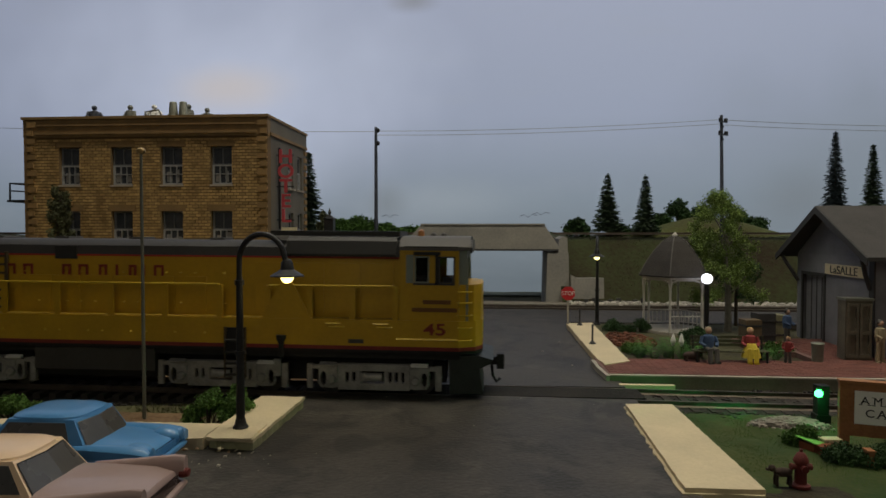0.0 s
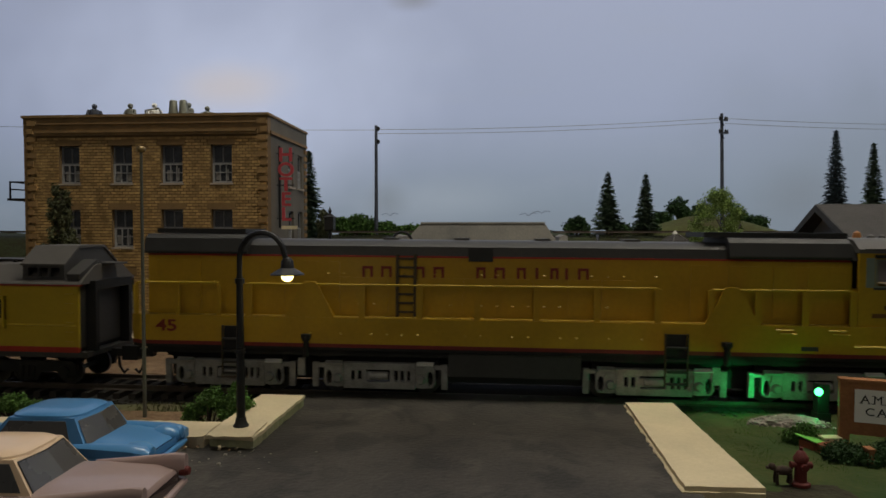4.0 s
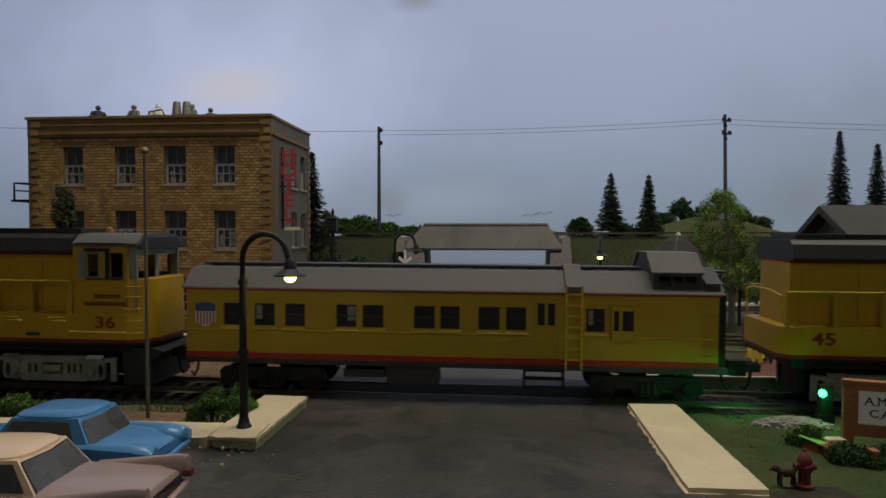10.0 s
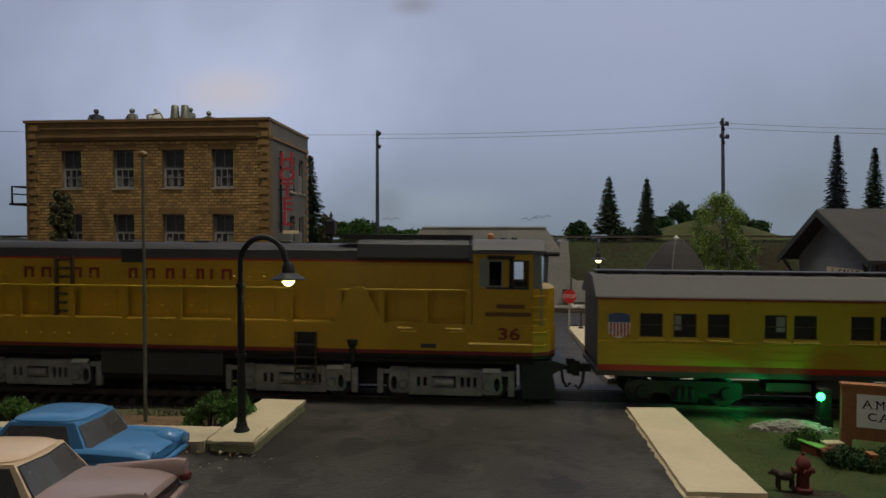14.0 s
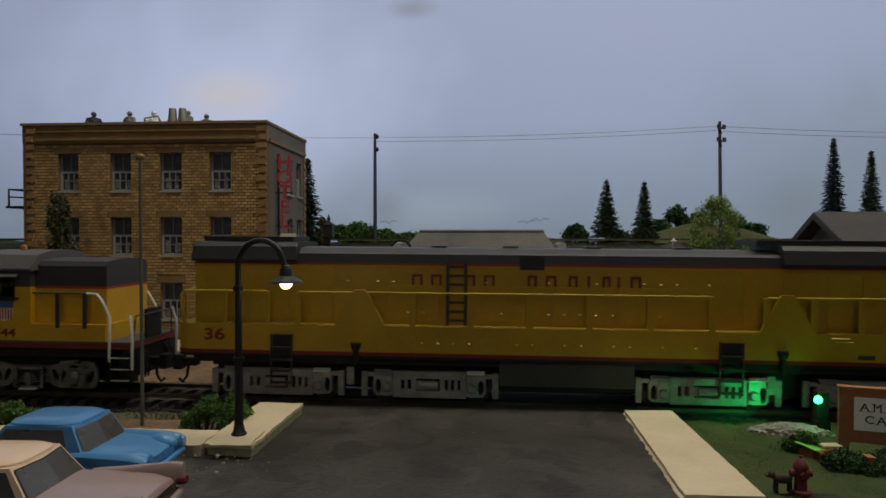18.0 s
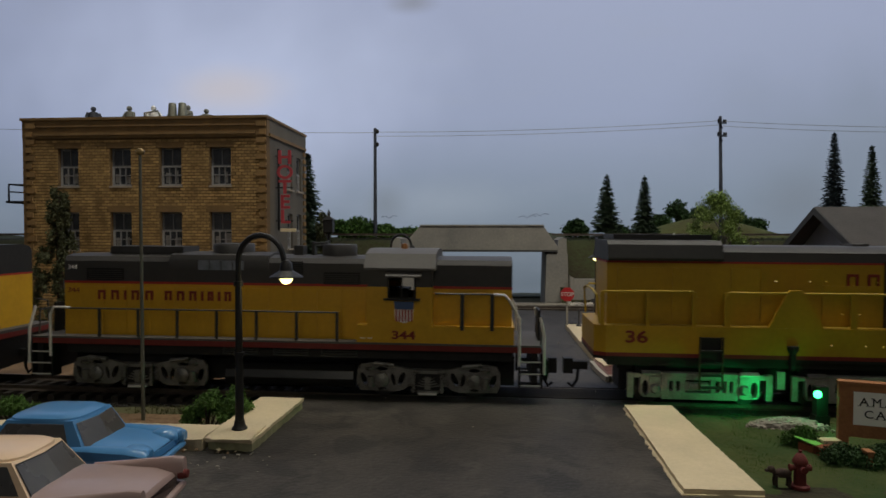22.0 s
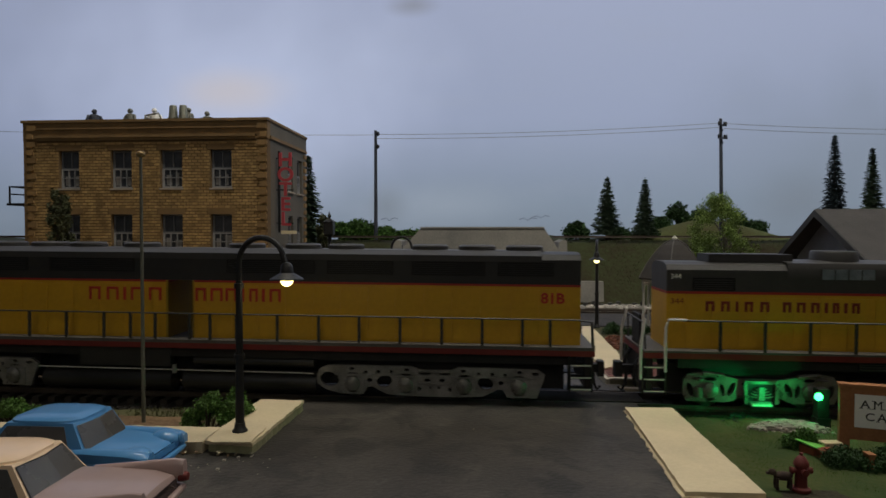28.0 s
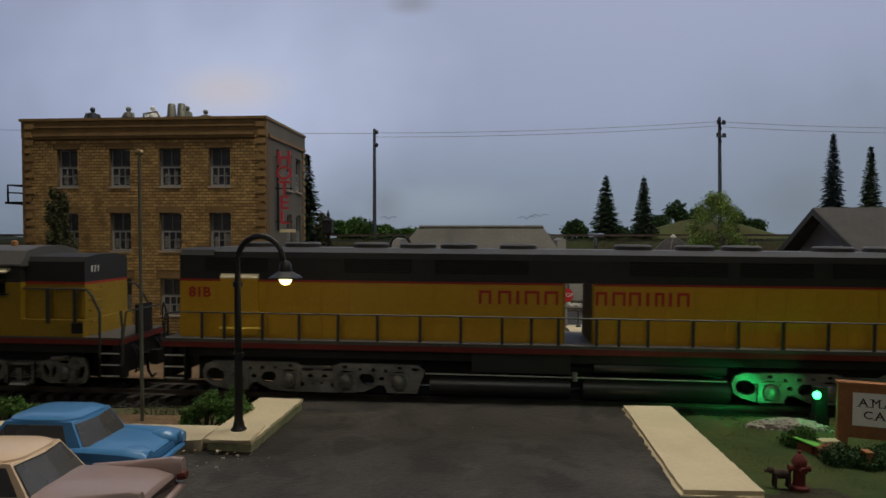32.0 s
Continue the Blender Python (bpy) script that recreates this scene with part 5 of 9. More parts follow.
        box(bm, -0.30, 0.30, s * 1.44 - 0.05, s * 1.44 + 0.10, 0.20, 0.26)
        part("truck_step", bm, M_WHITERAIL, fr, "pale step edge", bevel=0.01)
    bm = B()
    box(bm, -2.0, 2.0, -0.95, 0.95, 0.55, 1.3)
    part("bolster", bm, M_BLACKPL, parent, at=(xc, 0, 0))
    for e in (-1, 1):
        wheelset(parent, xc + e * 1.5)


def end_steps(parent, e, x):
    """Boarding steps with white edges at one end."""
    xs = sorted((x, x + e * 0.75))
    for s in (-1, 1):
        y0, y1 = sorted((s * 1.5, s * 1.05))
        pieces("step", [(xs[0] + 0.06, xs[1] - 0.06, y0, y1, z, z + 0.05) for z in (0.55, 0.92, 1.30)], M_BLACKPL, parent, "black end step")
        pieces("step_side", [(xs[0], xs[0] + 0.06, y0, y1, 0.5, 1.61), (xs[1] - 0.06, xs[1], y0, y1, 0.5, 1.61)], M_BLACKPL, parent)
    pieces("step_edge", [(xs[0] + 0.06, xs[1] - 0.06, -1.53, -1.502, z, z + 0.04) for z in (0.57, 0.94, 1.32)], M_WHITERAIL, parent, "white step edge")


def geep(name, x0, number, side, paint=M_YELLOW2, top=M_HARGREY, rails=M_WHITERAIL):
    t = thing(name, (x0, 0, 0), 0, "yellow four-axle road switcher locomotive with grey upper hood", "locomotive")
    bm = B()
    box(bm, -8.5, 8.4, -1.50, 1.50, 1.62, 1.80)
    part("stripe", bm, M_RED2, t, "dull red sill stripe", bevel=0.01)
    bm = B()
    box(bm, -8.5, 8.4, -1.52, 1.52, 1.80, 1.86)
    part("deck", bm, M_DECK, t, "grey walkway", bevel=0.01)
    bm = B()
    box(bm, -7.4, 7.5, -1.3, 1.3, 1.3, 1.62)
    box(bm, -8.4, -8.2, -1.4, 1.4, 0.6, 1.62)
    box(bm, 8.1, 8.3, -1.4, 1.4, 0.6, 1.62)
    part("underframe", bm, M_BLACKPL, t, bevel=0.02)
    bm = B()
    # black block added where the gap beside the tank is shaded
    box(bm, -7.6, 7.6, -0.5, 0.5, 0.35, 1.298)
    part("gear_housing", bm, M_BLACKPL, t, "black block added to darken the gap under the frame")
    hy = 0.98
    for a, b, hy in ((-7.70, 2.85, 0.98), (4.95, 7.48 if side else 7.05, 1.26)):
        bm = B()
        box(bm, a, b, -hy, hy, 1.86, 3.60)
        part("hood", bm, paint, t, "yellow lower hood", bevel=0.03)
        bm = B()
        box(bm, a - 0.005, b + 0.005, -hy - 0.008, hy + 0.008, 3.60, 3.68)
        part("hood_stripe", bm, M_RED, t, "red stripe round the hood")
        bm = B()
        prism(bm, [(-hy, 3.68), (hy, 3.68), (hy, 4.36), (hy - 0.12, 4.52), (0.5, 4.60), (-0.5, 4.60), (-hy + 0.12, 4.52), (-hy, 4.36)], "x", a, b)
        part("hood_top", bm, top, t, "dark grey upper hood", bevel=0.02)
    hy, hn = 0.98, 1.26
    pieces("hood_door", [(-7.1 + 0.82 * k, -6.32 + 0.82 * k, -hy - 0.02, -hy, 1.95, 3.5) for k in range(12)] + [(5.1, 6.0, -hn - 0.02, -hn, 2.5, 3.5), (6.1, 7.0, -hn - 0.02, -hn, 2.5, 3.5)], paint, t, "yellow hood door", 0.008)
    bm = B()
    prism(bm, [(-hy - 0.012, 4.06), (-hy - 0.015, 4.42), (-hy + 0.06, 4.60), (-0.4, 4.68), (0.4, 4.68), (hy - 0.06, 4.60), (hy + 0.015, 4.42), (hy + 0.012, 4.06)], "x", -4.0, -0.58)
    part("radiator_bulge", bm, M_HARGREY, t, "dark grey radiator housing", bevel=0.05, smooth=True)
    for a, b, z in ((-6.9, -5.6, 4.0), (-0.05, 0.6, 4.3), (1.3, 2.5, 3.95)):
        bm = B()
        wall_holes(bm, a, b, z - 0.28, z + 0.12, -hy - 0.03, -hy - 0.001, [(a + 0.04, b - 0.04, z - 0.25 + k * 0.07, z - 0.21 + k * 0.07) for k in range(5)])
        part("grille", bm, M_BLACKPL, t, "black air grille")
    bm = B()
    box(bm, -3.0, -1.4, -hy - 0.035, -hy - 0.016, 4.10, 4.42)
    rad = part("radiator", bm, M_RADIATOR, t, "pale shiny radiator screen")
    pieces("radiator_bar", [(-3.0 + 0.4 * k - 0.015, -3.0 + 0.4 * k + 0.015, -hy - 0.045, -hy - 0.0355, 4.10, 4.42) for k in range(5)], M_HARGREY, rad)
    for x, w in ((-2.15, 0.70), (1.6, 0.60)):
        bm = B()
        lathe(bm, [(w, 4.58), (w, 4.92), (w * 0.94, 4.98), (0, 4.98)], 16, at=(x, 0, 0))
        part("roof_fan", bm, M_HARGREY, t, "round grey roof fan", smooth=True)
    pieces("roof_box", [(-6.3, -3.7, -0.6, 0.6, 4.6, 4.86), (0.05, 0.37, -0.25, 0.25, 4.6, 4.92)], M_HARGREY, t, "grey roof box", 0.04)
    bm = B()
    lathe(bm, [(0.04, 0), (0.06, 0.3), (0.12, 0.45)], 10, at=(0.7, 0.2, 4.9), axis="x")
    lathe(bm, [(0.04, 0), (0.06, 0.35), (0.12, 0.5)], 10, at=(0.7, 0.0, 5.0), axis="x")
    box(bm, 0.62, 0.72, -0.05, 0.3, 4.58, 5.05)
    part("horn", bm, M_DKRAIL, t, "air horn", smooth=True)
    # cab
    bm = B()
    for s in (-1, 1):
        y0, y1 = sorted((s * 1.50, s * 1.43))
        wall_holes(bm, 2.85, 4.95, 2.42, 3.66, y0, y1, [(3.54, 4.38, 3.30, 3.66)])
    box(bm, 2.85, 2.92, -1.43, 1.43, 1.86, 3.66)
    box(bm, 4.88, 4.95, -1.43, 1.43, 1.86, 3.66)
    cab = part("cab", bm, paint, t, "yellow cab")
    bm = B()
    for s in (-1, 1):
        y0, y1 = sorted((s * 1.50, s * 1.43))
        wall_holes(bm, 2.85, 4.95, 3.66, 4.30, y0, y1, [(3.54, 4.38, 3.66, 3.98)])
    box(bm, 2.85, 2.92, -1.43, 1.43, 3.66, 4.30)
    box(bm, 4.88, 4.95, -1.43, 1.43, 3.66, 4.30)
    part("cab_top", bm, top, cab, "dark grey upper cab")
    bm = B()
    prism(bm, [(-1.62, 4.20), (-1.62, 4.27), (-1.25, 4.72), (-0.6, 4.86), (0.6, 4.86), (1.25, 4.72), (1.62, 4.27), (1.62, 4.20)], "x", 2.75, 5.05)
    part("cab_roof", bm, M_ROOFGREY, t, "light grey curved cab roof", smooth=True)
    bm = B()
    prism(bm, [(-1.50, 4.14), (-1.72, 4.02), (-1.72, 3.98), (-1.50, 4.06)], "x", 3.46, 4.60)
    part("visor", bm, M_ROOFGREY if side else M_CREAM, cab, "window visor")
    bm = B()
    box(bm, 3.40, 4.55, -1.64, -1.5, 3.23, 3.30)
    part("armrest", bm, M_BLACKPL, cab)
    bm = B()
    wall_holes(bm, 3.50, 4.42, 3.30, 4.00, -1.53, -1.5, [(3.56, 3.93, 3.34, 3.96), (3.98, 4.36, 3.34, 3.96)])
    part("window_frame", bm, M_BLACKPL, cab)
    bm = B()
    box(bm, 3.0, 4.0, -0.2, 0.6, 1.86, 3.5)
    part("cab_seat", bm, M_BLACKPL, cab)
    bm = B()
    box(bm, 2.5, 7.55 if side else 7.12, -1.48, 1.48, 1.80, 2.42)
    part("battery_box", bm, paint, t, "yellow side box below the cab", bevel=0.04)
    bm = B()
    for x in (2.62, 2.85):
        box(bm, x, x + 0.17, -1.50, -1.48, 1.98, 2.02)
    part("latches", bm, M_CREAM, t)
    if side:
        words("number", side, 0.36, M_LETTER, t, (4.02, -1.49, 2.10), label="dark red road number", bold=0.03, squeeze=1.45)
        bars("lettering", t, [(-6.5, -6.23), (-6.03, -5.76), (-5.58, -5.5), (-5.31, -5.05), (-4.83, -4.56), (-4.15, -3.9), (-3.73, -3.47), (-3.3, -3.05), (-2.89, -2.8), (-2.66, -2.46), (-2.31, -2.22), (-2.08, -1.85)], -hy - 0.05, 3.06, 3.38, M_LETTER, "dark red raised bars of lettering")
    if side:
        words("number_board", number, 0.22, M_WHITE, t, (-7.42, -hy - 0.012, 4.14), label="white number board figures")
        words("number", number, 0.24, M_LETTER, t, (-7.38, -hy - 0.012, 3.36), label="small dark red road number", squeeze=1.2)
    else:
        words("number_board", number, 0.32, M_WHITE, t, (7.062, -0.72, 4.10), rz=90, label="white number board figures", squeeze=1.1)
    if side:
        bm = B()
        prism(bm, [(3.72, 3.20), (4.36, 3.20), (4.34, 2.95), (3.74, 2.95)], "y", -1.53, -1.5)
        crest = part("crest_top", bm, M_BLUECREST, t, "small blue and red striped crest")
        bm = B()
        for k in range(6):
            box(bm, 3.77 + k * 0.098, 3.82 + k * 0.098, -1.525, -1.5, 2.56, 2.94)
        part("crest_stripes", bm, M_RED, crest)
        bm = B()
        prism(bm, [(3.74, 2.95), (4.34, 2.95), (4.32, 2.60), (4.04, 2.50), (3.76, 2.60)], "y", -1.51, -1.5)
        part("crest_field", bm, M_WHITE, crest)
    bm = B()
    lathe(bm, [(0.11, 4.84), (0.11, 4.95), (0.09, 5.02), (0.0, 5.06)], 12, at=(3.9, -0.4, 0))
    part("beacon", bm, M_AMBER, t, "amber roof beacon", smooth=True)
    # rails
    for s in (-1, 1):
        bm = B()
        tube(bm, [(-7.3, s * 1.45, 2.80), (1.9, s * 1.45, 2.80)], 0.03, 6)
        part("handrail", bm, M_DKRAIL, t, "thin dark handrail")
        bm = B()
        tube(bm, [(5.0, s * 1.45, 3.46), (6.9, s * 1.45, 3.46)], 0.03, 6)
        part("handrail", bm, M_DKRAIL, t, "thin dark handrail")
        for path in ([(6.9, s * 1.45, 3.46), (7.25, s * 1.45, 3.44), (7.42, s * 1.46, 3.25), (7.72, s * 1.5, 2.7), (7.72, s * 1.52, 1.2)],
                     [(8.5, s * 1.52, 0.95), (8.5, s * 1.5, 2.2), (8.38, s * 1.4, 2.75)],
                     [(-7.2, s * 1.45, 2.82), (-7.75, s * 1.5, 2.84), (-7.85, s * 1.52, 2.6), (-7.85, s * 1.52, 1.2)],
                     [(-8.6, s * 1.52, 0.95), (-8.6, s * 1.5, 2.1), (-8.45, s * 1.4, 2.85)]):
            bm = B()
            tube(bm, path, 0.045, 6)
            part("end_handrail", bm, rails, t, "painted end handrail", smooth=True)
        stanchions(t, -6.18, 1.85, 7, s * 1.45, 1.86, 2.80, 0.09, M_DKRAIL)
        stanchions(t, 5.9, 6.85, 2, s * 1.5, 2.3, 3.46, 0.12, M_DKRAIL)
    end_steps(t, 1, 7.70)
    end_steps(t, -1, -7.80)
    for e in (-1, 1):
        bm = B()
        tube(bm, [(e * 8.4, -1.3, 1.8), (e * 8.45, -1.2, 2.7), (e * 8.45, 1.2, 2.7), (e * 8.4, 1.3, 1.8)], 0.03, 6)
        part("end_rail", bm, M_DKRAIL, t)
        bm = B()
        box(bm, *sorted((e * 8.36, e * 8.44)), -0.5, 0.5, 1.862, 2.86)
        part("drop_step", bm, M_BLACKPL, t, "black folded drop step at the end", bevel=0.02)
        for y in (-0.9, -0.7, 0.7, 0.9):
            bm = B()
            tube(bm, [(e * 8.42, y, 1.55), (e * 8.60, y, 1.30), (e * 8.66, y, 0.85), (e * 8.60, y, 0.60)], 0.035, 6)
            part("air_hose", bm, M_BLACKPL, t, "black rubber hose")
    if not side:
        for k in range(4):
            bm = B()
            tube(bm, [(7.04, -1.05, 2.35 + k * 0.36), (7.15, -1.05, 2.32 + k * 0.36), (7.15, -0.45, 2.32 + k * 0.36), (7.04, -0.45, 2.35 + k * 0.36)], 0.025, 6)
            part("grab_iron", bm, paint, t, "yellow grab iron")
        pieces("vent", [(6.72, 7.12, -1.50, -1.482, 1.98, 2.34)], M_BLACKPL, t, "black vent on the side box")
    bm = B()
    prism(bm, [(-1.0, 0.98), (1.0, 0.98), (1.22, 0.84), (1.30, 0.60), (1.15, 0.36), (0.9, 0.26), (-0.9, 0.26), (-1.15, 0.36), (-1.30, 0.60), (-1.22, 0.84)], "x", -1.95, 2.35)
    part("fuel_tank", bm, M_TANK, t, "black fuel tank", bevel=0.05, smooth=True)
    for xa in (-2.0, -0.3, 1.3):
        bm = B()
        wall_holes(bm, xa, xa + 1.2, 1.34, 1.6, -1.36, -1.302, [(xa + 0.04, xa + 1.16, z, z + 0.04) for z in (1.38, 1.46, 1.54)])
        part("sill_grille", bm, M_DKRAIL, t)
    blomberg(t, -4.9)
    blomberg(t, 4.8)
    coupler(t, 8.3, 0.9)
    coupler(t, -8.5, -0.8)
    return t


def long_truck(parent, xc):
    """A four-axle truck with a deep cast side frame full of lightening holes."""
    for s in (-1, 1):
        y0, y1 = sorted((s * 1.14, s * 1.26))
        half = [(0.0, 1.04), (0.55, 1.04), (0.75, 1.14), (2.6, 1.14), (3.5, 1.13), (3.78, 1.02), (3.88, 0.80), (3.84, 0.52), (3.60, 0.34), (3.15, 0.22), (2.42, 0.20), (2.30, 0.26), (2.20, 0.44), (2.02, 0.46), (1.82, 0.34), (1.55, 0.22), (1.2, 0.19), (0.62, 0.17), (0.0, 0.17)]
        front = half[:3] + [(2.6, 1.14), (3.3, 1.12), (3.53, 0.96), (3.50, 0.82), (3.28, 0.20)] + half[10:]
        outline = front + [(-x, z) for x, z in half[::-1][1:-1]]
        holes = [oval(-3.45, 0.67, 0.31, 0.235, 14, -0.12), oval(3.22, 0.98, 0.12, 0.05)]
        for e in (-1, 1):
            holes += [oval(e * 2.72, 1.02, 0.08, 0.05), oval(e * 2.26, 0.92, 0.055, 0.055), oval(e * 1.85, 0.94, 0.07, 0.06), oval(e * 1.42, 0.95, 0.06, 0.05), oval(e * 0.92, 1.02, 0.09, 0.05), oval(e * 1.64, 0.64, 0.25, 0.20, 12, e * -0.2), oval(e * 2.13, 0.66, 0.09, 0.07), oval(e * 0.24, 0.70, 0.10, 0.06), oval(e * 0.14, 0.47, 0.05, 0.04), oval(e * 0.52, 0.42, 0.09, 0.07), oval(e * 0.32, 0.92, 0.22, 0.05), oval(e * 2.70, 0.86, 0.20, 0.04), oval(e * 0.95, 0.86, 0.20, 0.04), oval(e * 2.70, 0.30, 0.14, 0.04), oval(e * 0.95, 0.28, 0.13, 0.04)]
        plate(bm := B(), outline, holes, y0, y1)
        fr = part("truck_frame", bm, M_BOOSTSILVER, parent, "silver-grey cast four-axle truck frame", at=(xc, 0, 0))
        bm = B()
        yo = s * 1.27
        for z, xa, xb in ((0.84, -3.3, -1.1), (0.82, -0.7, 0.7), (0.84, 1.1, 3.3)):
            box(bm, xa, xb, yo - 0.02, yo + 0.02, z - 0.025, z + 0.025)
        tube(bm, [(-0.78, yo, 0.74), (-0.5, yo, 0.58), (0.5, yo, 0.58), (0.78, yo, 0.74)], 0.04, 6)
        for e in (-1, 1):
            tube(bm, [(e * 0.62, yo, 1.10), (e * 0.48, yo, 0.98), (0.0, yo, 0.96)], 0.03, 6)
        part("casting_ribs", bm, M_BOOSTSILVER, fr, "raised ribs of the casting")
        for c in (2.7, 0.95, -0.95, -2.7):
            bm = B()
            wall_holes(bm, c - 0.40, c + 0.40, 0.22, 0.84, *sorted((s * 1.262, s * 1.31)), [(c - 0.26, c + 0.26, 0.26, 0.34), (c - 0.30, c + 0.30, 0.74, 0.80)])
            part("pedestal", bm, M_BOOSTSILVER, fr, "raised axle pedestal", bevel=0.01)
            bm = B()
            lathe(bm, [(0.0, -0.13), (0.14, -0.12), (0.25, -0.05), (0.27, 0.03)] if s < 0 else [(0.27, -0.03), (0.25, 0.05), (0.14, 0.12), (0.0, 0.13)], 14, at=(c, s * 1.31, 0.55), axis="y")
            part("journal_box", bm, M_TRUCKGREY, fr, "round journal cover", smooth=True)
    bm = B()
    box(bm, -3.4, 3.4, -0.95, 0.95, 0.55, 1.3)
    part("bolster", bm, M_BLACKPL, parent, at=(xc, 0, 0))
    for c in (2.7, 0.95, -0.95, -2.7):
        wheelset(parent, xc + c, 0.48)


def booster(x0):
    t = thing("booster_locomotive", (x0, 0, 0), 0, "long yellow cabless booster locomotive with an open doorway", "locomotive")
    hy = 1.05
    bm = B()
    box(bm, -13.6, 13.65, -1.50, 1.50, 1.62, 1.80)
    part("stripe", bm, M_RED2, t, "dull red sill stripe")
    bm = B()
    box(bm, -13.6, 13.65, -1.52, 1.52, 1.80, 1.90)
    part("deck", bm, M_DECK, t, "grey walkway edge", bevel=0.01)
    bm = B()
    box(bm, -13.1, 13.1, -1.25, 1.25, 1.3, 1.62)
    for xe in (-13.5, 13.35):
        box(bm, xe, xe + 0.2, -1.4, 1.4, 0.6, 1.62)
    part("underframe", bm, M_BLACKPL, t, bevel=0.02)
    bm = B()
    # black block added to darken the view below the booster
    box(bm, -12.8, 12.8, -0.5, 0.5, 0.35, 1.298)
    part("gear_housing", bm, M_BLACKPL, t, "black block added to darken the gap under the frame")
    for a, b in ((-13.2, -0.43), (0.42, 13.25)):
        bm = B()
        box(bm, a, b, -hy, hy, 1.90, 3.76)
        part("hood", bm, M_YELLOW2, t, "yellow hood side", bevel=0.03)
    bm = B()
    box(bm, -13.205, -0.425, -hy - 0.008, hy + 0.008, 3.76, 3.83)
    box(bm, 0.415, 13.255, -hy - 0.008, hy + 0.008, 3.76, 3.83)
    part("hood_stripe", bm, M_RED, t, "red stripe round the hood")
    bm = B()
    prism(bm, [(-hy, 3.83), (hy, 3.83), (hy, 4.62), (hy - 0.14, 4.80), (0.5, 4.86), (-0.5, 4.86), (-hy + 0.14, 4.80), (-hy, 4.62)], "x", -13.2, 13.25)
    part("hood_top", bm, M_COWL, t, "dark grey upper hood", bevel=0.03)
    bm = B()
    # jambs in a darker yellow than the hood, for the doorway's shade
    box(bm, -0.50, -0.43, -hy - 0.01, hy + 0.01, 1.9, 3.83)
    box(bm, 0.42, 0.47, -hy - 0.01, hy + 0.01, 1.9, 3.83)
    part("door_jamb", bm, M_DARKYELLOW, t, "yellow jambs of the open doorway, darkened as shade")
    pieces("hood_door", [(x, x + 0.86, -hy - 0.018, -hy, 2.0, 3.68) for x in [-12.0 + 0.92 * k for k in range(12)] + [0.9 + 0.92 * k for k in range(13)]], M_YELLOW2, t, "yellow hood door", 0.006)
    for a, b in ((-12.3, -10.2), (-7.6, -5.4), (-4.6, -1.6), (1.6, 4.6), (5.0, 7.2), (7.8, 10.2), (10.6, 12.4)):
        bm = B()
        wall_holes(bm, a, b, 4.10, 4.54, -hy - 0.03, -hy - 0.001, [(a + 0.05, b - 0.05, 4.14 + 0.065 * k, 4.175 + 0.065 * k) for k in range(6)])
        part("grille", bm, M_BLACKPL, t, "black radiator grille")
    for x in (-10.9, -9.3, -6.9, -5.3, -3.9, -1.9, 1.9, 3.9, 5.4, 8.3, 9.9, 11.5):
        bm = B()
        lathe(bm, [(0.62, 4.82), (0.62, 5.02), (0.55, 5.07), (0.0, 5.07)], 18, at=(x, 0, 0))
        part("roof_fan", bm, M_HARGREY, t, "round grey roof fan", smooth=True)
    bm = B()
    prism(bm, [(-1.09, 4.55), (-1.09, 4.75), (-0.7, 4.90), (0.7, 4.90), (1.09, 4.75), (1.09, 4.55)], "x", -12.0, 12.0)
    part("roof_edge", bm, M_HARGREY, t, "grey raised roof edge", bevel=0.02)
    bm = B()
    box(bm, -11.75, -10.5, -hy - 0.12, -hy - 0.02, 2.0, 3.86)
    locker = part("side_locker", bm, M_YELLOW2, t, "shallow yellow locker on the hood side", bevel=0.02)
    bm = B()
    # cream in place of yellow: light on the ledge is in the colour
    prism(bm, [(-hy - 0.005, 4.02), (-hy - 0.13, 3.90), (-hy - 0.13, 3.862), (-hy - 0.005, 3.862)], "x", -11.77, -10.48)
    part("locker_top", bm, M_CREAM, locker, "sloping locker top, coloured pale as a lit ledge")
    bm = B()
    prism(bm, [(-hy - 0.12, 2.26), (-hy - 0.17, 2.20), (-hy - 0.12, 2.18)], "x", -11.8, -10.3)
    part("bright_trim", bm, M_LITYELLOW, locker, "trim strip, coloured bright as if lit from above")
    words("number", "81B", 0.46, M_LETTER2, t, (12.36, -hy - 0.03, 3.38), label="dark red road number", bold=0.03, squeeze=1.05)
    words("number", "81B", 0.46, M_LETTER2, t, (-12.5, -hy - 0.03, 3.38), label="dark red road number", bold=0.03, squeeze=1.05)
    bars("lettering", t, [(-3.19, -2.79), (-2.57, -2.15), (-1.99, -1.89), (-1.72, -1.25), (-1.09, -0.65), (0.53, 0.89), (1.05, 1.47), (1.57, 1.95), (2.11, 2.21), (2.38, 2.67), (2.81, 2.91), (3.07, 3.45)], -hy - 0.045, 3.14, 3.58, M_LETTER2, "dark red raised bars of lettering")
    for s in (-1, 1):
        bm = B()
        tube(bm, [(-13.1, s * 1.46, 2.76), (13.15, s * 1.46, 2.76)], 0.028, 6)
        tube(bm, [(-13.1, s * 1.46, 2.76), (-13.5, s * 1.46, 2.7), (-13.55, s * 1.48, 1.85)], 0.04, 6)
        tube(bm, [(13.15, s * 1.46, 2.76), (13.55, s * 1.46, 2.7), (13.6, s * 1.48, 1.85)], 0.04, 6)
        part("handrail", bm, M_DKRAIL, t, "thin dark handrail")
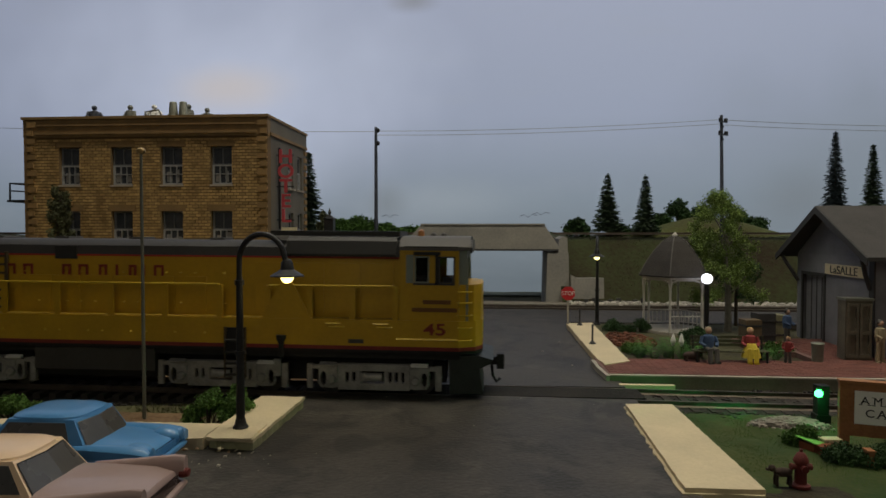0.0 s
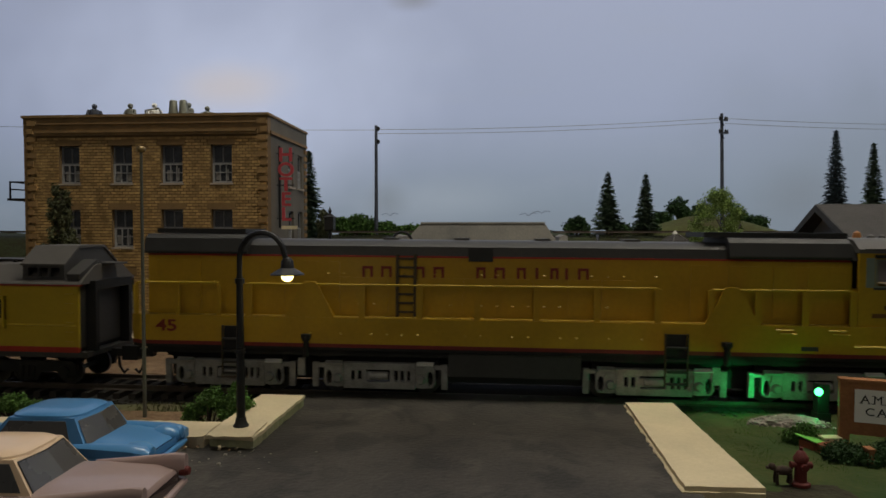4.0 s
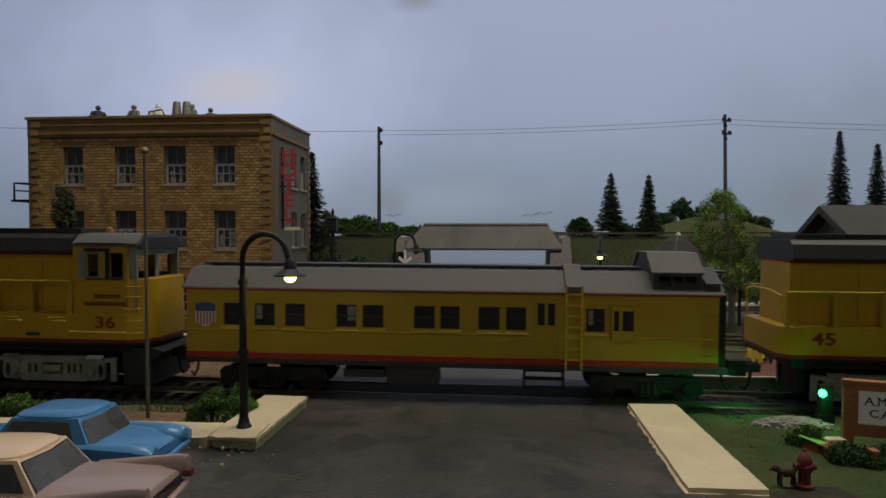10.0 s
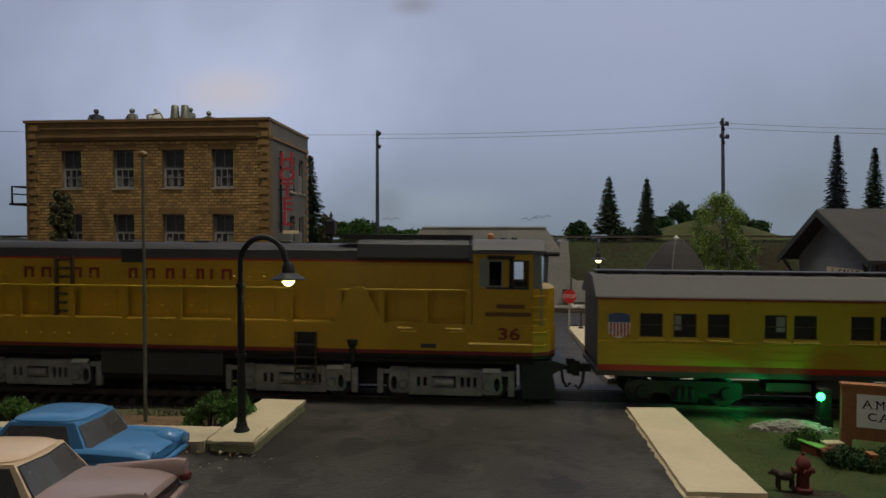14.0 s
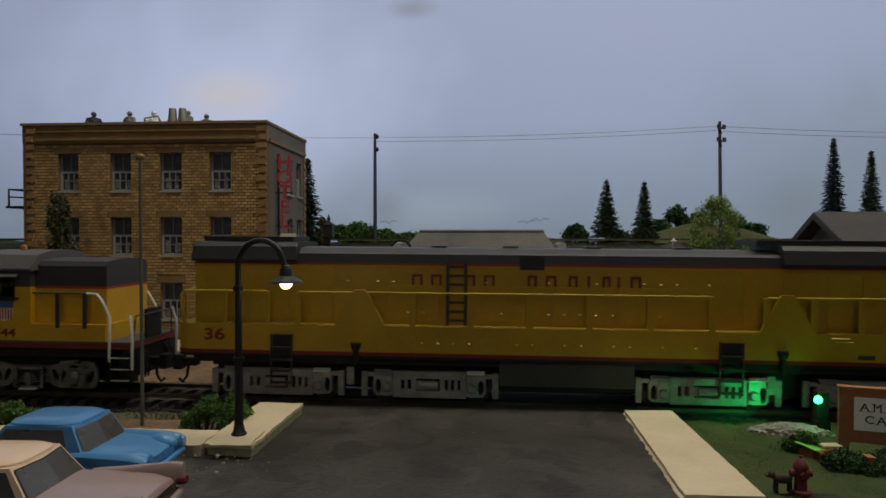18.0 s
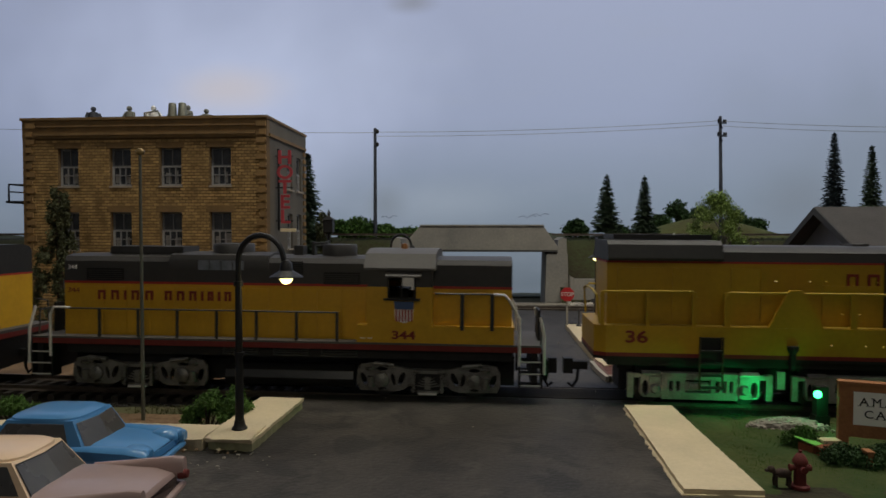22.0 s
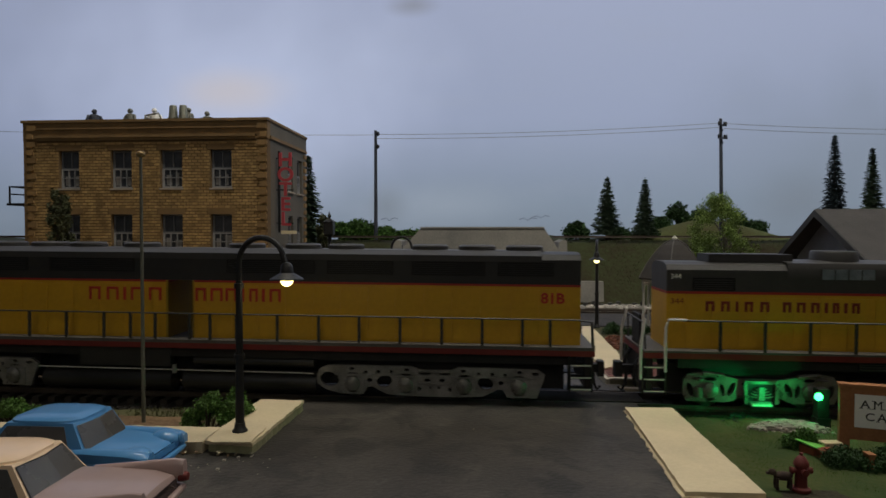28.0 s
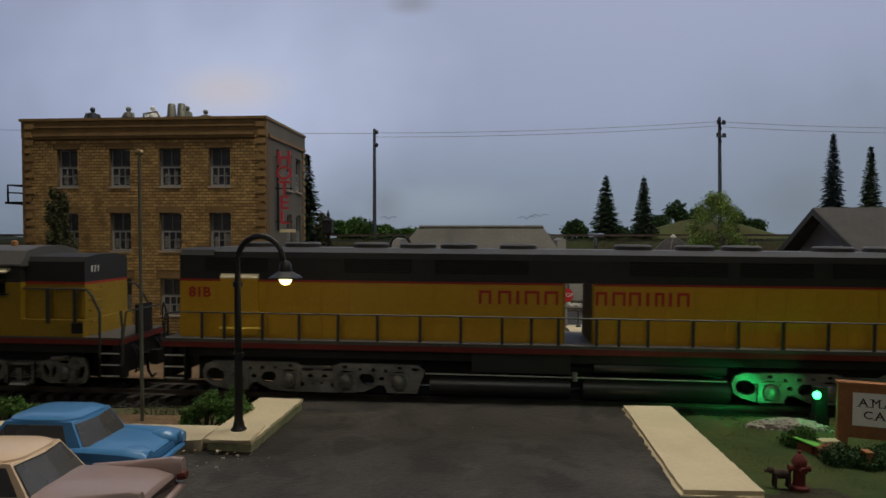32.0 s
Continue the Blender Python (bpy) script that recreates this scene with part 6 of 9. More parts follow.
        posts = (-12.25, -11.5, -10.22, -9.0, -7.72, -6.43, -5.05, -3.75, -2.44, -1.52, -0.67, 0.51, 1.2, 2.09, 3.46, 4.83, 6.16, 7.49, 8.83, 10.12, 11.39, 12.26)
        pieces("stanchion", [(x - 0.045, x + 0.045, s * 1.46 - 0.025, s * 1.46 + 0.025, 1.902, 2.76) for x in posts], M_DKRAIL, t)
    for s in (-1, 1):
        bm = B()
        for a, b in ((-4.75, -0.25), (0.15, 4.7)):
            rod(bm, (a, s * 0.92, 0.46), (b, s * 0.92, 0.46), 0.36, seg=20)
        part("fuel_tank", bm, M_TANK, t, "black cylindrical fuel tanks", smooth=True)
        bm = B()
        rod(bm, (0.5, s * 1.0, 1.16), (4.6, s * 1.0, 1.16), 0.19, seg=14)
        part("air_tank", bm, M_TANK, t, "black air reservoir", smooth=True)
        bm = B()
        box(bm, -3.4, -0.25, s * 1.12 - 0.15, s * 1.12 + 0.15, 0.95, 1.58)
        part("equipment_box", bm, M_COWL, t, "dark grey box above the tank", bevel=0.03)
        bm = B()
        # the pipe's pale colour stands for the highlight along it
        rod(bm, (-4.9, s * 1.22, 0.86), (4.6, s * 1.22, 0.83), 0.022, seg=6)
        part("pipe", bm, M_WHITERAIL, t, "thin pipe along the tank, painted pale as a highlight", smooth=True)
        bm = B()
        lathe(bm, [(0.08, 0.74), (0.08, 1.02), (0.0, 1.03)], 10, at=(-0.12, s * 1.24, 0))
        part("tank_valve", bm, M_SILVER, t, "grey valve", smooth=True)
    long_truck(t, -8.45)
    long_truck(t, 8.6)
    end_steps(t, 1, 12.85)
    end_steps(t, -1, -12.8)
    coupler(t, 13.6, 0.7)
    coupler(t, -13.6, -0.5)
    return t


loco_a = u50("locomotive", -14.16, "45")
car_b = coach(-36.82)
loco_c = u50("locomotive", -59.9, "36")
loco_d = geep("road_switcher", -81.8, "344", "344")
loco_e = booster(-105.45)
loco_f = geep("road_switcher", -128.9, "171", "", M_DARKYELLOW, M_COWL, M_DKRAIL)
TRAIN = [(loco_a, -14.16), (car_b, -36.82), (loco_c, -59.9), (loco_d, -81.8), (loco_e, -105.45), (loco_f, -128.9)]


# ---- plants ----
def spruce(h, w, material, seed, bare=0.12, thin=1.0):
    """Trunk and drooping tiers of many small needle sprays."""
    r = random.Random(seed)
    t = thing("spruce_tree", (0, 0, 0), 0, "dark green model spruce tree with uneven tiers", "tree")
    bm = B()
    rod(bm, (0, 0, -0.3), (0, 0, h * 0.97), 0.035 * h ** 0.8, 0.02, 8)
    part("trunk", bm, M_BARK, t)
    bm = B()
    tiers = int(h * 5.5)
    for k in range(tiers):
        f = k / tiers
        z = h * (bare + (1 - bare) * f)
        rad = w * (1 - f) ** 0.85 * (0.85 + 0.3 * r.random()) + 0.05
        arms = max(6, int(13 * (1 - f) + 6))
        a0 = r.random() * 6.28
        for j in range(arms):
            a = a0 + 6.283 * j / arms + r.uniform(-0.25, 0.25)
            ln = rad * r.uniform(0.65, 1.15)
            steps = max(2, int(ln / 0.13))
            for s in range(1, steps + 1):
                g = s / steps
                p = Vector((math.cos(a) * ln * g, math.sin(a) * ln * g, z - 0.30 * ln * g + 0.1 * ln * g * g + r.uniform(-0.06, 0.06)))
                wd = 0.27 * thin * (1.15 - 0.6 * g) * (0.7 + 0.6 * r.random())
                d = Vector((math.cos(a), math.sin(a), -0.25))
                q = Vector((-math.sin(a), math.cos(a), r.uniform(-0.5, 0.3)))
                bm.faces.new([bm.verts.new(p - d * 0.14), bm.verts.new(p + q * wd - Vector((0, 0, 0.05))), bm.verts.new(p + d * 0.2), bm.verts.new(p - q * wd - Vector((0, 0, 0.05)))])
    leaves(bm, (0, 0, h * 0.98), (0.08, 0.08, 0.16), 14, 0.06, r)
    part("crown", bm, material, t, "drooping needle sprays")
    return t


def bush(name, blobs, n, size, material, seed, label, at, category="bush"):
    r = random.Random(seed)
    t = thing(name, at, 0, label, category)
    bm = B()
    for i in range(max(2, len(blobs))):
        c = blobs[i % len(blobs)]
        tube(bm, [(0, 0, -0.3), (c[0] * 0.5, c[1] * 0.5, c[2] * 0.5), (c[0], c[1], c[2])], 0.03, 5)
    part("twigs", bm, M_BARK, t)
    bm = B()
    for c in blobs:
        leaves(bm, c[:3], c[3:6], n, size, r, 0.45)
    part("foliage", bm, material, t, "uneven clumps of small leaves")
    return t


def cluster(w, d, h, k, seed, r0=0.4):
    """Blobs that make a ragged heap."""
    r = random.Random(seed)
    out = []
    for _ in range(k):
        x, y = r.uniform(-w, w), r.uniform(-d, d)
        s = r0 * r.uniform(0.7, 1.25)
        top = h * (1 - 0.5 * abs(x) / max(w, 0.01)) * r.uniform(0.7, 1.0)
        out.append((x, y, max(s * 0.5, top - s), s * r.uniform(0.9, 1.3), s, s * r.uniform(0.8, 1.0)))
    return out


sp = spruce(5.3, 1.22, M_PINE, 1)
sp.matrix_basis = pose(9.68 * S, 34 * S, 5.0 * S)
sp2 = spruce(5.2, 0.95, M_PINE, 2)
sp2.matrix_basis = pose(12.9 * S, 34.3 * S, 5.0 * S)
sp3 = spruce(8.7, 1.05, M_PINEB, 3, 0.1, 0.75)
sp3.matrix_basis = pose(28.2 * S, 34 * S, 5.0 * S)
sp4 = spruce(7.6, 0.95, M_PINE, 4, 0.1)
sp4.matrix_basis = pose(31.3 * S, 34.2 * S, 5.0 * S)
sp5 = spruce(11.0, 1.7, M_PINE, 5)
sp5.matrix_basis = pose(-12.9 * S, 22.5 * S, 0)
sp6 = thing("evergreen_tree", (0, 0, 0), 0, "shaggy dark evergreen in front of the brick hotel", "tree")
bm = B()
tube(bm, [(0, 0, -0.2), (0.05, 0, 3.0), (-0.05, 0, 7.2)], 0.14, 8)
part("trunk", bm, M_BARK, sp6)
bm = B()
r = random.Random(61)
for k in range(120):
    z = 0.5 + 6.9 * r.random() ** 0.9
    w = 1.02 * min(1.0, (7.9 - z) / 4.0) ** 0.7
    a, d = r.random() * 6.283, w * math.sqrt(r.random())
    leaves(bm, (math.cos(a) * d, math.sin(a) * d, z), (0.22, 0.22, 0.36), 110, 0.068, r, 0.2)
part("crown", bm, M_SHAGGY, sp6, "ragged clumps of olive needles")
sp6.matrix_basis = pose(-21.3 * S, 8.3 * S, 0)
sp7 = again(sp6, -10.75, 18.6, 0, 70, 0.88)
tagged(sp7, "shaggy olive evergreen at the corner of the hotel")
for ob in (sp, sp2, sp3, sp4, sp5, sp6, sp7):
    tagged(ob, group="spruces of the layout")
tagged(sp3, "tall thin blue-black spruce behind the station")

bank_bushes = [(7.1, 34, 0.95, 2.1, M_DKBUSH, 4.85), (10.9, 35.0, 0.9, 1.4, M_DKBUSH, 4.85), (13.3, 35, 0.9, 1.5, M_DKBUSH, 4.85), (15.0, 37.6, 0.6, 0.9, M_DKBUSH, 6.0), (16.6, 37.8, 1.05, 2.4, M_DKBUSH, 6.2), (18.6, 38.0, 0.9, 1.6, M_DKBUSH, 6.3), (21.9, 37.8, 0.65, 1.6, M_DKBUSH, 6.0), (23.2, 37.6, 0.9, 1.1, M_DKBUSH, 5.7),
               (-13.4, 34, 1.0, 2.3, M_BUSH, 4.85), (-12.0, 34.2, 1.2, 2.4, M_BUSH, 4.85), (-10.6, 34, 1.1, 1.8, M_BUSH, 4.85), (-9.3, 34, 1.0, 1.55, M_BUSH, 4.85), (-8.0, 34, 0.9, 1.25, M_BUSH, 4.85), (-7.2, 34, 0.6, 1.0, M_BUSH, 4.85), (-32.5, 26, 1.5, 1.6, M_SHRUB, 5.3), (-30.5, 26, 1.0, 1.9, M_SHRUB, 5.3)]
for i, (x, y, w, h, m, zb) in enumerate(bank_bushes):
    b = bush("bush", cluster(w * 0.7, w * 0.5, h, 13, 30 + i, 0.62), 230, 0.13, m, 60 + i, "dark green leafy bush on the embankment", (x, y, zb))
    tagged(b, group="bushes on the embankment")

# leafy tree by the gazebo
t = thing("leafy_tree", (12.75, 14.2, 0), 0, "pale green leafy tree with a slender grey trunk", "tree")
bm = B()
loft(bm, [[(cx + rr * math.cos(a), rr * math.sin(a), z) for a in [2 * math.pi * q / 10 for q in range(10)]] for cx, rr, z in ((0, 0.24, -0.2), (0.02, 0.18, 0.5), (0.0, 0.16, 2.2), (-0.15, 0.12, 3.8), (-0.3, 0.05, 6.2))])
for k in range(9):
    r = random.Random(k)
    a, z = r.random() * 6.28, 1.9 + 0.45 * k
    tube(bm, [(-0.05, 0, z), (math.cos(a) * 0.6, math.sin(a) * 0.5, z + 0.5), (math.cos(a) * 1.1, math.sin(a) * 0.9, z + 1.1)], 0.04, 5)
part("trunk", bm, M_TRUNK, t, "slender pale grey trunk and limbs")
r = random.Random(8)
bm = B()
for k in range(84):
    z = r.uniform(1.6, 7.3)
    w = 2.0 * math.sin(min(1, max(0.12, (7.7 - z) / 3.2)) * 1.57)
    a = r.random() * 6.28
    d = w * math.sqrt(r.random())
    leaves(bm, (-0.25 + math.cos(a) * d + 0.1 * (4 - z), math.sin(a) * d * 0.8, z), (0.44, 0.44, 0.5), 330, 0.047, r, 0.1)
part("crown", bm, M_LEAF, t, "open pale green crown")
t = thing("leafy_tree", (13.9, 16.2, 0), 0, "small dark leafy tree behind the bench", "tree")
bm = B()
tube(bm, [(0, 0, -0.2), (0, 0, 1.5), (0.1, 0, 3.2)], 0.1, 7)
part("trunk", bm, M_BARK, t)
bm = B()
for k in range(16):
    leaves(bm, (r.uniform(-1.2, 1.2), r.uniform(-0.6, 0.6), r.uniform(1.5, 3.6)), (0.5, 0.5, 0.45), 80, 0.09, r, 0.3)
part("crown", bm, M_DKBUSH, t, "dense dark crown")

for i, (x, y, z, w, d, h, m, lab) in enumerate([
        (-8.05, -4.35, -0.2, 0.75, 0.35, 1.25, M_SHRUB, "bright green shrub beside the pavement"),
        (-7.35, -4.0, -0.2, 0.35, 0.35, 1.55, M_SHRUB, "taller green shrub at the lamp post"),
        (-14.4, -3.7, -0.2, 0.9, 0.35, 0.85, M_SHRUB, "low green shrub behind the cars"),
        (6.5, 13.8, 0, 0.55, 0.4, 0.75, M_DKBUSH, "low dark shrub by the pavement"),
        (7.9, 13.6, 0, 0.7, 0.4, 0.8, M_DKBUSH, "low dark shrub beside the gazebo"),
                (8.9, 7.2, 0, 0.8, 0.4, 0.9, M_DKBUSH, "dark shrub behind the bench"),
        (6.3, 7.6, 0, 0.4, 0.35, 0.5, M_SHRUB, "low green shrub at the flower bed"),
        (10.0, 11.0, 0, 0.7, 0.4, 0.9, M_DKBUSH, "dark shrub in front of the gazebo"),
        (12.5, 7.5, 0, 0.7, 0.4, 0.8, M_BUSH, "green shrub by the platform"),
        (8.22, -4.2, -0.25, 0.26, 0.25, 0.78, M_BUSH, "small green shrub on the lawn"),
        (8.62, -5.45, -0.25, 0.28, 0.28, 0.58, M_DKBUSH, "dark clipped shrub below the sign"),
        (9.10, -5.6, -0.25, 0.30, 0.28, 0.56, M_DKBUSH, "dark clipped shrub below the sign"),
        (9.75, -5.4, -0.25, 0.4, 0.28, 0.6, M_DKBUSH, "dark clipped shrub below the sign"),
        (-9.2, 20.4, 0, 1.3, 0.7, 4.5, M_DKBUSH, "large dark shrub at the foot of the embankment"),
        (-11.5, 16.0, 0, 0.6, 0.5, 1.6, M_DKBUSH, "dark shrub by the hotel wall"),
        (-6.75, 13.6, 0.2, 0.2, 0.2, 0.5, M_DKBUSH, "small dark shrub on the far pavement"),
        (-28.5, 14.0, 0, 1.8, 0.8, 4.0, M_DKBUSH, "dark shrubs beside the hotel"),
        (-9.4, 5.0, -0.1, 0.5, 0.4, 0.7, M_DKBUSH, "low dark shrub beyond the tracks")]):
    big = h > 1.4
    b = bush("shrub", cluster(w * 0.8, d * 0.8, h, 12 if big else 9, 130 + i, 0.55 if h > 2 else 0.26), 150 if h > 2 else 520, 0.10 if h > 2 else 0.036, m, 160 + i, lab, (x, y, z), "shrub")

# ---- brick hotel ----
HX0, HX1, HY0, HY1, HZ = -25.12, -11.73, 11.0, 17.95, 11.5
hotel = thing("hotel", (0, 0, 0), 0, "three-storey tan brick hotel with corner quoins", "building")
cols = [(-23.14, -22.0), (-20.24, -19.09), (-17.51, -16.32), (-14.78, -13.64)]
rows = [(7.87, 9.88), (4.47, 6.48), (1.05, 3.02)]
WROWS = rows
holes = [(a, b, c, d) for a, b in cols for c, d in rows]
bm = B()
wall_holes(bm, HX0, HX1, 0, 10.45, HY0, HY0 + 0.45, holes)
front_wall = part("front_wall", bm, M_BRICK, hotel, "tan brick front wall")
side_holes = [(y, y + 0.95, c, d) for y in (14.35, 16.1) for c, d in rows]
bm = B()
wall_holes(bm, HY0 + 0.45, HY1, 0, 10.45, 0, 0.4, side_holes)
bm.transform(Matrix(((0, -1, 0, HX1), (1, 0, 0, 0), (0, 0, 1, 0), (0, 0, 0, 1))))
part("side_wall", bm, M_BRICKSIDE, hotel, "flat grey-brown side wall")
bm = B()
box(bm, HX0, HX0 + 0.4, HY0 + 0.45, HY1, 0, 10.45)
box(bm, HX0 + 0.4, HX1 - 0.4, HY1 - 0.4, HY1, 0, 10.45)
part("rear_wall", bm, M_BRICKSIDE, hotel)
bm = B()
box(bm, HX0 + 0.4, HX1 - 0.4, HY0 + 0.45, HY1 - 0.4, 10.9, 11.0)
part("roof", bm, M_ROOFTAR, hotel, "flat tar roof")
bm = B()
box(bm, HX0 - 0.02, HX1 + 0.02, HY0 - 0.04, HY0 + 0.4, 10.45, 11.36)
for q in ((HX1 - 0.38, HX1 + 0.02, HY0 + 0.402, HY1), (HX0 - 0.02, HX0 + 0.38, HY0 + 0.402, HY1), (HX0 + 0.382, HX1 - 0.382, HY1 - 0.4, HY1)):
    bm2 = B()
    box(bm2, *q, 10.45, 11.36)
    part("parapet", bm2, M_BRICKSIDE, hotel, "grey-brown side parapet")
part("parapet", bm, M_CORNICE, hotel, "plain brown parapet")
bm = B()
box(bm, HX0 - 0.08, HX1 + 0.08, HY0 - 0.14, HY0 + 0.42, 11.362, HZ)
box(bm, HX1 - 0.40, HX1 + 0.08, HY0 + 0.42, HY1 + 0.06, 11.362, HZ)
box(bm, HX0 - 0.08, HX0 + 0.40, HY0 + 0.42, HY1 + 0.06, 11.362, HZ)
part("coping", bm, M_CORNICE, hotel, "brown coping", bevel=0.02)
bm = B()
box(bm, HX0 + 0.75, HX1 - 0.56, HY0 - 0.20, HY0 - 0.042, 10.54, 10.66)
box(bm, HX0 + 0.75, HX1 - 0.56, HY0 - 0.12, HY0 - 0.042, 10.40, 10.538)
box(bm, HX1 + 0.022, HX1 + 0.10, HY0 + 0.3, HY1 - 0.1, 10.45, 10.62)
part("cornice", bm, M_CORNICE, hotel, "projecting brown cornice band", bevel=0.02)
bm = B()
box(bm, HX0 + 0.75, HX1 - 0.56, HY0 - 0.12, HY0 - 0.042, 11.0, 11.08)
part("cornice", bm, M_CORNICE, hotel, bevel=0.015)
bm = B()
box(bm, HX0, HX0 + 0.20, HY0 - 0.04, HY0 - 0.002, 0, 10.45)
part("corner_strip", bm, M_CORNICE, hotel, "plain corner strip")
for x in (HX0 + 0.22, HX1 - 0.53):
    first = None
    for k in range(26):
        w = 0.50 if k % 2 else 0.34
        z = 0.2 + k * 0.43
        if k < 2:
            bm = B()
            box(bm, 0, w, -0.11, -0.002, 0, 0.27) if x < -20 else box(bm, 0.50 - w, 0.50, -0.11, -0.002, 0, 0.27)
            ob = part("quoin", bm, M_QUOIN, hotel, at=(x, HY0, z), bevel=0.02)
            first = (first or []) + [ob.data]
        else:
            ob = new("quoin", first[k % 2])
            ob.parent = hotel
            ob.location = Vector((x, HY0, z)) * S
first = None
for k in range(24):
    for y in (HY1 - 0.55,):
        if first is None:
            bm = B()
            box(bm, 0, 0.07, 0, 0.45, 0, 0.25)
            ob = part("quoin", bm, M_QUOIN, hotel, at=(HX1 + 0.002, y, 0.2 + k * 0.43), bevel=0.02)
            first = ob.data
        else:
            ob = new("quoin", first)
            ob.parent = hotel
            ob.location = Vector((HX1 + 0.002, y, 0.2 + k * 0.43)) * S


def sash(parent, w, h, m, seed):
    """A two-over-six sash window in its own space, facing -y; m places it."""
    r = random.Random(seed)
    mid = h * 0.52
    n = 3
    bw = (w - 0.16) / n
    bm = B()
    wall_holes(bm, 0, w, mid, h, 0, 0.08, [(0.10, w / 2 - 0.03, mid + 0.06, h - 0.1), (w / 2 + 0.03, w - 0.10, mid + 0.06, h - 0.1)])
    fr = part("window", bm, M_WINFRAME, parent, "grey-painted sash window")
    fr.matrix_basis = m
    op = []
    for k in range(n):
        x = 0.08 + k * bw
        op += [(x + 0.022, x + bw - 0.022, 0.10, mid * 0.52), (x + 0.022, x + bw - 0.022, mid * 0.52 + 0.045, mid - 0.07)]
    bm = B()
    wall_holes(bm, 0, w, 0, mid - 0.002, -0.03, 0.05, op)
    part("lower_sash", bm, M_SASHPALE, fr, "pale six-pane lower sash")
    bm = B()
    box(bm, 0.02, w - 0.02, 0.05, 0.07, 0.02, h - 0.02)
    part("pane", bm, M_WINGLASS, fr, "dark glass")
    bm = B()
    box(bm, -0.05, w + 0.05, -0.28, -0.01, -0.09, -0.005)
    part("sill", bm, M_PALESILL, fr, "pale stone sill", bevel=0.015)
    bm = B()
    box(bm, w * r.uniform(0.1, 0.2), w * r.uniform(0.3, 0.45), 0.02, 0.045, mid * 0.15, mid * r.uniform(0.45, 0.9))
    box(bm, w * r.uniform(0.55, 0.7), w * r.uniform(0.75, 0.9), 0.02, 0.045, mid * 0.15, mid * r.uniform(0.45, 0.95))
    part("curtain", bm, M_CURTAIN, fr, "bits of pale curtain")
    return fr


k = 0
for a, b in cols:
    for c, d in rows:
        sash(hotel, b - a, d - c, Matrix.Translation(Vector((a, HY0 + 0.20, c)) * S), k)
        k += 1
        bm = B()
        box(bm, a - 0.16, b + 0.16, HY0 - 0.03, HY0 - 0.002, d + 0.002, d + 0.34)
        part("lintel", bm, M_CORNICE, hotel, "plain brown lintel", bevel=0.01)
for y, y2, c, d in side_holes:
    sash(hotel, y2 - y, d - c, pose((HX1 - 0.15) * S, y * S, c * S, 0, 0, 90), k)
    k += 1
bm = B()
box(bm, HX0 + 0.42, HX1 - 0.42, HY0 + 1.6, HY0 + 1.7, 0.1, 10.8)
for z in (3.7, 7.1):
    box(bm, HX0 + 0.42, HX1 - 0.42, HY0 + 0.46, HY1 - 0.42, z, z + 0.1)
part("interior", bm, M_ROOFTAR, hotel, "dark unlit interior")
bm = B()
box(bm, HX1 + 0.002, HX1 + 0.10, HY0 + 0.9, HY0 + 2.2, 0, 2.4)
part("door", bm, M_CLOTHR, hotel, "dull red side door", bevel=0.02)

# blade sign
sign = thing("hotel_sign", (HX1 + 0.03, 12.3, 5.62), 0, "vertical red letter blade sign on black brackets", "sign")
bm = B()
box(bm, 0.10, 0.22, -0.04, 0.04, -0.1, 4.3)
part("sign_post", bm, M_BLACK, sign, "black upright")
for z in (0.4, 2.2, 3.9):
    bm = B()
    box(bm, 0.0, 0.95, -0.03, 0.03, z - 0.03, z + 0.03)
    part("bracket", bm, M_BLACK, sign, "black bracket")
for k, ch in enumerate("HOTEL"):
    words("letter", ch, 1.02, M_HOTELRED, sign, (0.52, -0.06, 3.80 - k * 0.80), depth=0.05, label="red letter", squeeze=1.1, bold=0.02)
bm = B()
box(bm, 0.25, 1.1, -0.05, 0.05, -0.18, 0.0)
part("sign_base", bm, M_CREAM, sign)

# fire escape
fe = thing("fire_escape", (HX0 - 0.01, 12.0, 7.0), 0, "black metal fire escape landing", "fire escape")
bm = B()
box(bm, -1.35, 0.0, -0.6, 0.9, 0, 0.12)
prism(bm, [(-0.9, 0.0), (0.0, 0.0), (0.0, -0.3)], "y", -0.1, 0.0)
part("landing", bm, M_BLACK, fe, bevel=0.02)
bm = B()
for y in (-0.55, 0.85):
    tube(bm, [(-1.2, y, 0.12), (-1.2, y, 1.02), (0.0, y, 0.98)], 0.055, 6)
    tube(bm, [(-1.2, y, 0.62), (0.0, y, 0.55)], 0.04, 6)
tube(bm, [(-1.2, -0.55, 1.02), (-1.2, 0.85, 1.02)], 0.04, 6)
part("railing", bm, M_BLACK, fe)


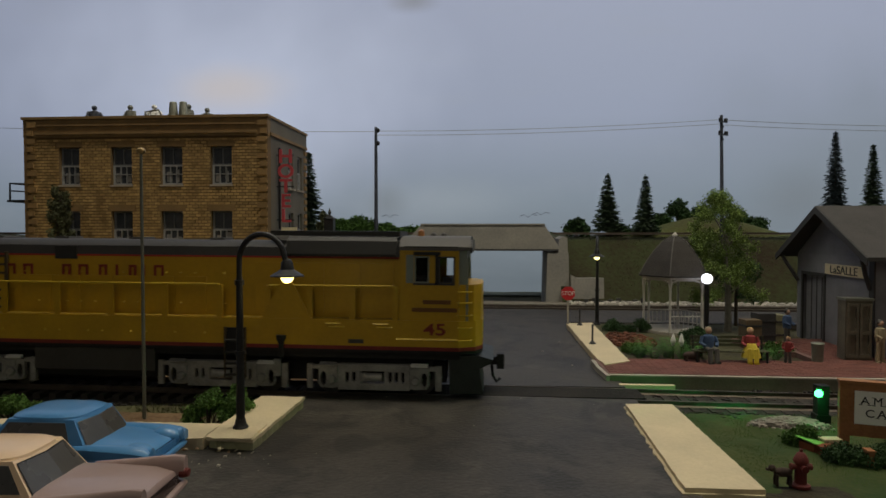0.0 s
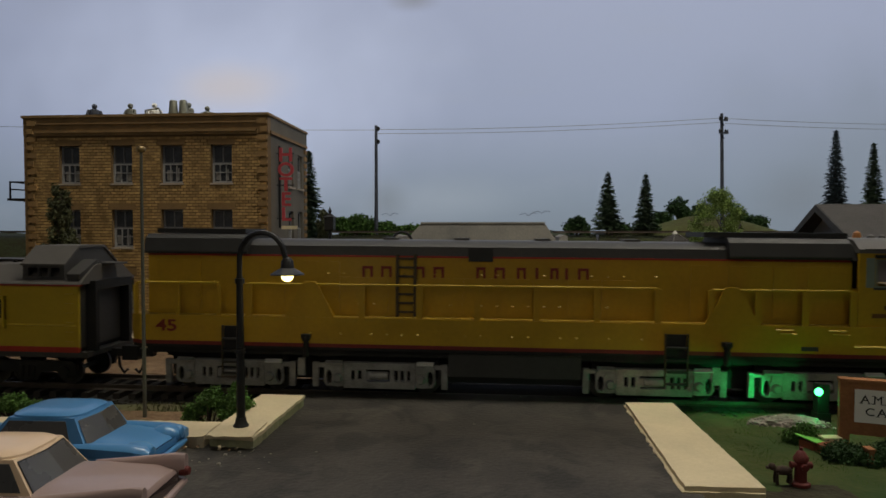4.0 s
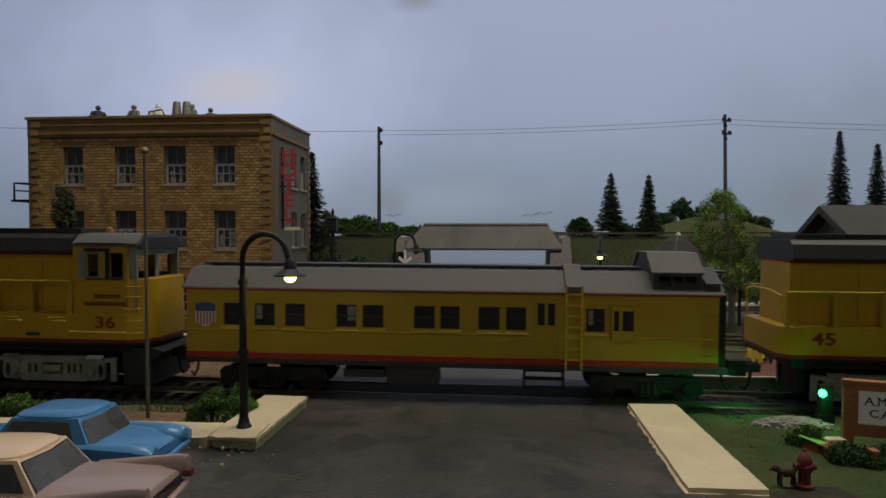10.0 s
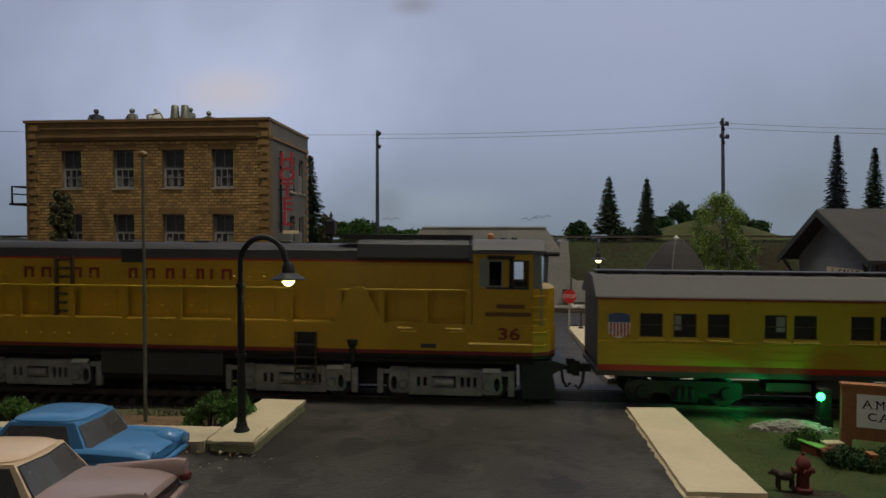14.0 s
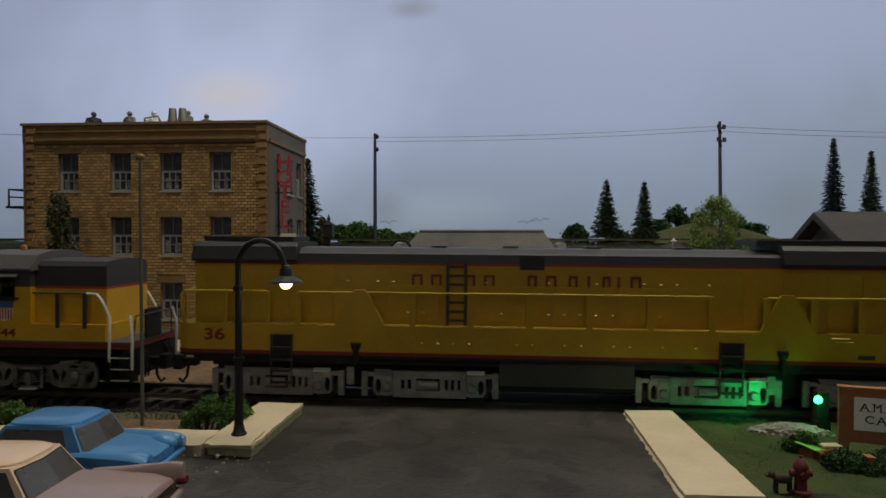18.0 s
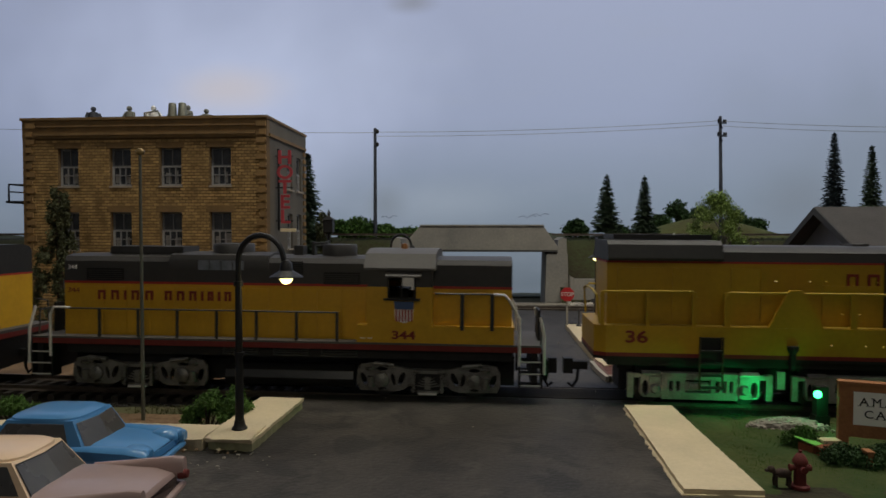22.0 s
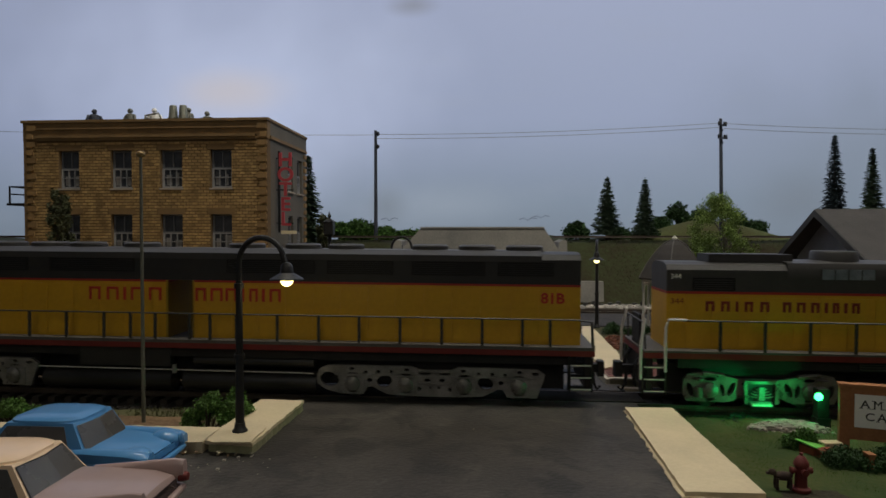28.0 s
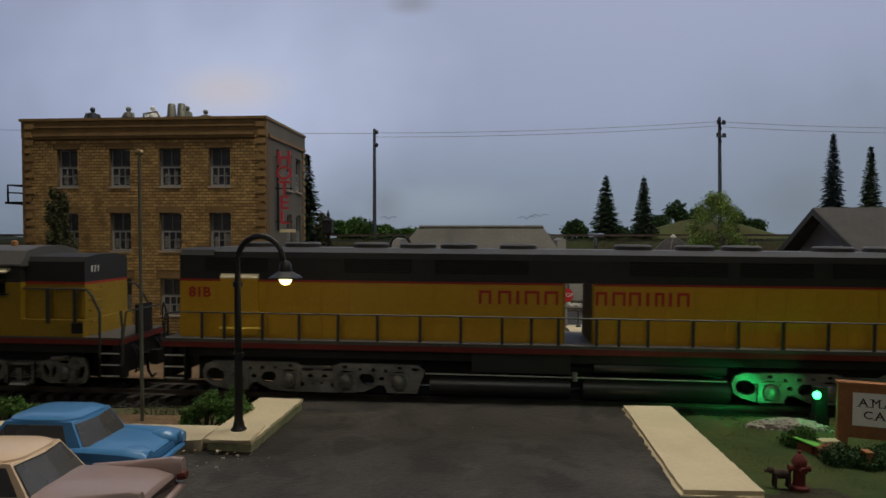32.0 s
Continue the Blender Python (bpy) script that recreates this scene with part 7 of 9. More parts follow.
# ---- figurines: plain one-piece shapes ----
def figure(label, at, rz, cloth, legs, sit=False, h=1.75, skirt=False, plain=None, wide=1.0, hair=None):
    bm = B()
    idx = []

    def mark(k):
        bm.faces.ensure_lookup_table()
        while len(idx) < len(bm.faces):
            idx.append(k)
    hip = 0.48 * h if not sit else 0.30 * h
    if sit:
        for s in (-1, 1):
            tube(bm, [(s * 0.09, 0, hip), (s * 0.11, -0.42, hip), (s * 0.11, -0.46, 0.05), (s * 0.11, -0.58, 0.03)], 0.085, 7)
    else:
        for s in (-1, 1):
            tube(bm, [(s * 0.09, 0, hip), (s * 0.11, -0.02, 0.25 * h), (s * 0.12, 0, 0.05), (s * 0.12, -0.14, 0.03)], 0.085, 7)
    if skirt:
        lathe(bm, [(0.34, hip - 0.32), (0.27, hip), (0.15, hip + 0.22)], 12, at=(0, -0.16, 0))
    mark(1)
    lathe(bm, [(0.17, hip - 0.05), (0.18, hip + 0.12), (0.2, hip + 0.36), (0.17, hip + 0.5), (0.06, hip + 0.56)], 10)
    for s in (-1, 1):
        tube(bm, [(s * 0.2, 0, hip + 0.47), (s * 0.27, -0.05, hip + 0.22), (s * 0.18, -0.24, hip + 0.12)], 0.06, 6)
    mark(0)
    ball(bm, (0, -0.01, hip + 0.69), 0.105, 0.115, 0.14)
    mark(2)
    if hair:
        ball(bm, (0, 0.025, hip + 0.735), 0.118, 0.115, 0.125)
        mark(3)
    for f, k in zip(bm.faces, idx):
        f.material_index = k
    bm.transform(Matrix.Diagonal((wide, wide, 1, 1)))
    ob = part("figurine", bm, [plain or cloth, plain or legs, plain or M_SKIN, plain or hair or M_SKIN], None, smooth=True)
    # recalculated normals keep the face order
    ob.matrix_basis = pose(at[0] * S, at[1] * S, at[2] * S, 0, 0, rz)
    return tagged(ob, label, "figurine")


figure("painted model figurine seated on the bench, blue top", (8.62, 4.62, 0.22), 5, M_CLOTHB, M_CLOTHG, sit=True, wide=1.2, hair=M_CLOTHT)
figure("painted model figurine seated on the bench, yellow skirt", (10.25, 4.62, 0.22), -8, M_CLOTHR, M_CLOTHY, sit=True, skirt=True, wide=1.1, hair=M_HAIR)
boy = figure("small painted figurine in red walking on the platform", (11.65, 4.5, 0.2), -30, M_CLOTHR, M_CLOTHG, h=1.5, hair=M_HAIR)
boy.scale = (0.68, 0.68, 0.68)
figure("painted figurine in a blue coat beside the trunks", (13.4, 8.6, 0.2), 40, M_CLOTHB, M_CLOTHG, h=1.75, hair=M_CLOTHG)
figure("painted figurine in tan standing by the station", (15.35, 4.9, 0.2), 20, M_CLOTHT, M_CLOTHT, h=1.8, hair=M_CLOTHG)
for x, y, rz, pl, s in ((-21.85, 12.1, 40, M_POLE, True), (-19.78, 12.1, -15, M_PALEFIG, True), (-18.42, 12.1, 30, M_WHITE, True), (-16.48, 12.1, -60, M_PALEFIG, True), (-15.95, 13.2, 0, M_PALEFIG, True)):
    f = figure("unpainted grey figurine on the hotel roof", (x, y, 11.02), rz, pl, pl, sit=s, h=1.5 if s else 1.5, plain=pl, wide=1.35)
    tagged(f, group="figurines on the roof")
for x in (-17.1, -16.55):
    t = thing("roof_can", (x, 11.6, 11.56), 0, "tapered pale metal can on the hotel roof", "can", "cans on the roof")
    bm = B()
    lathe(bm, [(0.25, 0.0), (0.19, 0.72), (0.16, 0.76), (0.0, 0.76)], 14)
    part("can_body", bm, M_CANMETAL, t, smooth=True)
    bm = B()
    lathe(bm, [(0.29, 0.0), (0.29, 0.08), (0.0, 0.08)], 14)
    part("can_rim", bm, M_CANMETAL, t, smooth=True)
for x, w, lab in ((-20.0, 0.7, "low pale table on the hotel roof"), (-16.9, 0.8, "grey crate table on the hotel roof")):
    t = thing("roof_table", (x, 11.6, 11.0), 0, lab, "table")
    bm = B()
    box(bm, -w, w, -0.3, 0.3, 0.45, 0.56)
    part("tabletop", bm, M_PALEFIG, t, bevel=0.02)
    for sx in (-1, 1):
        bm = B()
        box(bm, sx * w * 0.8 - 0.06, sx * w * 0.8 + 0.06, -0.25, 0.25, 0, 0.45)
        part("leg", bm, M_PALEFIG, t)
t = thing("roof_chair", (-18.3, 11.75, 11.0), 0, "white tubular chair on the hotel roof", "chair")
bm = B()
tube(bm, [(-0.45, 0, 0), (-0.45, 0, 0.85), (0.3, 0, 0.95), (0.42, 0, 0.7)], 0.05, 6)
tube(bm, [(0.42, 0, 0), (0.42, 0, 0.7)], 0.05, 6)
part("chair_frame", bm, M_PALEFIG, t)
bm = B()
box(bm, -0.42, 0.4, -0.2, 0.25, 0.38, 0.46)
part("seat", bm, M_WHITE, t, bevel=0.02)

# ---- bridge ----
br = thing("girder_bridge", (0, 0, 0), 0, "weathered grey concrete girder railway bridge over the street", "bridge")
for y0, y1 in ((28.0, 28.35), (31.6, 31.95)):
    bm = B()
    prism(bm, [(-7.05, 4.05), (4.98, 4.0), (4.98, 4.3), (3.92, 5.86), (-5.62, 5.86), (-7.05, 4.3)], "y", y0, y1)
    part("girder", bm, M_BRIDGE, br, "grey girder with sloped ends", bevel=0.02)
    bm = B()
    prism(bm, [(-5.66, 5.862), (3.96, 5.862), (3.92, 5.98), (-5.62, 5.98)], "y", y0 - 0.08, y1 + 0.05)
    part("girder_cap", bm, M_BRIDGE, br, "pale cap along the girder", bevel=0.015)
bm = B()
for k in range(9):
    x = -5.5 + k * 1.15
    box(bm, x, x + 0.05, 27.965, 27.998, 4.35, 5.84)
part("girder_rib", bm, M_BRIDGE, br, "thin upright ribs")
bm = B()
box(bm, -6.4, 4.98, 27.93, 32.0, 3.88, 4.02)
part("deck", bm, M_STATDARK, br, "dark underside of the deck")
for x0, x1, nm in ((4.05, 5.75, "abutment"), (-7.1, -5.6, "abutment")):
    bm = B()
    prism(bm, [(x0, -0.4), (x1 + 0.12, -0.4), (x1, 3.75), (x0 + 0.1, 3.75)], "y", 28.05, 33)
    part(nm, bm, M_BRIDGE, br, "tan concrete abutment", bevel=0.04)
for pts in ([(4.98, 3.752), (5.70, 3.752), (5.66, 4.9), (5.4, 5.0), (5.05, 4.8)], [(-7.9, 3.752), (-7.1, 3.752), (-7.15, 4.9), (-7.8, 5.0)]):
    bm = B()
    prism(bm, pts, "y", 28.1, 32)
    part("pilaster", bm, M_BRIDGE, br, "concrete pilaster", bevel=0.04)
bm = B()
prism(bm, [(5.88, -0.3), (8.35, -0.3), (8.3, 1.85), (6.3, 1.85), (5.86, 2.1)], "y", 27.3, 28.04)
part("wing_wall", bm, M_BRIDGE, br, "low wing wall", bevel=0.04)
bm = B()
for k in range(9):
    x = 6.2 + k * 0.6
    box(bm, x, x + 0.3, 26.9, 27.2, 0.05, 0.2 + 0.1 * (k % 3))
part("footing", bm, M_STATDARK, br)

# ---- utility poles and wires ----
def utility_pole(x, y, h, arms):
    t = thing("utility_pole", (x, y, 4.8), 0, "tall dark wooden utility pole with crossarms", "utility pole", "utility poles")
    bm = B()
    rod(bm, (0, 0, -0.4), (0, 0, h), 0.17, 0.12, 10)
    part("pole", bm, M_POLE, t)
    for z, w in arms:
        bm = B()
        box(bm, -w, w, -0.22, -0.1, z - 0.07, z + 0.07)
        prism(bm, [(-w * 0.6, z), (0.0, z - 0.5), (0.06, z - 0.42), (-w * 0.5, z)], "y", -0.2, -0.12)
        arm = part("crossarm", bm, M_POLE, t, bevel=0.01)
        bm = B()
        for sx in (-0.9, -0.45, 0.45, 0.9):
            lathe(bm, [(0.07, 0.0), (0.09, 0.12), (0.05, 0.22), (0.0, 0.23)], 8, at=(sx * w, -0.16, z + 0.07))
        part("insulators", bm, M_BLACK, arm)
    return t


p_r = utility_pole(18.85, 33, 10.1, [(9.55, 0.5), (8.5, 0.55)])
p_r.rotation_euler = (0, radians(-1.6), radians(35))
p_l = utility_pole(-10.05, 33, 9.5, [])
bm = B()
for z in (9.2, 8.1):
    ball(bm, (0.2, -0.1, z), 0.16, 0.14, 0.2)
    box(bm, 0, 0.3, -0.05, 0.05, z - 0.04, z + 0.04)
part("insulators", bm, M_BLACK, p_l)
p_x = utility_pole(50, 33, 10.0, [(9.5, 0.5)])
p_w = utility_pole(-52, 33, 9.0, [(8.5, 0.5)])
wires = thing("overhead_wires", (0, 0, 0), 0, "thin sagging overhead wires between the poles", "wires")


def wire(a, b, sag):
    bm = B()
    pts = []
    for k in range(17):
        f = k / 16
        p = Vector(a).lerp(Vector(b), f)
        pts.append((p.x, p.y, p.z - sag * 4 * f * (1 - f)))
    tube(bm, pts, 0.022, 4)
    part("wire", bm, M_PALEFIG, wires)


for dz in (0.0, 0.35):
    wire((-10.0, 32.9, 13.95 - dz), (18.7, 32.9, 14.55 - dz), 0.25)
wire((18.9, 32.9, 14.5), (50, 32.9, 13.9), 0.4)
wire((18.9, 32.9, 14.1), (50, 32.9, 13.5), 0.4)
wire((-10.1, 32.9, 13.9), (-52, 32.9, 14.9), 0.15)


# ---- lamps ----
def street_lamp(x, y, z, rz, lit=True, label="black gooseneck street lamp with a lit bell shade"):
    t = thing("street_lamp", (x, y, z), rz, label, "street lamp", "gooseneck street lamps")
    bm = B()
    lathe(bm, [(0.20, 0.0), (0.20, 0.08), (0.15, 0.14), (0.125, 0.28), (0.0, 0.28)], 14)
    part("base", bm, M_BLACK, t, "flared black base", smooth=True)
    bm = B()
    rod(bm, (0, 0, 0.25), (0, 0, 2.1), 0.115, 0.10, 10)
    lathe(bm, [(0.14, 1.95), (0.14, 2.05), (0.0, 2.06)], 10)
    rod(bm, (0, 0, 2.05), (0, 0, 3.95), 0.095, 0.085, 10)
    lathe(bm, [(0.125, 3.75), (0.125, 3.88), (0.0, 3.9)], 10)
    part("post", bm, M_BLACK, t, "black post", smooth=True)
    bm = B()
    pts = [(0, 0, 3.9)] + [(0.60 - 0.60 * math.cos(a), 0, 4.40 + 0.66 * math.sin(a)) for a in [math.pi * k / 14 for k in range(13)]] + [(1.24, 0, 4.32)]
    tube(bm, pts, 0.075, 8)
    part("gooseneck", bm, M_BLACK, t, "curved black arm", smooth=True)
    bm = B()
    lathe(bm, [(0.43, 3.98), (0.42, 4.01), (0.30, 4.08), (0.17, 4.16), (0.15, 4.34), (0.09, 4.42), (0.0, 4.44)], 18, at=(1.26, 0, 0))
    sh = part("shade", bm, M_BLACK, t, "black bell shade", smooth=True)
    bm = B()
    ball(bm, (1.26, 0, 3.96), 0.165, 0.165, 0.155, 14, 10)
    part("bulb", bm, M_BULB if lit else M_CARGLASS, sh, "glowing warm bulb" if lit else "unlit grey bulb", smooth=True)
    return t


street_lamp(-6.52, -5.78, 0.30, 0)
lamp_b = street_lamp(6.0, 15.9, 0.0, -100)
lamp_c = street_lamp(-5.98, 15.9, 0.2, 0, False, "unlit black gooseneck street lamp by the bridge")
t = thing("arrow_sign", (-5.33, 15.6, 3.45), 0, "white arrow sign pointing down", "sign")
bm = B()
box(bm, -0.07, 0.07, -0.03, 0.03, 0.25, 0.85)
part("arrow_shaft", bm, M_WHITE, t)
bm = B()
prism(bm, [(0, 0), (0.42, 0.32), (0.34, 0.46), (0, 0.2), (-0.34, 0.46), (-0.42, 0.32)], "y", -0.03, 0.03)
part("arrow_head", bm, M_WHITE, t)
bm = B()
rod(bm, (0, 0.05, 0.8), (0.0, 0.28, 1.35), 0.02)
part("hanger", bm, M_BLACK, t)

t = thing("globe_lamp", (10.88, 11.9, 0.0), 0, "black post lamp with a glowing white globe", "street lamp")
bm = B()
lathe(bm, [(0.2, 0.0), (0.18, 0.2), (0.12, 0.35), (0.0, 0.36)], 12)
part("base", bm, M_BLACK, t, smooth=True)
bm = B()
rod(bm, (0, 0, 0.3), (0, 0, 2.74), 0.125, 0.115, 10)
part("post", bm, M_BLACK, t, "black post", smooth=True)
bm = B()
ball(bm, (0, 0, 2.99), 0.265, 0.265, 0.265, 18, 14)
part("globe", bm, M_GLOBE, t, "glowing white globe", smooth=True)

t = thing("lantern_post", (-10.0, 17.0, 0.0), 0, "dark lantern post with a pointed finial", "street lamp")
bm = B()
rod(bm, (0, 0, 0), (0, 0, 5.4), 0.12, 0.1, 10)
part("post", bm, M_BLACK, t)
bm = B()
loft(bm, [[(sx * w, sy * w, z) for sx, sy in ((-1, -1), (1, -1), (1, 1), (-1, 1))] for w, z in ((0.18, 5.3), (0.28, 5.42), (0.28, 6.15), (0.33, 6.18), (0.06, 6.4))])
part("lantern", bm, M_BLACK, t, "dark lantern box", bevel=0.02)
bm = B()
lathe(bm, [(0.05, 6.38), (0.12, 6.55), (0.06, 6.68), (0.0, 6.85)], 10)
part("finial", bm, M_BLACK, t, smooth=True)

t = thing("flagpole", (-10.12, -4.0, -0.3), 0, "slim dull metal flagpole with a brass ball", "flagpole")
bm = B()
rod(bm, (0, 0, 0), (0, 0, 7.95), 0.06, 0.04, 8)
part("pole", bm, M_DULLPOLE, t, smooth=True)
bm = B()
ball(bm, (0, 0, 8.05), 0.13, 0.13, 0.10, 12, 8)
part("ball", bm, M_BRASS, t, "dull brass ball", smooth=True)
bm = B()
lathe(bm, [(0.14, 0.0), (0.10, 0.12), (0.06, 0.2), (0.0, 0.2)], 10)
part("foot", bm, M_DULLPOLE, t)

# ---- gazebo ----
gz = thing("gazebo", (9.84, 14.0, 0.0), 0, "white six-sided gazebo with a grey shingled bell roof", "gazebo")
corners = [(math.cos(radians(8 + 60 * k)), math.sin(radians(8 + 60 * k))) for k in range(6)]
bm = B()
prism(bm, [(x * 1.9, y * 1.9) for x, y in corners], "z", -0.3, 0.12)
part("floor_deck", bm, M_GREYCON, gz, "low six-sided floor", bevel=0.02)
bm = B()
loft(bm, [[(x * r_, y * r_, z) for x, y in corners] for r_, z in ((1.94, 3.0), (1.96, 3.06), (1.78, 3.40), (1.52, 3.85), (1.16, 4.35), (0.68, 4.85), (0.12, 5.16))])
part("roof", bm, M_GAZROOF, gz, "dark grey bell-shaped roof")
for k in range(6):
    bm = B()
    pts = [(corners[k][0] * r_, corners[k][1] * r_, z + 0.02) for r_, z in ((1.96, 3.06), (1.78, 3.40), (1.52, 3.85), (1.16, 4.35), (0.68, 4.85), (0.12, 5.16))]
    tube(bm, pts, 0.03, 5)
    part("hip_ridge", bm, M_ROOFGREY, gz)
bm = B()
lathe(bm, [(0.14, 5.12), (0.16, 5.2), (0.08, 5.3), (0.0, 5.38)], 10)
part("finial", bm, M_GAZEBO, gz, smooth=True)
bm = B()
loft(bm, [[(x * r_, y * r_, z) for x, y in corners] for r_, z in ((1.66, 2.86), (1.80, 2.86), (1.80, 2.998), (1.66, 2.998))])
part("eave_beam", bm, M_GAZEBO, gz, "white eave beam")
for k in range(6):
    x, y = corners[k][0] * 1.70, corners[k][1] * 1.70
    bm = B()
    lathe(bm, [(0.09, 0.1), (0.09, 0.5), (0.06, 0.6), (0.06, 1.3), (0.085, 1.4), (0.06, 1.5), (0.06, 2.4), (0.1, 2.6), (0.1, 2.87), (0.0, 2.88)], 8, at=(x, y, 0))
    part("post", bm, M_GAZEBO, gz, "turned white post", smooth=True)
    x2, y2 = corners[(k + 1) % 6][0] * 1.70, corners[(k + 1) % 6][1] * 1.70
    bm = B()
    tube(bm, [(x, y, 2.7), (x * 0.75 + x2 * 0.25, y * 0.75 + y2 * 0.25, 2.84), (x * 0.25 + x2 * 0.75, y * 0.25 + y2 * 0.75, 2.84), (x2, y2, 2.7)], 0.05, 5)
    part("arch_brace", bm, M_GAZEBO, gz)
    if k not in (4, 1, 0):
        continue
    bm = B()
    rod(bm, (x, y, 0.95), (x2, y2, 0.95), 0.035, seg=6)
    rod(bm, (x, y, 0.3), (x2, y2, 0.3), 0.03, seg=6)
    for j in range(1, 7):
        f = j / 7
        px, py = x + (x2 - x) * f, y + (y2 - y) * f
        rod(bm, (px, py, 0.3), (px, py, 0.95), 0.022, seg=5)
    part("railing", bm, M_GAZEBO, gz, "white baluster railing")

# ---- station ----
st = thing("station_house", (0, 0, 0), 0, "dark grey wooden station house with a gable roof", "building")
SX, SY0, SY1 = 15.62, 6.05, 12.55
bm = B()
wall_holes(bm, SY0, SY1, 0.0, 4.3, 0, 0.25, [(9.75, 12.0, 0.0, 3.38)])
bm.transform(Matrix(((0, 1, 0, SX), (1, 0, 0, 0), (0, 0, 1, 0), (0, 0, 0, 1))))
part("gable_wall", bm, M_STATION, st, "grey board gable wall")
bm = B()
prism(bm, [(SY0, 4.302), (SY1, 4.302), (9.3, 6.42)], "x", SX, SX + 0.25)
part("gable", bm, M_STATION, st, "grey gable triangle")
bm = B()
wall_holes(bm, SX, 34, 0.0, 4.3, SY0 - 0.25, SY0 - 0.002, [(18.2, 19.6, 0.0, 2.6), (21, 22.4, 1.1, 3.0)])
box(bm, SX + 0.25, 34, SY1 - 0.25, SY1, 0, 4.3)
part("long_wall", bm, M_STATION, st, "grey board long walls")
for s in (-1, 1):
    bm = B()
    yc, zr = 9.25, 6.60
    ye, ze = (5.0, 4.38) if s < 0 else (13.35, 4.25)
    prism(bm, [(yc, zr), (ye, ze), (ye, ze - 0.16), (yc, zr - 0.18)], "x", 14.9, 36)
    part("roof_slope", bm, M_SHINGLE, st, "grey shingle roof slope", bevel=0.01)
    bm = B()
    prism(bm, [(yc, zr - 0.02), (ye, ze - 0.02), (ye, ze - 0.34), (yc, zr - 0.36)], "x", 14.84, 14.898)
    part("bargeboard", bm, M_STATDARK, st, "dark bargeboard")
for y, z in ((5.6, 4.3), (12.9, 4.2)):
    e = 1 if y < 9 else -1
    bm = B()
    tube(bm, [(15.6, y + e * 0.5, z - 1.3), (15.3, y + e * 0.3, z - 0.7), (15.0, y, z - 0.05)], 0.09, 6)
    part("eave_bracket", bm, M_STATDARK, st, "dark eave bracket")
bm = B()
wall_holes(bm, 9.7, 12.05, 0.0, 3.43, 0, 0.08, [(9.85, 11.9, 0.0, 3.28)])
bm.transform(Matrix(((0, 1, 0, SX - 0.05), (1, 0, 0, 0), (0, 0, 1, 0), (0, 0, 0, 1))))
part("door_frame", bm, M_STATDARK, st, "dark door frame")
bm = B()
box(bm, SX + 0.15, SX + 0.22, 9.85, 11.9, 0.0, 3.28)
d = part("freight_door", bm, M_STATION, st, "grey sliding freight door")
bm = B()
for y in (10.3, 10.8, 11.3):
    box(bm, SX + 0.12, SX + 0.149, y, y + 0.05, 0.1, 3.2)
part("door_batten", bm, M_STATDARK, d)
bm = B()
box(bm, SX + 0.3, 33.8, 9.0, 9.1, 0, 4.2)
part("inner_wall", bm, M_STATDARK, st)
bm = B()
box(bm, SX - 0.04, SX + 0.02, SY0 - 0.27, SY0 + 0.1, 0, 4.3)
part("corner_board", bm, M_STATDARK, st, "dark corner board")
sg = thing("station_sign", (SX - 0.06, 8.02, 3.67), 0, "cream station name board with dark letters", "sign")
bm = B()
box(bm, -0.04, 0.03, -1.60, 1.60, -0.24, 0.24)
part("board", bm, M_CREAM, sg, bevel=0.01)
words("letters", "LaSALLE", 0.52, M_STATDARK, sg, (-0.05, 0, -0.02), rz=-90, label="dark serif letters", squeeze=1.25)

# ---- on and behind the platform ----
def bench(x, y, z, rz):
    t = thing("park_bench", (x, y, z), rz, "dark green slatted park bench", "bench", "benches on the platform")
    for k in range(4):
        bm = B()
        box(bm, -1.45, 1.45, -0.42 + k * 0.13, -0.32 + k * 0.13, 0.42, 0.46)
        part("seat_slat", bm, M_BENCH, t)
    for k in range(3):
        bm = B()
        box(bm, -1.45, 1.45, 0.12 + k * 0.04, 0.16 + k * 0.04, 0.58 + k * 0.15, 0.69 + k * 0.15)
        part("back_slat", bm, M_BENCH, t)
    for sx in (-1.35, 1.35):
        bm = B()
        tube(bm, [(sx, -0.42, 0), (sx, -0.40, 0.42), (sx, 0.1, 0.42), (sx, 0.24, 1.0)], 0.045, 6)
        tube(bm, [(sx, 0.2, 0), (sx, 0.1, 0.42)], 0.045, 6)
        part("bench_frame", bm, M_BLACK, t)
    return t


M_BENCH = mat("bench_green", (0.085, 0.088, 0.045), 0.7, var=0.3, scale=2)
bench(9.45, 4.75, 0.20, 0)
t = thing("toy_dog", (7.95, 4.55, 0.2), 0, "small brown dog figure lying by the bench", "dog figure")
bm = B()
ball(bm, (0, 0, 0.24), 0.34, 0.16, 0.17)
for sx in (-0.2, 0.2):
    for sy in (-0.09, 0.09):
        rod(bm, (sx, sy, 0.2), (sx * 1.15, sy, 0.0), 0.05)
part("torso", bm, M_DOG, t, smooth=True)
bm = B()
ball(bm, (0.36, 0, 0.42), 0.13, 0.1, 0.11)
box(bm, 0.42, 0.56, -0.05, 0.05, 0.36, 0.42)
part("head", bm, M_DOG, t, smooth=True)
t = thing("trash_can", (12.95, 4.85, 0.2), 0, "grey ribbed metal trash can with a pale rim", "trash can")
bm = B()
lathe(bm, [(0.20, 0), (0.215, 0.35), (0.225, 0.68), (0.0, 0.68)], 16)
part("can_body", bm, M_CANMETAL, t, smooth=True)
bm = B()
lathe(bm, [(0.25, 0.682), (0.25, 0.74), (0.21, 0.78), (0.0, 0.78)], 16)
part("rim", bm, M_CANMETAL, t, smooth=True)
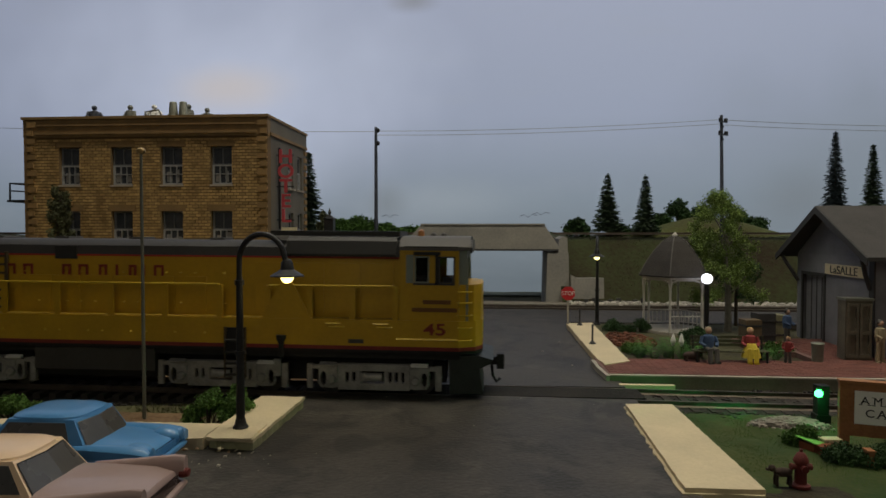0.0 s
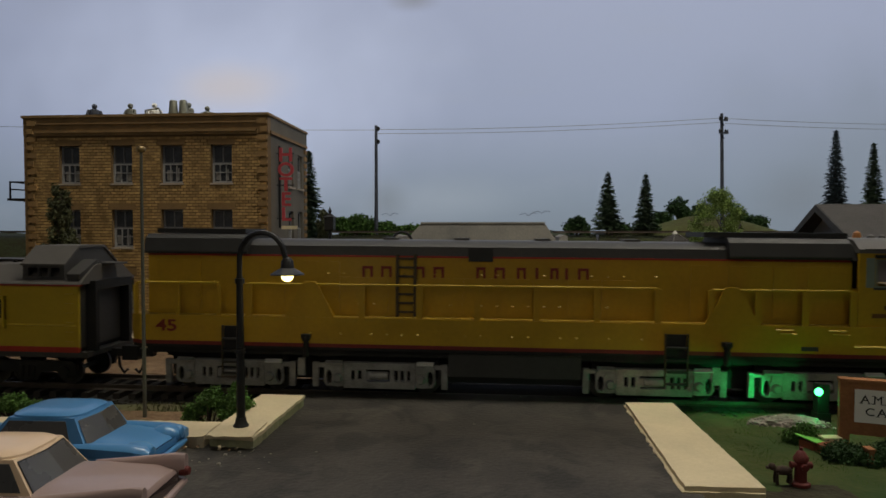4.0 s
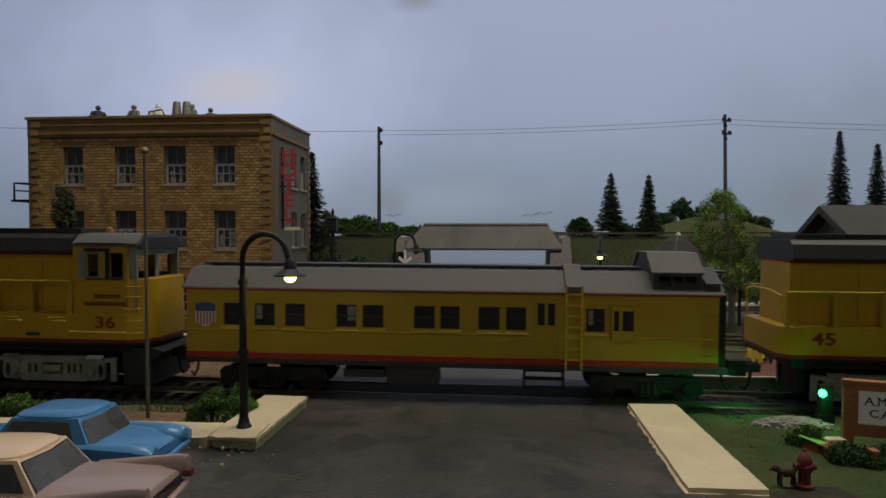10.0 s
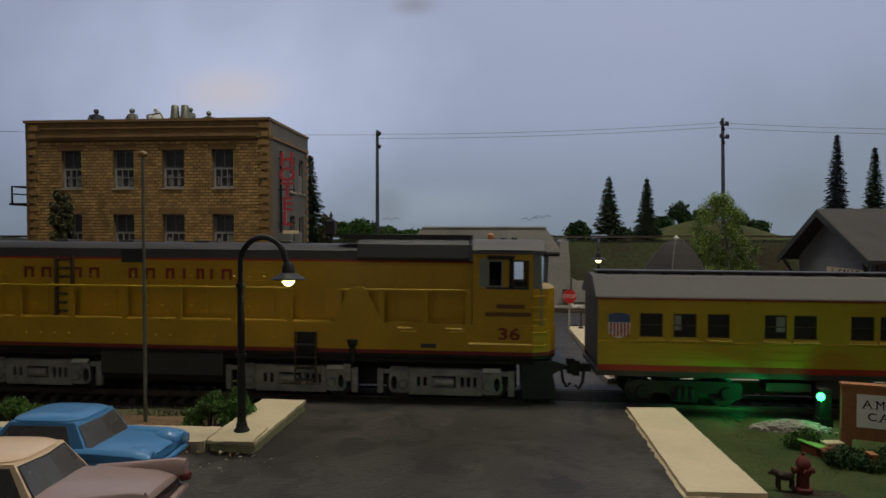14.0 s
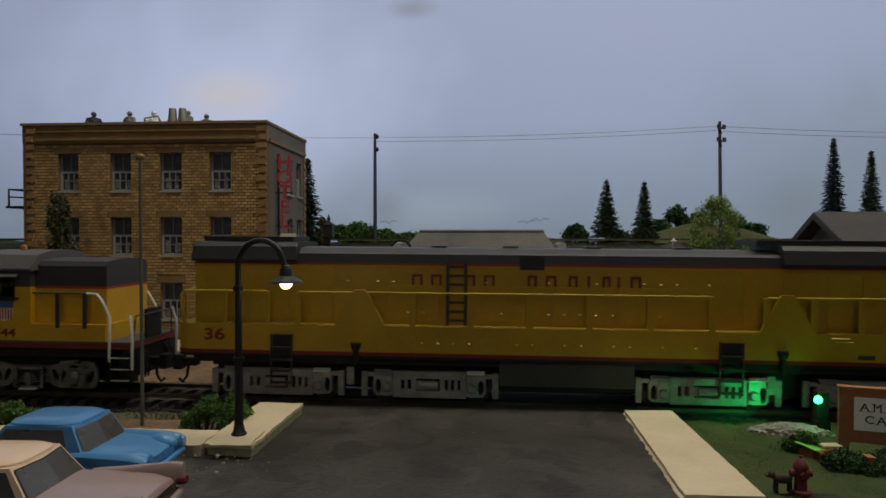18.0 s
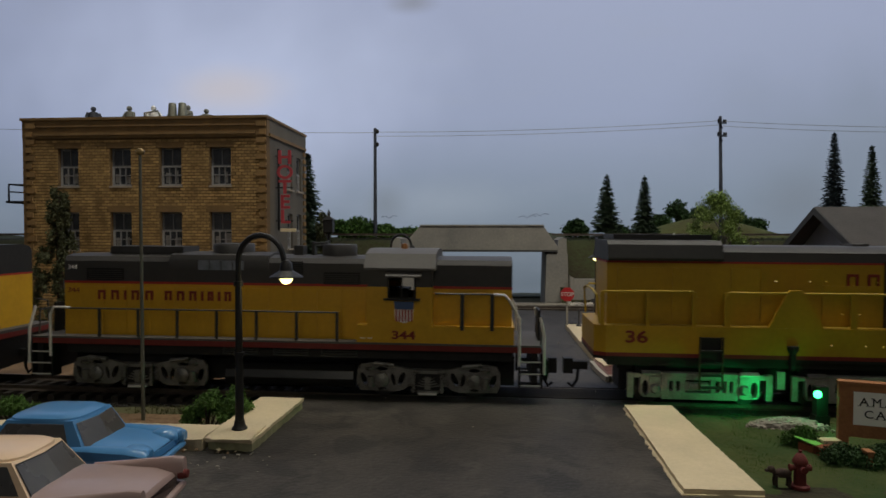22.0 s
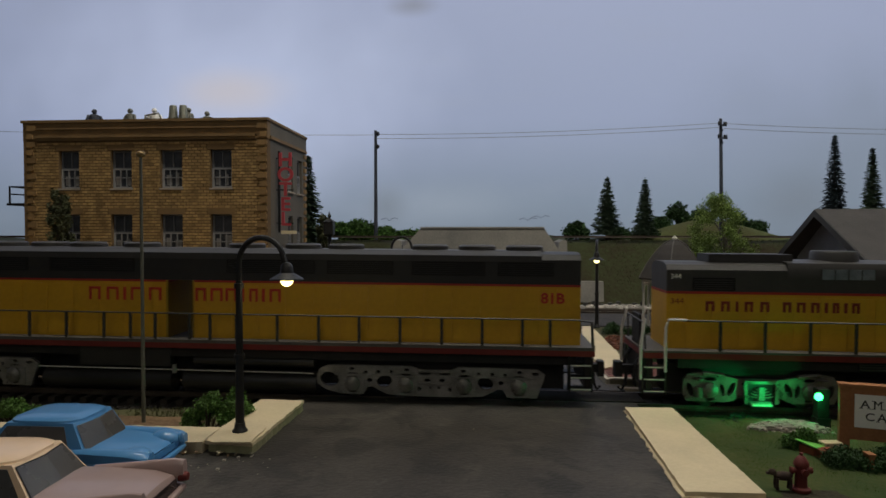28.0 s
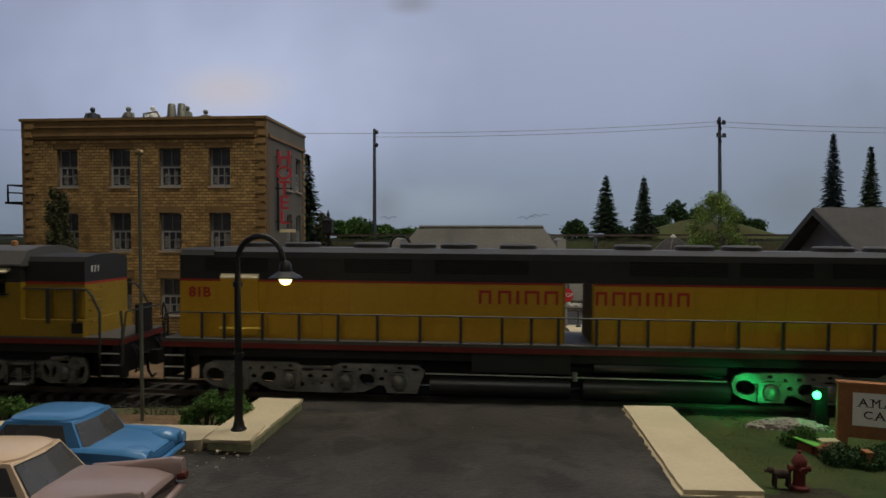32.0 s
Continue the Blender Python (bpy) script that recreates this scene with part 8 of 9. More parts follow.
t = thing("wall_cabinet", (14.72, 5.55, 0.2), 0, "tall weathered grey-brown wooden cabinet on the platform", "cabinet")
bm = B()
box(bm, -0.52, 0.52, -0.30, 0.30, 0, 2.42)
part("body", bm, M_CABINET, t, bevel=0.02)
bm = B()
box(bm, -0.56, 0.56, -0.36, 0.34, 2.42, 2.52)
part("top", bm, M_CANMETAL, t, "pale top board", bevel=0.02)
for a, b in ((-0.48, -0.02), (0.02, 0.48)):
    bm = B()
    wall_holes(bm, a, b, 0.12, 2.32, -0.36, -0.302, [(a + 0.1, b - 0.1, 0.25, 1.05), (a + 0.1, b - 0.1, 1.2, 2.18)])
    part("door", bm, M_CABINET, t, "panelled door", bevel=0.01)
for x, y, w, h, m, lab in ((12.0, 9.2, 0.38, 1.1, M_CRATE, "pale brown upright travel trunk"), (12.75, 9.6, 0.42, 1.35, M_STATDARK, "dark upright travel trunk on platform"), (13.45, 9.9, 0.34, 1.25, M_STAINED, "pale olive crate on the platform"), (-7.35, 14.2, 0.42, 1.5, M_STATDARK, "dark square bin on the far pavement")):
    t = thing("trunk", (x, y, 0.2), 8, lab, "trunk")
    bm = B()
    box(bm, -w, w, -0.35, 0.35, 0, h)
    part("body", bm, m, t, bevel=0.04)
    bm = B()
    for z in (0.25 * h, 0.75 * h):
        box(bm, -w - 0.02, w + 0.02, -0.37, 0.37, z - 0.04, z + 0.04)
    part("strap", bm, M_STATDARK, t)
t = thing("trash_can", (-6.25, 10.9, 0.25), 0, "pale concrete litter bin on the pavement", "trash can")
bm = B()
lathe(bm, [(0.26, 0), (0.33, 0.85), (0.33, 0.92), (0.27, 0.93), (0.25, 0.7), (0.0, 0.7)], 14)
part("can_body", bm, M_GREYCON, t, smooth=True)
t = thing("stop_sign", (4.14, 14.2, 0.25), 0, "red octagonal stop sign on a pale post", "stop sign")
bm = B()
box(bm, -0.05, 0.05, -0.03, 0.03, 0, 1.95)
part("post", bm, M_GREYCON, t)
bm = B()
prism(bm, [(math.cos(radians(22.5 + 45 * k)) * 0.40, 1.72 + math.sin(radians(22.5 + 45 * k)) * 0.40) for k in range(8)], "y", -0.07, -0.032)
pl = part("plate", bm, M_STOPRED, t, "red plate", bevel=0.005)
words("letters", "STOP", 0.30, M_WHITE, pl, (0, -0.075, 1.72), label="white letters")
for x, y, z, h in ((4.55, 8.0, 0.25, 0.85), (4.75, 13.9, 0.25, 0.85), (-6.05, 5.6, 0.25, 1.15), (-5.75, 11.6, 0.25, 1.2)):
    t = thing("bollard_post", (x, y, z), 0, "thin grey post on a small round foot", "post", "posts on the pavements")
    bm = B()
    rod(bm, (0, 0, 0), (0, 0, h), 0.045, seg=8)
    ball(bm, (0, 0, h), 0.06)
    part("post", bm, M_HARGREY, t, smooth=True)
    bm = B()
    lathe(bm, [(0.16, 0), (0.14, 0.06), (0.06, 0.14), (0.0, 0.15)], 12)
    part("foot", bm, M_HARGREY, t, smooth=True)
# flower bed
bm = B()
r = random.Random(21)
for k in range(500):
    x, y = r.uniform(5.6, 8.0), r.uniform(8.2, 12.8)
    if (x - 6.7) ** 2 / 1.2 + (y - 10.4) ** 2 / 4.5 < 1.1:
        s = r.uniform(0.04, 0.1)
        box(bm, x - s, x + s, y - s, y + s, 0.0, r.uniform(0.05, 0.16))
tagged(part("bark_mulch", bm, M_MULCH), "red-orange bark chips in the flower bed", "mulch", kind="stuff")
for x in (7.62, 7.96):
    t = thing("white_flower", (x, 6.0, 0.1), 0, "tall white pointed flower spike", "flower", "white flowers")
    bm = B()
    lathe(bm, [(0.02, 0.42), (0.10, 0.58), (0.11, 0.70), (0.05, 0.92), (0.0, 1.0)], 8)
    part("bloom", bm, M_WHITE, t, "white pointed bloom", smooth=True)
    bm = B()
    rod(bm, (0, 0, -0.2), (0, 0, 0.7), 0.03)
    part("stem", bm, M_BUSH, t)



def fern(x, y, z, reach, seed):
    """A clump of arching fronds with a row of leaflets on each side."""
    q = random.Random(seed)
    t = thing("fern", (x, y, z), 0, "green fern with arching fronds behind the platform", "fern", "ferns behind the platform")
    for half, tag in ((0, "lower fronds"), (1, "upper fronds")):
        bm = B()
        for k in range(26):
            a, ln = q.random() * 6.283, reach * q.uniform(0.6, 1.1)
            up = reach * (q.uniform(0.5, 0.9) if half == 0 else q.uniform(0.9, 1.4))
            for i in range(1, 10):
                f = i / 9
                p = Vector((math.cos(a) * ln * f, math.sin(a) * ln * f, up * math.sin(f * 2.2)))
                d = Vector((math.cos(a), math.sin(a), 0.2))
                for sd in (-1, 1):
                    w = Vector((-math.sin(a) * sd, math.cos(a) * sd, -0.25)) * reach * 0.20 * (1.1 - f)
                    bm.faces.new([bm.verts.new(p), bm.verts.new(p + w * 0.6 + d * 0.04), bm.verts.new(p + w + d * 0.08), bm.verts.new(p + w * 0.5 - d * 0.02)])
        part("fronds", bm, M_FERN, t, tag)
    return t


for k, (x, y, rr) in enumerate([(6.15, 5.7, 0.5), (6.75, 5.6, 0.62), (7.35, 5.9, 0.66), (7.9, 5.7, 0.55), (8.4, 6.1, 0.6), (6.5, 6.6, 0.6), (7.7, 6.9, 0.6), (8.9, 6.6, 0.5), (11.2, 5.6, 0.5), (11.8, 5.9, 0.5)]):
    fern(x, y, -0.02, rr, 400 + k)

# ---- signal, cafe sign, hydrant, rubble ----
t = thing("dwarf_signal", (9.72, -2.2, -0.3), 0, "low black dwarf railway signal lit green", "railway signal")
bm = B()
box(bm, -0.26, 0.14, -0.18, 0.18, 0.0, 0.35)
box(bm, -0.22, 0.10, -0.15, 0.15, 0.35, 1.20)
part("housing", bm, M_BLACKPL, t, "black housing", bevel=0.04)
bm = B()
ball(bm, (-0.24, -0.22, 1.0), 0.115, 0.09, 0.115, 14, 10)
part("lens", bm, M_GREEN, t, "glowing green lens", smooth=True)

cs = thing("cafe_sign", (8.97, -4.5, -0.28), -16, "brown wooden cafe sign with a white board", "sign")
for x in (0.0, 3.16):
    bm = B()
    box(bm, x, x + 0.24, -0.11, 0.11, 0, 1.80)
    part("post", bm, M_WOOD, cs, "brown square post", bevel=0.025)
bm = B()
box(bm, -0.02, 3.42, -0.15, 0.15, 1.802, 1.88)
part("top_rail", bm, M_WOOD, cs, "brown top rail", bevel=0.02)
bm = B()
box(bm, 0.242, 3.158, -0.10, 0.10, 0.45, 1.80)
part("panel", bm, M_WOOD, cs, "brown panel", bevel=0.02)
bm = B()
box(bm, 0.33, 3.05, -0.13, -0.102, 0.78, 1.63)
bd = part("board", bm, M_BOARD, cs, "white board", bevel=0.005)
for ch, x, z in (("A", 0.56, 1.38), ("M", 0.84, 1.38), ("A", 1.12, 1.38), ("C", 0.67, 1.06), ("A", 0.93, 1.06)):
    words("letter", ch, 0.28, M_BLACKPL, bd, (x, -0.135, z), label="dark serif letter", squeeze=0.95 if ch == "M" else 1.1)
    if ch != "C":
        bm = B()
        for sx in (-0.095, 0.095):
            box(bm, x + sx - 0.042, x + sx + 0.042, -0.14, -0.131, z - 0.106, z - 0.092)
            if ch == "M":
                box(bm, x + sx - 0.042, x + sx + 0.022, -0.14, -0.131, z + 0.092, z + 0.106)
        part("serif", bm, M_BLACKPL, bd)

t = thing("fire_hydrant", (6.78, -7.25, -0.2), 0, "small dark red fire hydrant on the grass", "fire hydrant")
bm = B()
lathe(bm, [(0.27, 0.0), (0.27, 0.08), (0.17, 0.12), (0.165, 0.72), (0.21, 0.74), (0.21, 0.82), (0.17, 0.9), (0.11, 1.0), (0.05, 1.04), (0.05, 1.12), (0.0, 1.13)], 16)
part("barrel", bm, M_HYDRANT, t, smooth=True)
for sx, ax in ((1, "x"), (-1, "x"), (-1, "y")):
    bm = B()
    lathe(bm, [(0.08, 0.14), (0.08, 0.24), (0.10, 0.245), (0.10, 0.30), (0.0, 0.31)] if sx > 0 else [(0.0, -0.31), (0.10, -0.30), (0.10, -0.245), (0.08, -0.24), (0.08, -0.14)], 12, at=(0, 0, 0.6), axis=ax)
    part("cap", bm, M_HYDRANT, t, smooth=True)
t.scale = (0.75, 0.75, 0.75)
t = thing("toy_dog", (6.42, -7.2, -0.2), 0, "dark brown dog figure beside the hydrant", "dog figure")
bm = B()
ball(bm, (0, 0, 0.48), 0.34, 0.16, 0.17)
part("torso", bm, M_DOG, t, smooth=True)
for sx in (-0.22, 0.22):
    for sy in (-0.09, 0.09):
        bm = B()
        tube(bm, [(sx, sy, 0.42), (sx * 1.1, sy, 0.2), (sx, sy, 0.0)], 0.055, 6)
        part("leg", bm, M_DOG, t, smooth=True)
bm = B()
ball(bm, (-0.38, -0.02, 0.62), 0.14, 0.12, 0.13)
box(bm, -0.58, -0.42, -0.07, 0.05, 0.54, 0.62)
part("head", bm, M_DOG, t, smooth=True)
bm = B()
tube(bm, [(0.3, 0, 0.55), (0.45, 0, 0.72), (0.42, 0, 0.85)], 0.035, 5)
part("tail", bm, M_DOG, t)

t.scale = (0.62, 0.62, 0.62)
stones = thing("rubble_heap", (8.55, -2.55, -0.33), 0, "heap of pale grey rubble stones by the signal", "rubble")
r = random.Random(31)
bm = B()
bmesh.ops.create_icosphere(bm, subdivisions=4, radius=1.0)
for v in bm.verts:
    k = 1 + 0.18 * noise.noise(v.co * 6) + 0.12 * noise.noise(v.co * 15)
    v.co = Vector((v.co.x * 1.05 * k, v.co.y * 0.42 * k, v.co.z * 0.30 * k + 0.06))
part("gravel_core", bm, M_RUBBLE, stones, "fine pale gravel under the stones")
meshes = []
for k in range(8):
    bm = B()
    bmesh.ops.create_icosphere(bm, subdivisions=1, radius=0.075)
    for v in bm.verts:
        v.co *= r.uniform(0.7, 1.25)
        v.co.z *= 0.75
    ob = part("stone", bm, M_RUBBLE, stones, at=(r.uniform(-0.9, 0.9), r.uniform(-0.35, 0.35), 0.12))
    meshes.append(ob.data)
for k in range(260):
    x, y = r.gauss(0, 0.6), r.gauss(0, 0.25)
    if abs(x) > 1.25 or abs(y) > 0.6:
        continue
    ob = new("stone", r.choice(meshes))
    ob.parent = stones
    h = max(0, 0.32 * (1 - abs(x) / 1.3) * (1 - abs(y) / 0.7))
    ob.matrix_basis = pose(x * S, y * S, (0.1 + h * r.random()) * S, r.uniform(0, 360), r.uniform(0, 360), 0) @ Matrix.Scale(r.uniform(0.4, 1.0), 4)
t = thing("loose_panel", (8.22, -4.62, 0.0), 30, "small pale panel on a terracotta block, coloured as lit green", "panel")
bm = B()
box(bm, -0.21, 0.21, -0.30, 0.30, -0.012, 0.012)
bm.transform(pose(0, 0, 0.02, 6, 8, 0))
# green here stands for signal light falling on the panel
part("panel", bm, M_GREENLIT, t, bevel=0.004)
bm = B()
box(bm, -0.16, 0.14, -0.20, 0.20, -0.24, -0.035)
part("block", bm, M_FLOWER, t, "terracotta block under the panel", bevel=0.01)
for x, y, w, h, rz, m, lab in ((8.72, -4.62, 0.22, 0.26, 5, M_CREAM, "small tan planter box"), (8.50, -4.95, 0.26, 0.18, 10, M_FLOWER, "small terracotta planter box"), (9.05, -5.75, 0.07, 0.36, 0, M_WOOD, "small brown post among the shrubs")):
    t = thing("planter_box", (x, y, -0.22), rz, lab, "planter")
    bm = B()
    box(bm, -w, w, -0.12, 0.12, 0, h)
    part("body", bm, m, t, bevel=0.02)
    bm = B()
    box(bm, -w - 0.02, w + 0.02, -0.14, 0.14, h + 0.002, h + 0.04)
    part("rim", bm, m, t)


# ---- cars ----
def car(x, y, rz, paint, roof_paint, label, fins, cab=0.6):
    t = thing("car", (x, y, 0.0), rz, label, "car", "parked cars")
    bm = B()
    rings = []
    prof = [(-2.62, 0.72, 0.40, 0.62), (-2.55, 0.86, 0.32, 0.72), (-2.2, 0.93, 0.26, 0.80), (-1.2, 0.96, 0.24, 0.85), (0.0, 0.96, 0.24, 0.86), (0.9, 0.96, 0.24, 0.86), (1.7, 0.95, 0.26, 0.82), (2.3, 0.92, 0.30, 0.75), (2.55, 0.86, 0.34, 0.67), (2.64, 0.72, 0.40, 0.58)]
    for px, w, zb, zt in prof:
        half = [(w * 0.80, zb), (w * 0.97, zb + 0.10), (w, zb + 0.28), (w * 0.985, zt - 0.16), (w * 0.93, zt - 0.04), (w * 0.78, zt + 0.015), (w * 0.45, zt + 0.045), (0.0, zt + 0.06)]
        rings.append([(px, yy, zz) for yy, zz in half] + [(px, -yy, zz) for yy, zz in half[::-1][1:]])
    loft(bm, rings)
    part("body", bm, paint, t, smooth=True)
    for s in (-1, 1):
        bm = B()
        if fins:
            st = [(-2.72, 0.10, 0.62, 1.00), (-2.5, 0.11, 0.64, 1.02), (-1.7, 0.10, 0.70, 0.93), (-0.9, 0.08, 0.76, 0.85)]
        else:
            st = [(0.6, 0.06, 0.76, 0.86), (1.4, 0.13, 0.66, 0.91), (2.3, 0.16, 0.54, 0.89), (2.62, 0.15, 0.50, 0.84), (2.74, 0.10, 0.54, 0.76)]
        rr = []
        for px, w, z0, z1 in st:
            yc = s * (0.96 - w - 0.01)
            rr.append([(px, yc + w * a, z0 + (z1 - z0) * b) for a, b in ((-1, 0), (-1, 0.7), (-0.5, 0.95), (0, 1), (0.5, 0.95), (1, 0.7), (1, 0))])
        loft(bm, rr)
        part("fin" if fins else "fender", bm, paint, t, "raised fin" if fins else "raised front fender", smooth=True)
    # cabin: a painted shell with inset panes
    za, zb = 0.80, 1.40
    low = (-1.55 + cab, 0.74 + cab, 0.87)
    top = (-1.08 + cab, 0.40 + cab, 0.70) if not fins else (-1.12 + cab, 0.36 + cab, 0.70)

    def ring(f, grow=0.0):
        a, b, w = (p + (q - p) * f for p, q in zip(low, top))
        return [(a - grow, -w - grow), (b + grow, -w - grow), (b + 0.10 + grow, 0), (b + grow, w + grow), (a - grow, w + grow), (a - 0.10 - grow, 0)], za + (zb - za) * f
    bm = B()
    loft(bm, [[(px, py, z) for px, py in pts] for pts, z in (ring(0), ring(0.5), ring(1))])
    part("cabin", bm, roof_paint, t, "painted cabin pillars", bevel=0.05, seg=2, smooth=True)

    def pane(cells, f0, f1, grow, m, nm, label):
        """A glass strip over cells (corner, next corner, share from, share to) of the shell."""
        bm = B()
        for ca, cb, s0, s1 in cells:
            vs = []
            for f, sh in ((f0, s0), (f0, s1), (f1, s1), (f1, s0)):
                pts, z = ring(f, grow)
                p, q = pts[ca], pts[cb]
                vs.append((p[0] + (q[0] - p[0]) * sh, p[1] + (q[1] - p[1]) * sh, z))
            loft(bm, [vs, [(px * 0.97 + (low[0] + low[1]) * 0.015, py * 0.95, z) for px, py, z in vs]])
        bmesh.ops.remove_doubles(bm, verts=bm.verts, dist=0.002)
        part(nm, bm, m, t, label)
    ends = ([(1, 2, 0.10, 1.0), (2, 3, 0.0, 0.90)], [(4, 5, 0.10, 1.0), (5, 0, 0.0, 0.90)])
    for cells in ends:
        if fins:
            pane([(a, b, x0 - 0.035 if x0 else 0.0, x1 + 0.035 if x1 < 1 else 1.0) for a, b, x0, x1 in cells], 0.08, 0.93, 0.012, M_BLACKPL, "window_seal", "black rubber window seal")
        pane(cells, 0.11, 0.90, 0.02, M_CARGLASS, "window_glass", "grey smoked window")
    for a, b in ((0, 1), (3, 4)):
        pane([(a, b, 0.07, 0.86) if a == 0 else (a, b, 0.14, 0.93)], 0.14, 0.90, 0.02, M_CARGLASS, "side_glass", "dark side window")
    bm = B()
    rr = []
    for z, k in ((1.33, 0.90), (1.385, 0.975), (1.44, 0.955), (1.485, 0.84), (1.512, 0.62), (1.525, 0.3)):
        xc, lx, ly = (top[0] + top[1]) / 2, ((top[1] - top[0]) / 2 + 0.10) * k, 0.73 * k
        rr.append([(xc + lx * math.copysign(abs(math.cos(a)) ** 0.5, math.cos(a)), ly * math.copysign(abs(math.sin(a)) ** 0.5, math.sin(a)), z) for a in [2 * math.pi * q / 28 for q in range(28)]])
    loft(bm, rr)
    part("roof", bm, roof_paint, t, "rounded roof", smooth=True)
    if not fins:
        for s in (-1, 1):
            bm = B()
            ball(bm, (2.36, s * 0.62, 0.66), 0.36, 0.30, 0.24, 16, 12)
            part("headlight_bulge", bm, paint, t, "rounded headlight housing", smooth=True)
    for s in (-1, 1):
        for px in (-1.65, 1.6):
            bm = B()
            lathe(bm, [(0.0, -0.1), (0.22, -0.1), (0.33, -0.08), (0.34, 0.0), (0.33, 0.08), (0.22, 0.1), (0.0, 0.1)], 18, at=(px, s * 0.84, 0.34), axis="y")
            wh = part("wheel", bm, M_TYRE, t, "black tyre", smooth=True)
            bm = B()
            lathe(bm, [(0.0, -0.13), (0.19, -0.11), (0.2, 0.11), (0.0, 0.13)], 14, at=(px, s * 0.84, 0.34), axis="y")
            part("hubcap", bm, M_CHROME, wh, smooth=True)
    for px, d in ((2.66, 1), (-2.66, -1)):
        bm = B()
        tube(bm, [(px - d * 0.35, -0.98, 0.45), (px + d * 0.02, -0.85, 0.45), (px + d * 0.08, 0, 0.45), (px + d * 0.02, 0.85, 0.45), (px - d * 0.35, 0.98, 0.45)], 0.07, 8)
        part("bumper", bm, paint, t, smooth=True)
    for s in (-1, 1):
        bm = B()
        if fins:
            lathe(bm, [(0.0, -0.1), (0.08, -0.09), (0.10, 0.0), (0.10, 0.08), (0.0, 0.1)], 12, at=(-2.70, s * 0.83, 0.66), axis="x")
            part("tail_light", bm, M_HYDRANT, t, "round red tail light", smooth=True)
        else:
            lathe(bm, [(0.0, -0.06), (0.12, -0.04), (0.12, 0.02), (0.0, 0.05)], 14, at=(2.70, s * 0.68, 0.70), axis="x")
            part("headlight", bm, paint, t, "round headlight", smooth=True)
    bm = B()
    box(bm, 2.60, 2.66, -0.5, 0.5, 0.52, 0.66)
    part("grille", bm, paint, t)
    bm = B()
    for s in (-1, 1):
        rod(bm, (-2.3, s * 0.965, 0.62), (2.3, s * 0.965, 0.62), 0.018, seg=5)
    part("side_trim", bm, paint, t)
    return t


car(-9.95, -8.2, 1, M_BLUE, M_BLUE, "blue two-door model car of the fifties", False)
car(-8.75, -10.65, 183, M_PINK, M_TAN, "mauve finned model car with a tan roof", True, 0.8)


# ---- ground cover ----
def tufts(name, n, place, size, material, label, category, seed):
    r = random.Random(seed)
    verts, faces = [], []
    made = 0
    while made < n:
        p = place(r)
        if p is None:
            continue
        made += 1
        for _ in range(3):
            a = r.random() * 6.283
            h = size * r.uniform(0.5, 1.3)
            w = size * 0.22
            dx, dy = math.cos(a), math.sin(a)
            lx, ly = r.uniform(-0.5, 0.5) * h, r.uniform(-0.5, 0.5) * h
            k = len(verts)
            verts += [((p[0] - dx * w) * S, (p[1] - dy * w) * S, (p[2] - 0.03) * S), ((p[0] + dx * w) * S, (p[1] + dy * w) * S, (p[2] - 0.03) * S), ((p[0] + lx) * S, (p[1] + ly) * S, (p[2] + h) * S)]
            faces.append((k, k + 1, k + 2))
    me = bpy.data.meshes.new(name)
    me.from_pydata(verts, [], faces)
    me.materials.append(material)
    return tagged(new(name, me), label, category, kind="stuff")


def mound(name, pts, zc, z0, material, label, seed):
    """A low uneven sheet of ground over a rectangle."""
    x0, x1, y0, y1 = pts
    bm = B()
    nx, ny = max(6, int((x1 - x0) / 0.3)), max(6, int((y1 - y0) / 0.3))
    rows_ = []
    for j in range(ny + 1):
        row = []
        for i in range(nx + 1):
            x, y = x0 + (x1 - x0) * i / nx, y0 + (y1 - y0) * j / ny
            edge = min(i, nx - i, j, ny - j)
            h = z0 if edge == 0 else zc + 0.07 * noise.noise(Vector((x * 1.3, y * 1.3, seed)))
            row.append(bm.verts.new((x, y, h)))
        rows_.append(row)
    for a, b in zip(rows_, rows_[1:]):
        for i in range(nx):
            bm.faces.new((a[i], a[i + 1], b[i + 1], b[i]))
    return structure(name, bm, material, label, smooth=True)


mound("lawn", (5.2, 40, -14, -1.25), -0.22, -0.5, M_LAWN, "green lawn ground cover", 1)
mound("verge", (-45, -7.0, -5.5, -1.7), -0.20, -0.5, M_VERGESOIL, "brown and green verge", 2)
mound("dirt_patch", (-11.9, -8.5, -5.3, -3.0), -0.04, -0.4, M_DIRT, "bare reddish dirt patch", 3)
mound("bare_soil", (5.3, 16, -14, -6.9), -0.205, -0.5, M_SOIL, "bare brown soil by the hydrant", 6)
mound("dirt_strip", (-45, -6.6, 1.75, 6.5), -0.18, -0.5, M_DIRT, "bare reddish dirt beyond the tracks", 5)
mound("garden", (5.4, 16.0, 5.0, 16.9), -0.02, -0.4, M_EARTH, "garden soil behind the platform", 4)


def lawn_spot(r):
    x, y = r.uniform(5.35, 14), r.uniform(-12, -1.35)
    f = noise.noise(Vector((x * 0.7, y * 0.7, 3))) + (0.75 if y > -6.4 else -0.1 if y > -7.6 else -0.45)
    return (x, y, -0.2) if f > r.uniform(-0.2, 0.5) else None


def verge_spot(r):
    x, y = r.uniform(-24, -7.3), r.uniform(-5.2, -1.9)
    if -11.4 < x < -8.8 and y < -3.4:
        return None
    return (x, y, -0.18) if noise.noise(Vector((x * 0.8, y * 0.8, 9))) > r.uniform(-0.5, 0.4) else None


